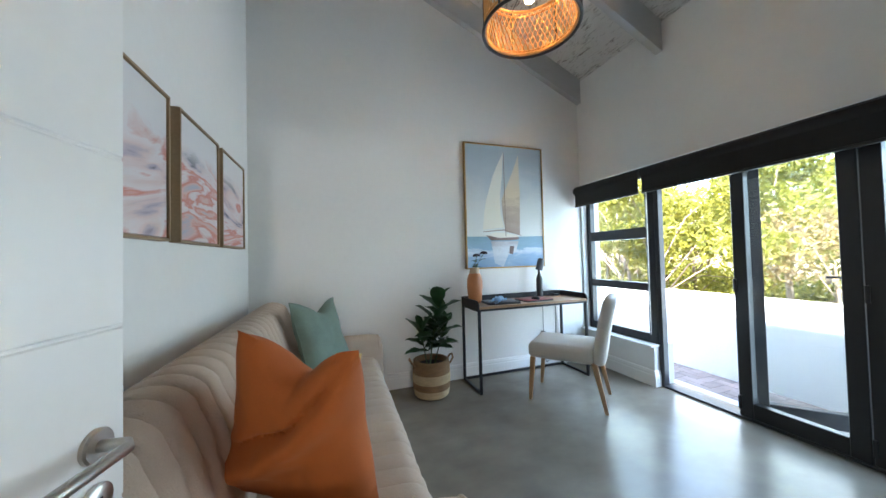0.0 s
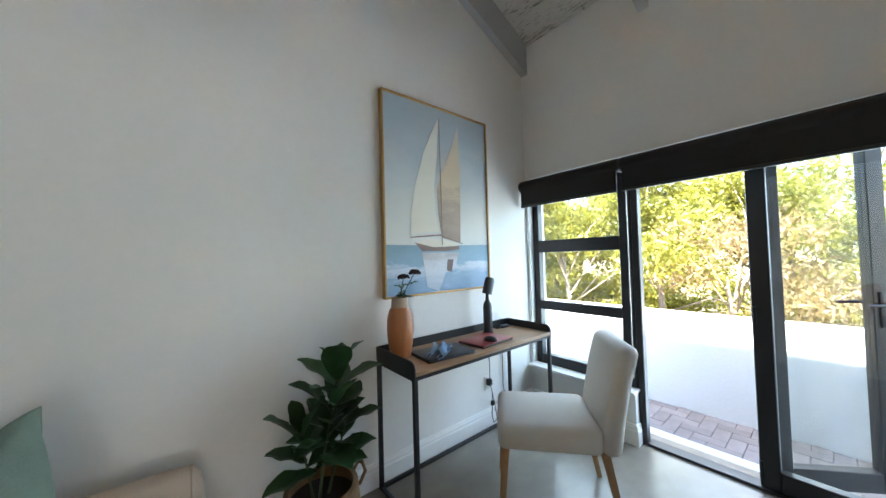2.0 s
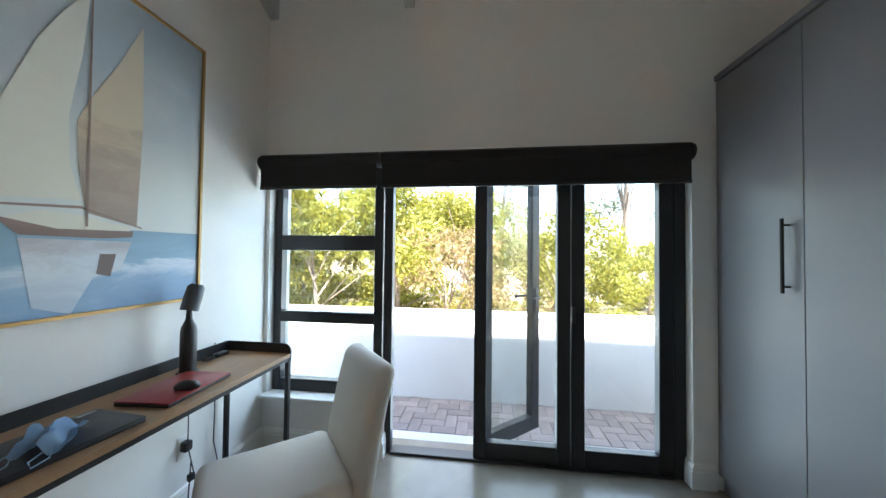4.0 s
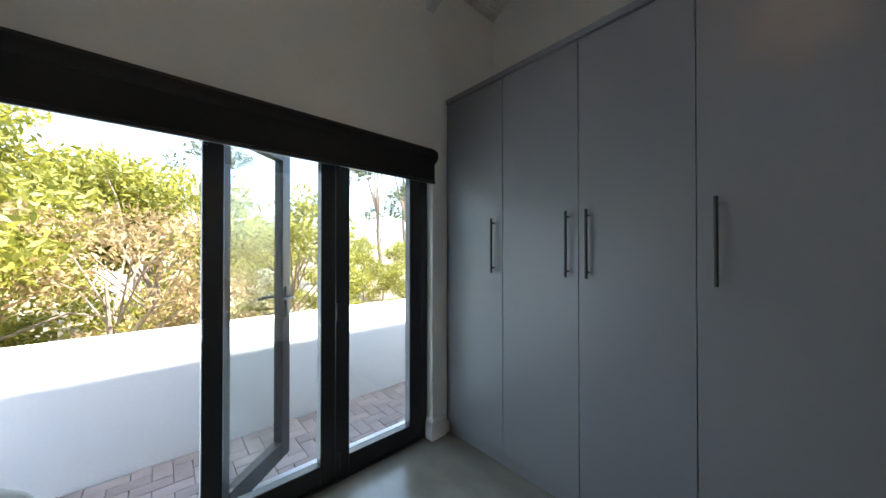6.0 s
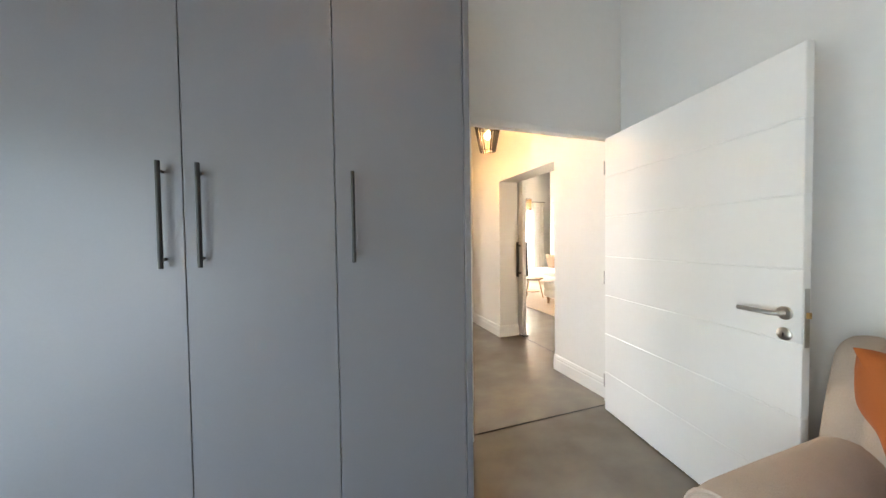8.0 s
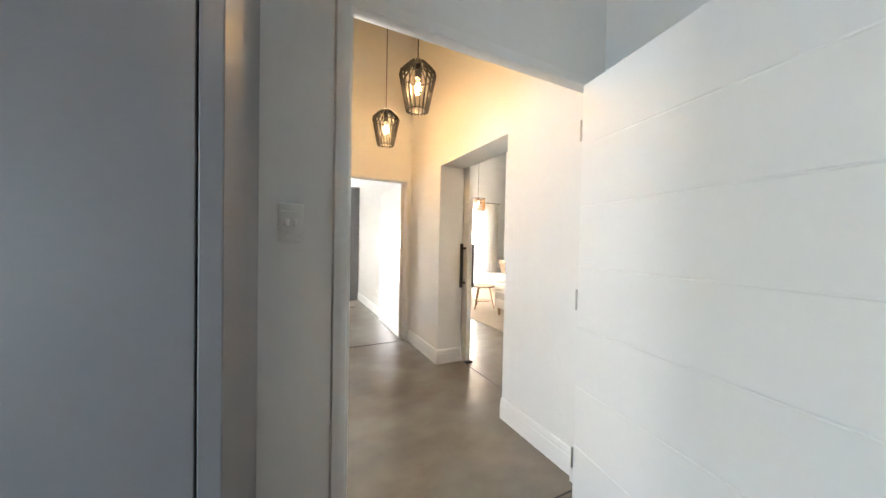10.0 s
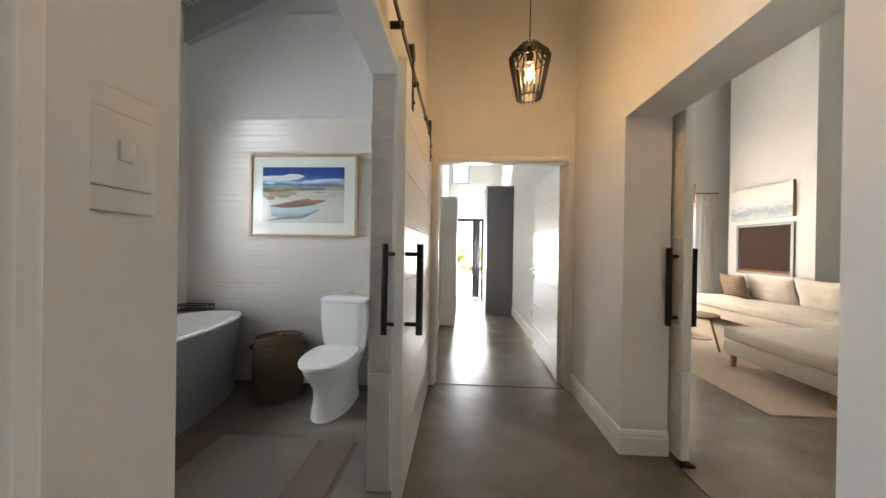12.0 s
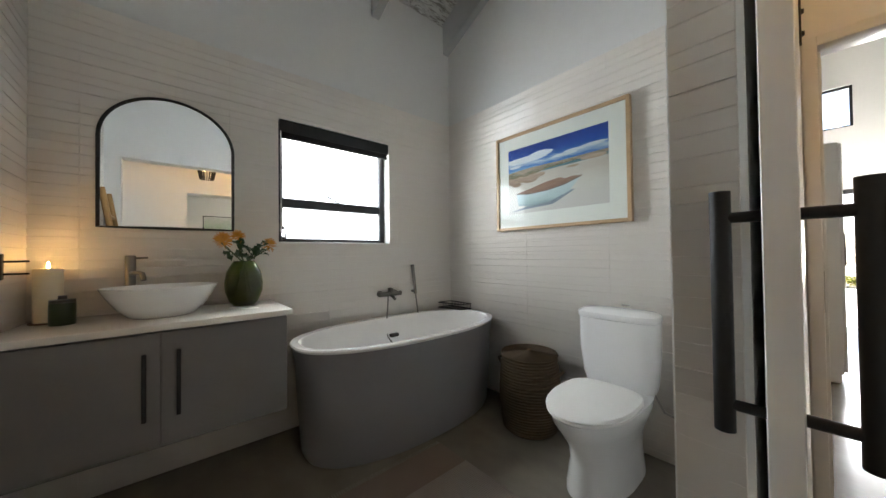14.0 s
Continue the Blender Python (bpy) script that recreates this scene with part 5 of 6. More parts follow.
# hall pendants
def cage(m, zc):
    t = thing("pendant_lamp", "black slatted cage pendant with a glowing filament bulb", "pendant lamp", m, "hall pendants")
    prof = ((0.045, 0.335), (0.115, 0.262), (0.118, 0.245), (0.068, 0.0))
    n = 18
    w = 0.0022
    o = [(r - 0.006, z) for r, z in prof] + [(r + 0.010, z + 0.002) for r, z in prof[::-1]]
    me = mesh_of(flat(o, "y", -w, 2 * w), "slat", M_IRON)
    for k in range(n):
        sl = new("slat", me)
        sl.parent = t
        sl.matrix_basis = pose(0, 0, 0, 0, 0, 360 * k / n)
    for r, z in ((0.045, 0.325), (0.062, 0.012), (0.105, 0.235)):
        part("hoop", tube([(r * math.cos(2 * math.pi * i / 32), r * math.sin(2 * math.pi * i / 32), z) for i in range(32)], 0.004, 6, closed=True), M_IRON, t)
    part("socket", lathe([(0, 0.335), (0.014, 0.335), (0.02, 0.315), (0.021, 0.225), (0, 0.225)], 16), M_IRON, t)
    part("disc", lathe([(0, 0.322), (0.046, 0.322), (0.046, 0.328), (0, 0.328)], 20), M_IRON, t)
    part("cord", tube([(0, 0, 0.33), (0, 0, zc - m.translation.z)], 0.0035, 6), M_IRON, t)
    bulb(t, 0.225)
    return t


cage(pose(0.545, -0.955, 2.165), roof(0.545))
cage(pose(0.505, -1.86, 2.18), roof(0.505))

# ---- bathroom ----
TZ = 2.40
TW, TH = 0.60, 0.30


def ridged_tile(axis, face, hw, hh):
    """A wall tile whose front steps back in uneven horizontal courses, like stacked slips."""
    b = bmesh.new()
    n = max(1, round(2 * hh / 0.05))
    zs = [-hh] + [-hh + 2 * hh * (i + 0.16 * math.sin(2.3 * i)) / n for i in range(1, n)] + [hh]
    rim = [(-0.004, -hh)]
    for z0, z1 in zip(zs, zs[1:]):
        rim += [(0.0042, z0 + 0.0008), (0.0012, z1 - 0.0008)]
    rim.append((-0.004, hh))
    ends = [[b.verts.new((d * face, u, z) if axis == "x" else (u, d * face, z)) for d, z in rim] for u in (-hw, hw)]
    for i in range(len(rim)):
        j = (i + 1) % len(rim)
        b.faces.new((ends[0][i], ends[0][j], ends[1][j], ends[1][i]))
    for e in ends:
        b.faces.new(e)
    return b


def tile_run(wallname, axis, plane, face, u0, u1, holes, label):
    """Backing bed and one object per tile on a wall; tiles next to an opening are cut to it."""
    bed = thing("trim_tiling", label, "tiling", kind="structure")
    lo, hi = sorted((plane, plane + face * 0.004))
    us, zs = [u0, u1], [0, TZ]
    for a, c, d, e in holes:
        us += [a, c]
        zs += [d, e]
    part("tile_bed", slab_wall(axis, lo, hi, us, zs, holes), M_GROUT, bed, smooth=False)
    shared = {}
    rows_, g = round(TZ / TH), 0.0006
    for k in range(rows_):
        z0, z1 = k * TH, (k + 1) * TH
        u = u0
        while u < u1 - 0.02:
            w = min(u + TW, u1)
            pieces = [(u, w, z0, z1)]
            for a, c, d, e in holes:
                nxt = []
                for p, q, r, s in pieces:
                    if q <= a or p >= c or s <= d or r >= e:
                        nxt.append((p, q, r, s))
                        continue
                    if p < a:
                        nxt.append((p, a, r, s))
                    if q > c:
                        nxt.append((c, q, r, s))
                    pm, qm = max(p, a), min(q, c)
                    if r < d:
                        nxt.append((pm, qm, r, d))
                    if s > e:
                        nxt.append((pm, qm, e, s))
                pieces = nxt
            for p, q, r, s in pieces:
                key = (round(q - p, 3), round(s - r, 3))
                if min(key) < 0.02:
                    continue
                if key not in shared:
                    hw, hh = key[0] / 2 - g, key[1] / 2 - g
                    shared[key] = mesh_of(ridged_tile(axis, face, hw, hh), "tile", M_TILE)
                tl = new("tile", shared[key])
                tl.parent = bed
                c = plane + face * 0.007
                um, zm = (p + q) / 2, (r + s) / 2
                tl.location = (c, um, zm) if axis == "x" else (um, c, zm)
            u += TW


tile_run("east", "x", 3.46, -1, -2.675, -0.11, [(-1.985, -1.145, 1.244, 2.072)], "white ridged wall tiles round the window")
tile_run("back", "y", -2.675, 1, 1.38, 3.45, [], "white ridged wall tiles behind the bath")
tile_run("near", "y", -0.11, -1, 1.38, 3.45, [], "white ridged wall tiles beside the basin")
tile_run("reveal", "y", -1.47, 1, 1.262, 1.375, [], "white wall tiles in the opening's reveal")

bw = thing("window_2", "black framed bathroom window with a top-hung vent open a little", "window", kind="structure")
for args in ((3.53, -1.985, 1.244, 3.59, -1.94, 2.072), (3.53, -1.19, 1.244, 3.59, -1.145, 2.072), (3.53, -1.94, 1.244, 3.59, -1.19, 1.275), (3.53, -1.94, 1.49, 3.59, -1.19, 1.555), (3.53, -1.94, 2.03, 3.59, -1.19, 2.072)):
    part("window_frame", rail(*args), M_BLACK, bw)
for z0, z1 in ((1.275, 1.49), (1.555, 2.03)):
    pane(bw, -1.94, z0, -1.19, z1, 3.565).data.materials[0] = M_FROST
part("stay", tube([(3.53, -1.62, 1.535), (3.50, -1.58, 1.545), (3.495, -1.48, 1.59)], 0.007, 8), M_IRON, bw)
part("window_sill", box(3.44, -1.975, 1.236, 3.53, -1.155, 1.2475, 0.003, 1), M_TRIM, bw)
t = thing("roller_blind", "black roller blind rolled up at the bathroom window", "blind", group="roller blinds")
part("cassette", box(3.445, -1.98, 1.985, 3.525, -1.15, 2.068, 0.008), M_BLACK, t)
part("cloth", box(3.452, -1.965, 1.955, 3.456, -1.165, 1.99), M_BLIND, t)
part("bottom_bar", box(3.447, -1.968, 1.94, 3.461, -1.162, 1.958, 0.004), M_BLACK, t)
part("chain", tube([(3.45, -1.16, 1.99), (3.45, -1.16, 1.30)], 0.003, 6), M_PLASTIC, t)
t = thing("glass_bottle", "small clear bottle on the window sill", "bottle", pose(3.49, -1.185, 1.2475))
part("body", lathe([(0, 0), (0.017, 0), (0.018, 0.05), (0.008, 0.065), (0.008, 0.085), (0, 0.085)], 16), M_CLEAR, t)
part("cap", lathe([(0, 0.0855), (0.009, 0.0855), (0.009, 0.105), (0, 0.105)], 12), M_PEWTER, t)

# vanity
VY0, VY1 = -1.075, -0.13
van = thing("vanity_cabinet", "wall-hung grey two-door vanity cabinet", "cabinet")
part("body", box(3.0, VY0, 0.34, 3.445, VY1, 0.843, 0.002, 1), M_VANITY, van)
for ya, yb, hy in ((VY0 + 0.002, -0.580, -0.635), (-0.576, VY1 - 0.002, -0.525)):
    d = part("door", box(2.978, ya, 0.36, 2.998, yb, 0.835, 0.002, 1), M_VANITY, van)
    part("handle", box(2.958, hy - 0.008, 0.475, 2.968, hy + 0.008, 0.755, 0.003), M_IRON, d, "black flat bar handle")
    for z in (0.50, 0.73):
        part("mount", box(2.967, hy - 0.005, z - 0.006, 2.979, hy + 0.005, z + 0.006), M_IRON, d)
tagged(part("worktop", box(2.950, VY0 - 0.02, 0.845, 3.445, -0.122, 0.875, 0.004, 2), M_QUARTZ), "cream stone worktop on the vanity", "worktop")
ba = thing("basin", "white oval vessel basin on the worktop", "basin", pose(3.195, -0.58, 0.8755))
part("bowl", lathe([(0, 0.0), (0.10, 0.0), (0.118, 0.008), (0.155, 0.05), (0.185, 0.10), (0.204, 0.138), (0.206, 0.142), (0.202, 0.143), (0.192, 0.125), (0.165, 0.07), (0.12, 0.03), (0.03, 0.022), (0, 0.02)], 48, None, 0.80, 1.04), M_CERAMIC, ba)
part("drain", lathe([(0, 0.022), (0.025, 0.022), (0.025, 0.026), (0, 0.028)], 20), M_STEEL, ba)
tp = thing("basin_tap", "brushed steel tall basin mixer tap", "tap", pose(3.385, -0.455, 0.8755))
part("body", lathe([(0, 0), (0.026, 0), (0.026, 0.005), (0.021, 0.007), (0.021, 0.285), (0.018, 0.29), (0, 0.29)], 24), M_STEELDARK, tp)
part("spout", tube([(-0.015, -0.005, 0.20), (-0.09, -0.035, 0.205), (-0.13, -0.05, 0.20), (-0.14, -0.055, 0.17)], 0.011, 12), M_STEELDARK, tp)
part("lever", tube([(-0.01, -0.01, 0.275), (-0.02, -0.065, 0.278)], 0.005, 8), M_STEELDARK, tp)

vs = thing("flower_vase", "green glass vase with orange pincushion flowers", "vase", pose(3.29, -0.925, 0.8755))
part("glass", lathe([(0, 0.0), (0.05, 0.0), (0.07, 0.02), (0.092, 0.08), (0.095, 0.13), (0.085, 0.19), (0.062, 0.235), (0.05, 0.252), (0.047, 0.25), (0.058, 0.233), (0.080, 0.19), (0.090, 0.13), (0.087, 0.08), (0.066, 0.024), (0, 0.010)], 40), M_VASEGLASS, vs)
rng = random.Random(8)
for x, y, z in ((-0.03, 0.11, 0.375), (-0.01, 0.035, 0.385), (0.0, -0.13, 0.345), (0.04, 0.09, 0.36)):
    part("stem", tube([(-x * 0.8, -y * 0.45, 0.02), (0, 0, 0.24), (x, y, z - 0.02)], 0.004, 6), M_STEM, vs)
    b = bmesh.new()
    for i in range(90):
        d = Vector((rng.gauss(0, 1), rng.gauss(0, 1), rng.gauss(0.5, 0.8))).normalized()
        tube([Vector((x, y, z)) + d * 0.014, Vector((x, y, z)) + d * rng.uniform(0.036, 0.046)], 0.0022, 4, b)
    part("flower_head", b, M_PROTEA, vs)
for i in range(16):
    lf = new("sprig_leaf", small)
    lf.parent = vs
    lf.matrix_basis = pose(rng.uniform(-0.03, 0.03), rng.uniform(-0.07, 0.06), rng.uniform(0.24, 0.33), 0, rng.uniform(-70, -10), rng.uniform(0, 360)) @ Matrix.Scale(1.5, 4)
cd = thing("candle", "lit ivory pillar candle on a dark coaster", "candle", pose(3.33, -0.205, 0.8755))
part("coaster", lathe([(0, 0), (0.055, 0), (0.055, 0.006), (0, 0.006)], 24), M_BROWNCUSH, cd)
part("wax", lathe([(0, 0.0065), (0.043, 0.0065), (0.044, 0.23), (0.040, 0.236), (0.034, 0.226), (0, 0.222)], 28), M_WAX, cd)
part("flame", lathe([(0, 0.236), (0.005, 0.243), (0.004, 0.252), (0, 0.268)], 10), M_FLAME, cd)
bulb_light("candle_light", (3.33, -0.205, 1.165), 0.022, (1.0, 0.55, 0.22), 0.01)
jr = thing("scent_jar", "dark green scented candle jar with a lid", "jar", pose(3.235, -0.262, 0.8755))
part("jar", lathe([(0, 0), (0.037, 0), (0.039, 0.004), (0.039, 0.088), (0.036, 0.092), (0, 0.092)], 28), plain("green_jar", (0.022, 0.035, 0.012), 0.3), jr)
part("lid", lathe([(0, 0.0925), (0.038, 0.0925), (0.038, 0.105), (0.014, 0.108), (0.012, 0.122), (0, 0.122)], 28), M_PEWTER, jr, "dark metal lid")
hk = thing("towel_hook", "black double towel hook on the tiled wall", "hook", pose(3.16, -0.121, 1.125))
part("plate", box(-0.012, -0.008, -0.05, 0.012, 0.0, 0.05, 0.004), M_IRON, hk)
for z in (0.02, -0.028):
    part("peg", tube([(0, -0.008, z), (0, -0.07, z)], 0.004, 8), M_IRON, hk)

# arched mirror
mr = thing("mirror", "arched wall mirror in a thin black frame", "mirror", pose(3.449, -0.6135, 1.31))
o = [(0.277, 0.0)] + [(0.277 * math.cos(a), 0.455 + 0.245 * math.sin(a)) for a in [math.pi * i / 36 for i in range(37)]] + [(-0.277, 0.0)]
part("mirror_glass", flat(o, "x", -0.012, 0.008), M_MIRROR, mr, smooth=False)
part("frame", tube([(-0.010, u, w) for u, w in o] + [(-0.010, 0.0, 0.0)], 0.009, 8, closed=True), M_IRON, mr)

# bath
tub = thing("bathtub", "freestanding oval bath, grey outside and white inside", "bathtub", pose(3.055, -1.885, 0))


def oval(a, bb, z, n=56, p=2.35):
    return [(bb * math.copysign(abs(math.cos(t)) ** (2 / p), math.cos(t)), a * math.copysign(abs(math.sin(t)) ** (2 / p), math.sin(t)), z) for t in [2 * math.pi * i / n for i in range(n)]]


def loft(rings, close0=False, close1=False):
    b = bmesh.new()
    vs_ = [[b.verts.new(p) for p in r] for r in rings]
    for p, q in zip(vs_, vs_[1:]):
        for i in range(len(p)):
            j = (i + 1) % len(p)
            b.faces.new((p[i], p[j], q[j], q[i]))
    if close0:
        b.faces.new(vs_[0][::-1])
    if close1:
        b.faces.new(vs_[-1])
    return b


part("outer_shell", loft([oval(0.695, 0.325, 0.0), oval(0.71, 0.335, 0.03), oval(0.73, 0.35, 0.28), oval(0.745, 0.365, 0.56), oval(0.765, 0.375, 0.632)], True), M_GREYDARK, tub)
part("inner_basin", loft([oval(0.7655, 0.3755, 0.632), oval(0.77, 0.38, 0.643), oval(0.765, 0.375, 0.652), oval(0.725, 0.335, 0.650), oval(0.715, 0.325, 0.637), oval(0.66, 0.28, 0.35), oval(0.58, 0.23, 0.19), oval(0.45, 0.16, 0.16)], False, True), M_ACRYL, tub, "white acrylic rim and inside")
part("overflow", box(0.272, -0.105, 0.50, 0.306, -0.035, 0.525, 0.003), M_PEWTER, tub)

mx = thing("bath_mixer", "brushed steel wall bath mixer with a hand shower", "tap", pose(3.446, -1.955, 0.835))
for y in (-0.07, 0.07):
    part("rose", lathe([(0, 0), (0.026, 0), (0.024, 0.012), (0.012, 0.016), (0.012, 0.05), (0, 0.05)], 20), M_STEELDARK, mx, at=pose(0, y, 0, 0, -90, 0))
part("body", tube([(-0.05, -0.10, 0), (-0.05, 0.10, 0)], 0.019, 16), M_STEELDARK, mx)
part("lever", box(-0.075, -0.014, 0.015, -0.030, 0.014, 0.048, 0.005), M_STEELDARK, mx)
part("spout", tube([(-0.05, 0, -0.01), (-0.09, 0, -0.02), (-0.12, 0, -0.035)], 0.012, 12), M_STEELDARK, mx)
part("shower_hose", tube([(-0.05, 0.02, -0.015), (-0.055, 0.03, -0.12), (-0.06, 0.045, -0.25), (-0.085, 0.05, -0.33), (-0.10, 0.0, -0.40), (-0.10, -0.14, -0.42), (-0.09, -0.25, -0.38), (-0.075, -0.27, -0.28), (-0.06, -0.255, -0.10), (-0.055, -0.245, 0.0)], 0.006, 8), M_STEELDARK, mx)
hs = thing("hand_shower", "brushed steel hand shower in a wall holder", "shower", pose(3.446, -2.205, 0.835))
part("holder", tube([(0, 0, 0.0), (-0.055, 0, 0.0)], 0.012, 12), M_STEELDARK, hs)
part("handset", tube([(-0.055, 0.003, -0.02), (-0.052, 0.018, 0.12), (-0.05, 0.030, 0.23)], 0.0125, 14, None, 0.016), M_STEELDARK, hs)
rk = thing("corner_rack", "black wire corner rack above the bath", "rack", pose(3.31, -2.555, 0.655))
for z in (0.0, 0.045):
    part("wire", tube([(-0.14, -0.10, z), (0.13, -0.10, z), (0.14, 0.05, z), (0.05, 0.02, z), (-0.10, 0.0, z)], 0.004, 6, closed=True), M_IRON, rk)
for i in range(7):
    x = -0.13 + i * 0.04
    part("wire", tube([(x, -0.10, 0), (x, -0.10, 0.045)], 0.0025, 5), M_IRON, rk)
    part("wire", tube([(x, -0.10, 0.0), (x + 0.01, 0.0, 0.0), (x + 0.01, 0.01, 0.045)], 0.0025, 5), M_IRON, rk)

# laundry basket
lb = thing("laundry_basket", "dark seagrass laundry basket with a flat lid", "basket", pose(2.41, -2.425, 0))
pts = [(0, 0), (0.165, 0)]
for i in range(26):
    z = 0.005 + i * 0.018
    r = 0.170 + 0.022 * math.sin(math.pi * min(1, z / 0.47)) + 0.006 * z
    pts += [(r, z), (r + 0.006, z + 0.009)]
pts += [(0.172, 0.475), (0, 0.475)]
part("body", lathe(pts, 40), M_BASKET, lb)
pts = [(0, 0.476), (0.178, 0.476)]
for i in range(12):
    r = 0.186 - i * 0.0145
    pts += [(r, 0.482 + 0.0012 * i), (r - 0.006, 0.494 + 0.0012 * i)]
pts += [(0.012, 0.50), (0, 0.498)]
part("lid", lathe(pts, 40), M_BASKET, lb)
part("knob", lathe([(0, 0.499), (0.012, 0.5), (0.016, 0.508), (0, 0.514)], 12), M_ROPEDARK, lb)
for s in (-1, 1):
    part("handle", tube([(s * 0.187, -0.05, 0.37), (s * 0.225, -0.035, 0.41), (s * 0.23, 0.035, 0.41), (s * 0.187, 0.05, 0.37)], 0.009, 8), M_BASKET, lb)

# toilet
tl = thing("toilet", "white close-coupled toilet with a closed lid", "toilet", pose(1.89, -2.655, 0))


def egg(w, y0, y1, z, n=44):
    """An egg-shaped ring from y0 (blunt, at the wall) to y1 (round front)."""
    out = []
    for i in range(n):
        t = 2 * math.pi * i / n
        s, c = math.sin(t), math.cos(t)
        ym = y0 + (y1 - y0) * 0.45
        y = ym + (y1 - ym) * s if s > 0 else ym + (ym - y0) * math.copysign(abs(s) ** 0.55, s)
        x = w / 2 * math.copysign(abs(c) ** (0.95 if s > 0 else 0.62), c)
        out.append((x, y, z))
    return out


part("pan", loft([egg(0.275, 0.06, 0.555, 0.0), egg(0.27, 0.06, 0.555, 0.03), egg(0.245, 0.06, 0.53, 0.14), egg(0.255, 0.05, 0.545, 0.22), egg(0.31, 0.03, 0.60, 0.30), egg(0.345, 0.015, 0.645, 0.36), egg(0.355, 0.01, 0.655, 0.395), egg(0.33, 0.02, 0.64, 0.40)], True, True), M_CERAMIC, tl)
st = part("seat", loft([egg(0.352, 0.20, 0.652, 0.4015), egg(0.36, 0.195, 0.66, 0.408), egg(0.358, 0.197, 0.657, 0.417)], True, True), M_PLASTIC, tl)
part("lid", loft([egg(0.352, 0.20, 0.652, 0.4185), egg(0.362, 0.195, 0.662, 0.424), egg(0.350, 0.20, 0.65, 0.434), egg(0.25, 0.26, 0.58, 0.440)], True, True), M_PLASTIC, tl)


def tank(w, d0, d1, z, n=40, p=4.0):
    return [(w / 2 * math.copysign(abs(math.cos(t)) ** (2 / p), math.cos(t)), (d0 + d1) / 2 + (d1 - d0) / 2 * math.copysign(abs(math.sin(t)) ** (2 / p), math.sin(t)), z) for t in [2 * math.pi * i / n for i in range(n)]]


part("cistern", loft([tank(0.33, 0.012, 0.16, 0.40), tank(0.35, 0.012, 0.175, 0.45), tank(0.375, 0.012, 0.19, 0.60), tank(0.38, 0.012, 0.192, 0.775)], True, True), M_CERAMIC, tl)
part("cistern_lid", loft([tank(0.385, 0.010, 0.197, 0.778), tank(0.392, 0.008, 0.202, 0.79), tank(0.388, 0.010, 0.198, 0.81), tank(0.34, 0.03, 0.17, 0.826), tank(0.2, 0.07, 0.13, 0.832)], True, True), M_CERAMIC, tl)
part("flush_button", lathe([(0, 0.8325), (0.022, 0.8325), (0.020, 0.840), (0, 0.841)], 20), M_STEEL, tl)
part("water_hose", tube([(-0.15, 0.10, 0.42), (-0.19, 0.06, 0.30), (-0.24, 0.03, 0.27), (-0.28, 0.02, 0.24)], 0.006, 8), M_STEEL, tl)
part("valve", lathe([(0, 0), (0.016, 0), (0.016, 0.04), (0, 0.04)], 14), M_STEEL, tl, at=pose(-0.28, -0.002, 0.22, -90, 0, 0))

tl.scale = (1.06, 1.12, 1.0)

# boat photograph
BW_, BH_ = 0.992, 0.742
bp = thing("picture", "framed photograph of a rowing boat on a beach", "picture", pose(2.827, -2.656, 1.33, 0, 0, 180))
for args in ((0, -0.038, 0, 0.022, 0, BH_), (BW_ - 0.022, -0.038, 0, BW_, 0, BH_), (0.022, -0.038, 0, BW_ - 0.022, 0, 0.022), (0.022, -0.038, BH_ - 0.022, BW_ - 0.022, 0, BH_)):
    part("frame_bar", box(*args, 0.0015, 1), plain("pale_oak_frame", (0.46, 0.31, 0.17), 0.5, var=0.2, fine=40), bp)
part("mat", box(0.022, -0.022, 0.022, BW_ - 0.022, -0.002, BH_ - 0.022), M_MATBOARD, bp, smooth=False)
IX0, IX1, IZ0, IZ1 = 0.115, 0.868, 0.125, 0.625
M_FSKY = washes("photo_sky", [(0.0, (0.22, 0.42, 0.62)), (0.25, (0.03, 0.16, 0.50)), (0.40, (0.45, 0.55, 0.66)), (0.48, (0.04, 0.16, 0.50)), (0.62, (0.008, 0.07, 0.38)), (1.0, (0.004, 0.035, 0.26))], "Z", 0.42, 0.62, 0.55, 3.2, (1, 1, 3.5))
M_FROCK = washes("photo_rocks", [(0.0, (0.42, 0.30, 0.22)), (0.4, (0.30, 0.20, 0.12)), (0.6, (0.10, 0.12, 0.06)), (1.0, (0.36, 0.27, 0.20))], "Z", 0.36, 0.45, 2.5, 22.0, (1, 1, 2))
M_FSAND = washes("photo_sand", [(0.0, (0.58, 0.54, 0.52)), (0.5, (0.62, 0.58, 0.54)), (1.0, (0.52, 0.46, 0.40))], "Z", 0.12, 0.4, 0.8, 5.0, (1, 1, 3))
M_FSHADE = washes("photo_shadow", [(0.0, (0.16, 0.20, 0.26)), (1.0, (0.26, 0.30, 0.36))], "Z", 0.12, 0.3, 0.8, 6.0)
M_FHULL = washes("photo_hull", [(0.0, (0.22, 0.30, 0.33)), (0.4, (0.42, 0.52, 0.55)), (1.0, (0.50, 0.58, 0.60))], "Z", 0.17, 0.32, 0.5, 9.0)
M_FDECK = washes("photo_deck", [(0.0, (0.13, 0.05, 0.03)), (1.0, (0.30, 0.17, 0.12))], "Z", 0.2, 0.33, 1.5, 16.0)


def photo(name, pts, mat, lift):
    part(name, flat([(IX0 + u * (IX1 - IX0), IZ0 + w * (IZ1 - IZ0)) for u, w in pts], "y", -0.0232 - lift, 0.0006), mat, bp, smooth=False)


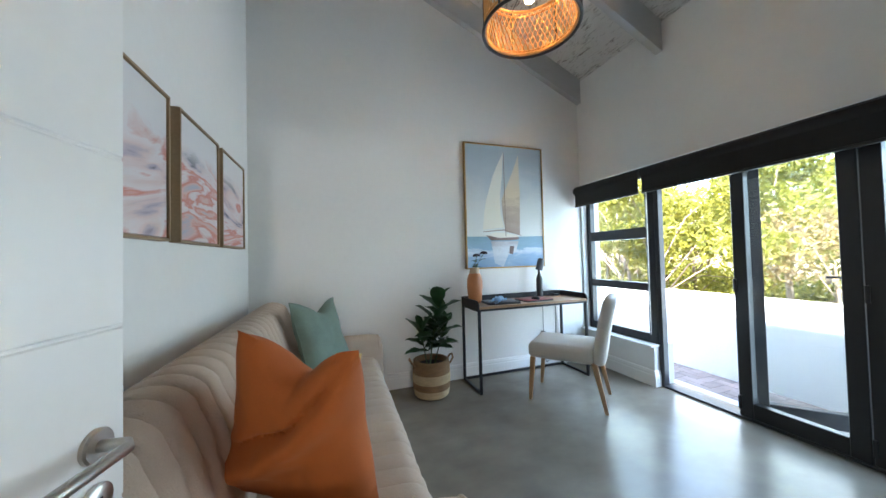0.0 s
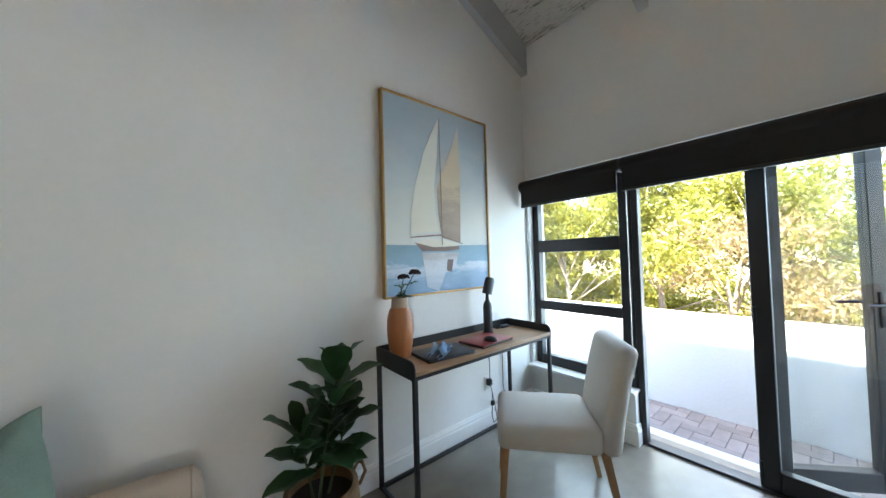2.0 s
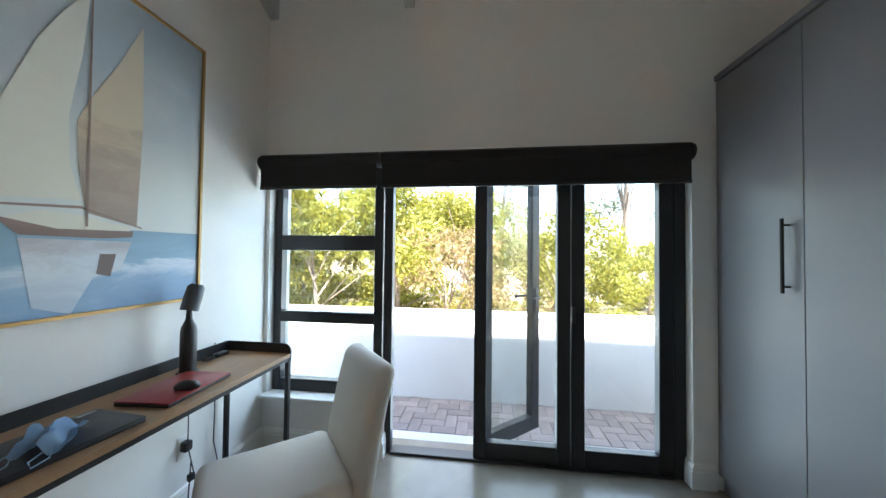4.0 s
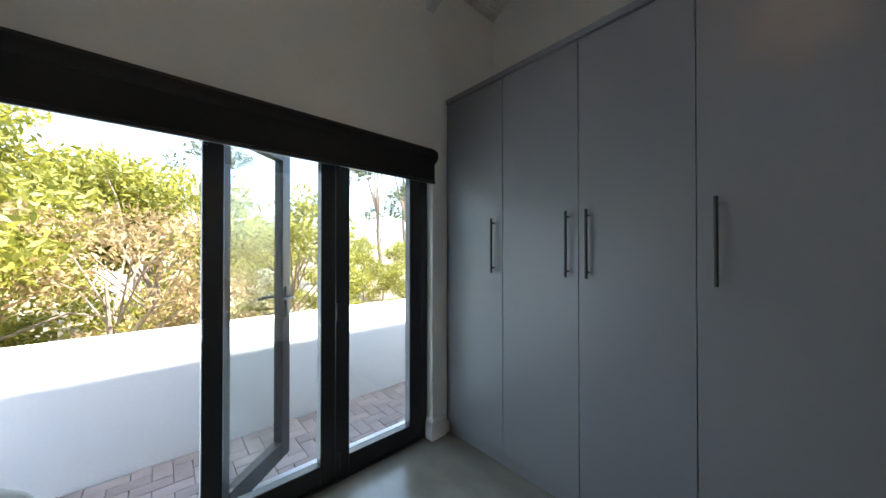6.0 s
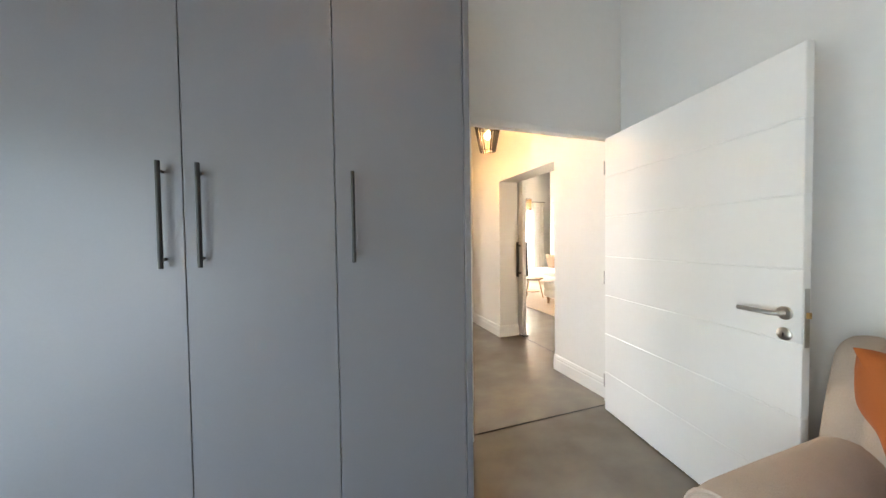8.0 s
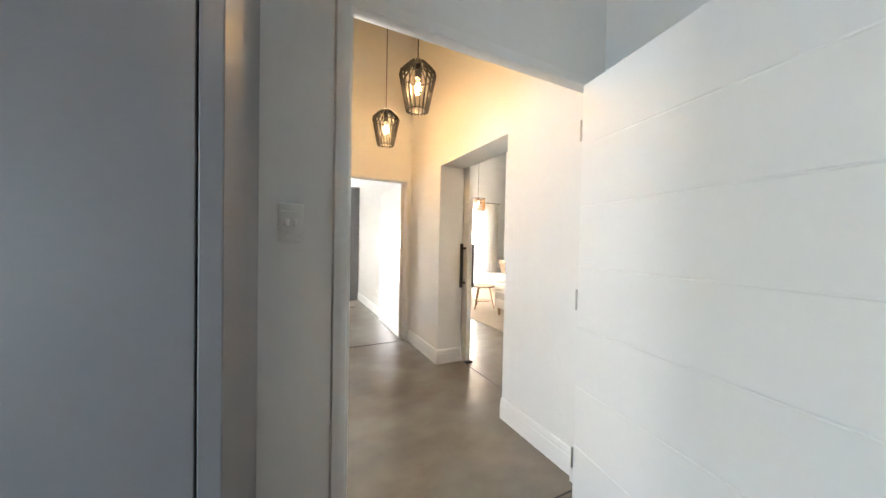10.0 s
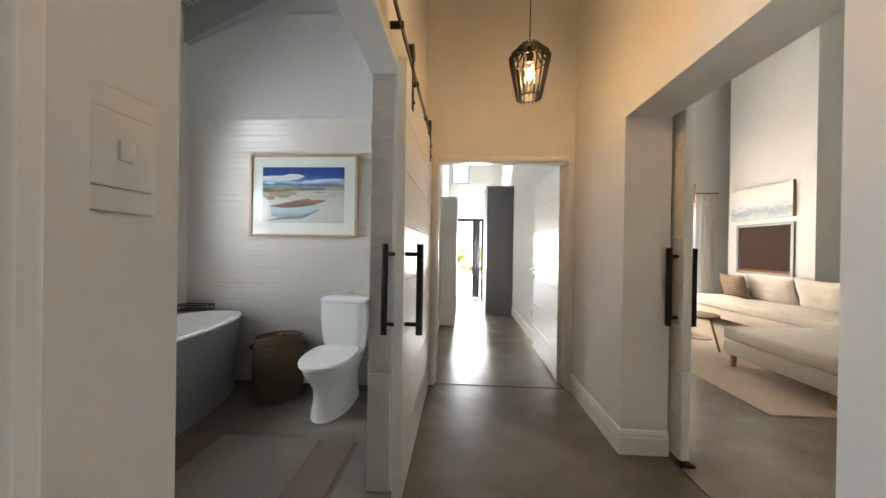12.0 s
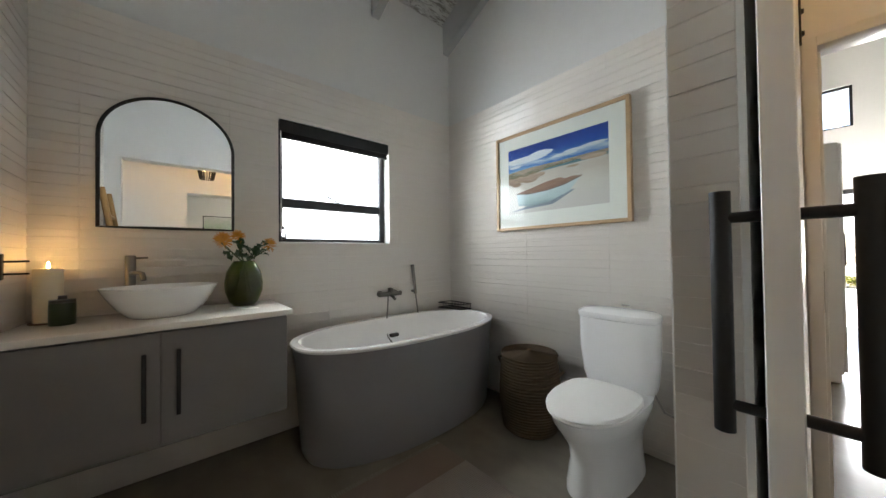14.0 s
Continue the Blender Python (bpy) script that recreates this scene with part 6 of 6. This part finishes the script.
M_FCLOUD = washes("photo_cloud", [(0.0, (0.42, 0.52, 0.64)), (0.5, (0.62, 0.66, 0.70)), (1.0, (0.70, 0.71, 0.72))], "Z", 0.42, 0.6, 0.8, 9.0, (1, 1, 3))
M_FSEA = washes("photo_sea", [(0.0, (0.10, 0.20, 0.22)), (1.0, (0.05, 0.14, 0.18))], "Z", 0.4, 0.46, 0.8, 9.0, (1, 1, 4))
M_FSTONE = washes("photo_boulder", [(0.0, (0.26, 0.17, 0.12)), (1.0, (0.52, 0.38, 0.28))], "Z", 0.34, 0.46, 1.2, 18.0)


def tuft(cx, cy, w, h, seed, n=18):
    """A ragged rounded outline, for clouds and boulders."""
    rg_ = random.Random(seed)
    return [(min(1, max(0, cx + w * math.cos(t) * k)), cy + h * math.sin(t) * k) for t, k in [(2 * math.pi * i / n, rg_.uniform(0.90, 1.04)) for i in range(n)]]


photo("sand", [(0, 0), (1, 0), (1, 0.60), (0, 0.60)], M_FSAND, 0)
photo("sky", [(0, 0.60), (1, 0.60), (1, 1), (0, 1)], M_FSKY, 0)
for cx, cy, w, h, sd_ in ((0.20, 0.80, 0.26, 0.05, 1), (0.38, 0.835, 0.13, 0.045, 2), (0.62, 0.735, 0.13, 0.022, 3), (0.72, 0.765, 0.11, 0.018, 4), (0.88, 0.775, 0.12, 0.022, 5), (0.09, 0.715, 0.07, 0.02, 6)):
    photo("cloud", tuft(cx, cy, w, h, sd_), M_FCLOUD, 0.0008 + 0.0007 * (sd_ - 1))
photo("sea", [(0.40, 0.575), (1, 0.60), (1, 0.645), (0.40, 0.625)], M_FSEA, 0.0006)
photo("shore", [(0, 0.53), (0.25, 0.545), (0.45, 0.60), (0.75, 0.625), (1, 0.635), (1, 0.672), (0.8, 0.668), (0.55, 0.66), (0.3, 0.665), (0.12, 0.655), (0, 0.64)], M_FROCK, 0.0013)
for cx, cy, w, h, sd_ in ((0.05, 0.50, 0.07, 0.05, 11), (0.15, 0.51, 0.07, 0.05, 12), (0.26, 0.50, 0.10, 0.06, 13), (0.36, 0.535, 0.07, 0.035, 14), (0.10, 0.44, 0.06, 0.03, 15), (0.88, 0.615, 0.12, 0.03, 16), (0.70, 0.55, 0.06, 0.015, 17)):
    photo("boulder", tuft(cx, cy, w, h, sd_, 12), M_FSTONE, 0.0018 + 0.0004 * (sd_ - 11))
photo("shadow", [(0.02, 0.03), (0.26, 0.06), (0.50, 0.08), (0.72, 0.24), (0.68, 0.24), (0.46, 0.12), (0.24, 0.10)], M_FSHADE, 0.0010)
photo("hull", [(0.10, 0.30), (0.12, 0.12), (0.25, 0.09), (0.46, 0.12), (0.66, 0.22), (0.77, 0.40), (0.62, 0.325), (0.44, 0.285), (0.24, 0.275)], M_FHULL, 0.0030)
photo("deck", [(0.10, 0.305), (0.24, 0.28), (0.44, 0.29), (0.62, 0.33), (0.775, 0.405), (0.68, 0.42), (0.62, 0.40), (0.58, 0.435), (0.42, 0.405), (0.26, 0.35)], M_FDECK, 0.0037)
photo("gunwale", [(0.10, 0.295), (0.24, 0.268), (0.44, 0.278), (0.62, 0.318), (0.778, 0.395), (0.778, 0.412), (0.62, 0.334), (0.44, 0.294), (0.24, 0.284), (0.10, 0.31)], M_PHULL, 0.0044)
M_PICGLASS = M_PANE.copy()
M_PICGLASS.node_tree.nodes["Mix Shader"].inputs[0].default_value = 0.022
gl = part("glazing", box(0.022, -0.031, 0.022, BW_ - 0.022, -0.029, BH_ - 0.022), M_PICGLASS, bp, smooth=False)
gl.visible_shadow = False

# rug with woven stripes and fringe
rg = thing("bath_rug", "grey-brown striped woven bath rug with fringed ends", "rug")
RX0, RX1, RY0, RY1 = 1.57, 2.66, -1.85, -1.15
part("weave_base", box(RX0, RY0, 0.0005, RX1, RY1, 0.007, 0.002, 1), M_ARTBAND, rg)
b = bmesh.new()
n = 64
for i in range(n):
    xa = RX0 + 0.22 + (RX1 - RX0 - 0.44) * i / n
    box(xa, RY0 + 0.002, 0.006, xa + 0.0055, RY1 - 0.002, 0.0098, bm=b)
tagged(part("stripes", b, M_RUGSTRIPE, rg, "pale raised stripes", smooth=False), kind="stuff")
b = bmesh.new()
for x in (RX0, RX1):
    s = -1 if x == RX0 else 1
    for i in range(60):
        y = RY0 + 0.006 + (RY1 - RY0 - 0.012) * i / 59
        tube([(x, y, 0.004), (x + s * 0.03, y + rng.uniform(-0.004, 0.004), 0.0025)], 0.0018, 4, b)
tagged(part("fringe", b, M_RUGSTRIPE, rg, "pale fringe"), kind="stuff")

# towel ladder
ld = thing("towel_ladder", "stained wooden towel ladder leaning on the tiles", "ladder")
for x in (1.46, 1.84):
    part("upright", tube([(x, -0.42, 0.018), (x, -0.16, 1.75)], 0.022, 10), M_LADDER, ld)
for k in range(5):
    f = 0.15 + k * 0.18
    part("rung", tube([(1.43, -0.42 + 0.26 * f, 1.75 * f), (1.87, -0.42 + 0.26 * f, 1.75 * f)], 0.016, 10), M_LADDER, ld)
tw = thing("towel", "white towel hung over the ladder", "towel")
b = box(1.50, -0.29, 0.75, 1.80, -0.255, 1.22, 0.012, 3)
part("cloth", b, M_TOWEL, tw)

# ---- far hall ----
cu = thing("cupboard", "tall plain grey cupboard at the end of the hall", "cupboard")
part("body", box(-0.086, -6.6, 0.0, 0.42, -5.93, 2.42, 0.003, 1), M_WARD, cu)
part("cornice", box(-0.086, -6.6, 2.421, 0.435, -5.915, 2.45, 0.003, 1), M_WARD, cu)
wc = thing("cupboard", "tall white cupboard standing in the hall", "cupboard")
part("body", box(0.995, -5.7, 0.08, 1.246, -4.95, 2.08, 0.003, 1), M_TRIM, wc)
part("plinth", box(1.01, -5.69, 0.0, 1.246, -4.96, 0.079), M_TRIM, wc)
for y0, y1 in ((-5.69, -5.33), (-5.32, -4.955)):
    d = part("door", box(0.975, y0, 0.10, 0.994, y1, 2.06, 0.002, 1), M_TRIM, wc)
    part("handle", tube([(0.955, (y1 if y0 < -5.5 else y0), 1.0), (0.955, (y1 if y0 < -5.5 else y0), 1.3)], 0.006, 8), M_PEWTER, d)
fd = thing("glass_door_2", "black framed folding glass door open at the hall's end", "glass door", kind="structure")
for args in ((0.33, -8.09, 1.95, 1.19, -8.03, 2.02), (0.33, -8.09, 0.0, 0.38, -8.03, 1.95), (1.15, -8.09, 0, 1.19, -8.03, 1.95)):
    part("door_frame", rail(*args), M_BLACK, fd)
for i in range(3):
    y0 = -7.98 + i * 0.06
    lf = part("folded_leaf", rail(0.42 + 0.03 * i, y0, 0.02, 0.47 + 0.03 * i, y0 + 0.035, 1.94), M_BLACK, fd)
    lf = part("folded_leaf", rail(0.52 + 0.03 * i, y0, 0.02, 0.555 + 0.03 * i, y0 + 0.035, 1.94), M_BLACK, fd)
w3 = thing("window_3", "high black framed clerestory window", "window", kind="structure")
for args in ((0.72, -8.09, 2.92, 0.75, -8.03, 3.52), (1.12, -8.09, 2.92, 1.15, -8.03, 3.52), (0.75, -8.09, 2.92, 1.12, -8.03, 2.95), (0.75, -8.09, 3.49, 1.12, -8.03, 3.52)):
    part("window_frame", rail(*args), M_BLACK, w3)
pn = part("pane", box(0.75, -8.063, 2.95, 1.12, -8.057, 3.49), M_PANE, w3, smooth=False)
pn.visible_shadow = False
copy_thing(protos[0], pose(2.2, -19, -0.2)).scale = (0.8, 0.8, 0.55)
copy_thing(protos[2], pose(0.0, -20, -0.2)).scale = (0.9, 0.9, 0.5)

# ---- living room ----
structure("wall_chimney", box(-5.84, -6.80, 0, -4.70, -5.18, 5.295), M_WALL, "white chimney breast", "wall")
fp = thing("fireplace", "dark built-in fireplace in a grey metal surround", "fireplace", pose(-4.70, -6.03, 0.85))
part("back", box(-0.002, -0.50, 0.03, 0.004, 0.50, 0.90), M_FIREBRICK, fp, smooth=False)
for args in ((0.0, -0.55, 0.0, 0.03, -0.50, 0.95), (0.0, 0.50, 0.0, 0.03, 0.55, 0.95), (0.0, -0.50, 0.90, 0.03, 0.50, 0.95), (0.0, -0.50, 0.0, 0.03, 0.50, 0.04)):
    part("surround_bar", box(*args, 0.003, 1), M_GREYPLATE, fp)
part("grate", box(0.006, -0.48, 0.045, 0.028, 0.48, 0.085), plain("rusty_grate", (0.25, 0.09, 0.04), 0.8, var=0.2), fp)
pt = thing("painting", "wide misty seascape painting on a deep canvas", "painting", pose(-4.70, -6.08, 1.88))
part("edge", box(0.0, -0.60, 0.0, 0.045, 0.60, 0.62, 0.003, 1), M_GOLD, pt)
part("canvas", box(0.046, -0.595, 0.005, 0.05, 0.595, 0.615), washes("misty_sea", [(0.0, (0.55, 0.58, 0.60)), (0.25, (0.30, 0.36, 0.42)), (0.45, (0.60, 0.62, 0.63)), (1.0, (0.68, 0.66, 0.62))], "Z", 0, 0.62, 0.7, 4, (1, 1, 2)), pt, smooth=False)
cs = thing("corner_sofa", "cream corner sofa with a chaise on short oak legs", "sofa")
part("chaise_base", box(-4.3, -3.55, 0.14, -2.02, -2.47, 0.30, 0.02, 2), M_CREAM, cs)
part("chaise_cushion", box(-4.3, -3.54, 0.30, -2.00, -2.46, 0.44, 0.04, 4), M_CREAM, cs)
part("sofa_base", box(-4.45, -6.4, 0.14, -3.45, -3.56, 0.30, 0.02, 2), M_CREAM, cs)
part("seat_cushion", box(-4.4, -6.35, 0.30, -3.43, -3.57, 0.44, 0.04, 4), M_CREAM, cs)
part("backrest", box(-4.66, -6.4, 0.14, -4.44, -2.46, 0.62, 0.05, 4), M_CREAM, cs)
for y, w in ((-5.45, 0.8), (-4.6, 0.85), (-3.7, 0.85), (-2.95, 0.75)):
    part("back_cushion", pillow(w, 0.46, 0.22, 0.35, 0.02, int(-y * 10)), M_CREAM, cs, at=pose(-4.30, y, 0.64, 14, 0, 90))
for x, y in ((-2.08, -3.48), (-2.08, -2.54), (-3.5, -6.3), (-4.3, -2.54)):
    part("leg", lathe([(0, 0), (0.022, 0), (0.032, 0.14), (0, 0.14)], 12), M_OAK, cs, at=pose(x, y, 0.008))
c = thing("cushion", "brown scatter cushion on the corner sofa", "cushion", pose(-4.12, -5.95, 0.64, 14, 0, 80))
part("cover", pillow(0.62, 0.42, 0.18, 0.45, 0.05, 4), M_BROWNCUSH, c)
rg2 = tagged(part("rug", box(-4.2, -6.4, 0.0005, -1.48, -2.43, 0.009, 0.003, 1), M_LIVRUG), "beige woven rug under the corner sofa", "rug")
ct = thing("coffee_table", "small round side table with splayed wooden legs", "table", pose(-2.12, -4.1, 0))
part("tabletop", lathe([(0, 0.44), (0.24, 0.44), (0.245, 0.452), (0.24, 0.462), (0, 0.462)], 36), M_OAK, ct)
for k in range(3):
    a = 2 * math.pi * k / 3 + 0.4
    part("leg", tube([(0.24 * math.cos(a), 0.24 * math.sin(a), 0.016), (0.14 * math.cos(a), 0.14 * math.sin(a), 0.44)], 0.013, 8), M_OAK, ct)
part("shelf", lathe([(0, 0.16), (0.17, 0.16), (0.17, 0.172), (0, 0.172)], 28), M_OAK, ct)
cu_ = thing("curtain", "sheer cream curtain at the living room window", "curtain")
part("rod", tube([(-4.65, -7.02, 2.53), (-1.2, -7.02, 2.53)], 0.012, 8), M_IRON, cu_)
b = bmesh.new()
n = 220
cols_ = [[b.verts.new((-4.6 + 3.3 * i / n, -7.02 + 0.035 * math.sin(i * 0.9) + 0.012 * math.sin(i * 0.37), z)) for z in (0.03, 0.9, 1.7, 2.52)] for i in range(n + 1)]
for p, q in zip(cols_, cols_[1:]):
    for k in range(3):
        b.faces.new((p[k], q[k], q[k + 1], p[k + 1]))
part("cloth", b, M_SHEER, cu_)
lw = thing("window_4", "large living room window behind the curtain", "window", kind="structure")
for x in (-4.3, -3.4, -2.45, -1.55):
    part("window_frame", rail(x, -7.25, 0.1, x + 0.05, -7.2, 2.4), M_BLACK, lw)
for z in (0.1, 2.35):
    part("window_frame", rail(-4.25, -7.245, z, -1.55, -7.205, z + 0.05), M_BLACK, lw)
lpd = thing("pendant_lamp", "small rattan drum pendant in the living room", "pendant lamp", pose(-2.88, -5.5, 2.10))
for z in (0.0, 0.28):
    part("hoop", tube([(0.17 * math.cos(2 * math.pi * i / 32), 0.17 * math.sin(2 * math.pi * i / 32), z) for i in range(32)], 0.008, 6, closed=True), M_IRON, lpd)
for s in (1, -1):
    b = bmesh.new()
    for k in range(34):
        a0 = 2 * math.pi * k / 34
        tube([((0.166 + 0.002 * s) * math.cos(a0 + s * 0.5 * f), (0.166 + 0.002 * s) * math.sin(a0 + s * 0.5 * f), 0.28 * f) for f in (0, 0.5, 1)], 0.003, 4, b)
    tagged(part("weave", b, M_RATTAN, lpd), kind="stuff")
part("spoke", tube([(-0.17, 0, 0.28), (0.17, 0, 0.28)], 0.003, 6), M_IRON, lpd)
part("socket", lathe([(0, 0.30), (0.02, 0.30), (0.02, 0.22), (0, 0.22)], 12), M_IRON, lpd)
part("cord", tube([(0, 0, 0.30), (0, 0, 3.2)], 0.004, 6), M_IRON, lpd)
bulb(lpd, 0.22)
lpn = thing("potted_plant", "tall green leafy plant behind the corner sofa", "plant", pose(-3.9, -2.0, 0))
part("pot", lathe([(0, 0), (0.16, 0), (0.20, 0.32), (0.18, 0.32), (0.17, 0.28), (0, 0.28)], 28), M_CERAMIC, lpn)
lng = mesh_of(big_leaf(0.95, 0.16, 0.35, 5), "leaf", plain("palm_green", (0.07, 0.20, 0.03), 0.4, var=0.25), True)
for k in range(14):
    lf = new("leaf", lng)
    lf.parent = lpn
    lf.matrix_basis = pose(0, 0, 0.28 + 0.05 * k, 0, -62 + 2.0 * k, 137.5 * k)
ap = thing("picture", "framed print of green succulent leaves", "picture", pose(-5.85, -1.9, 1.45))
part("frame", box(0, -0.62, 0, 0.02, 0.62, 0.9, 0.003, 1), M_IRON, ap)
part("print", box(0.0205, -0.60, 0.02, 0.024, 0.60, 0.88), washes("succulent_print", [(0.0, (0.06, 0.16, 0.07)), (0.4, (0.20, 0.36, 0.18)), (0.6, (0.45, 0.55, 0.42)), (1.0, (0.66, 0.66, 0.63))], "Z", 0.0, 0.9, 0.8, 7), ap, smooth=False)

# ---- brick paving, laid herringbone ----
brick = mesh_of(box(-0.1085, -0.0535, -0.03, 0.1085, 0.0535, 0.0, 0.004, 1), "brick", M_BRICK)
bed = bpy.data.objects["pavement"]
rng = random.Random(5)
for i in range(9):
    for j in range(-9, 39):
        k = (i - j) % 4
        if k in (1, 2):
            continue
        x, y = 3.85 + 0.11 * i, 0.11 * j
        bx, by = (x + 0.11, y + 0.055) if k == 0 else (x + 0.055, y + 0.11)
        o = new("brick", brick)
        o.parent = bed
        o.location = (bx, by, -0.20 + rng.uniform(-0.0015, 0.0015))
        o.rotation_euler = (0, 0, radians(0 if k == 0 else 90))
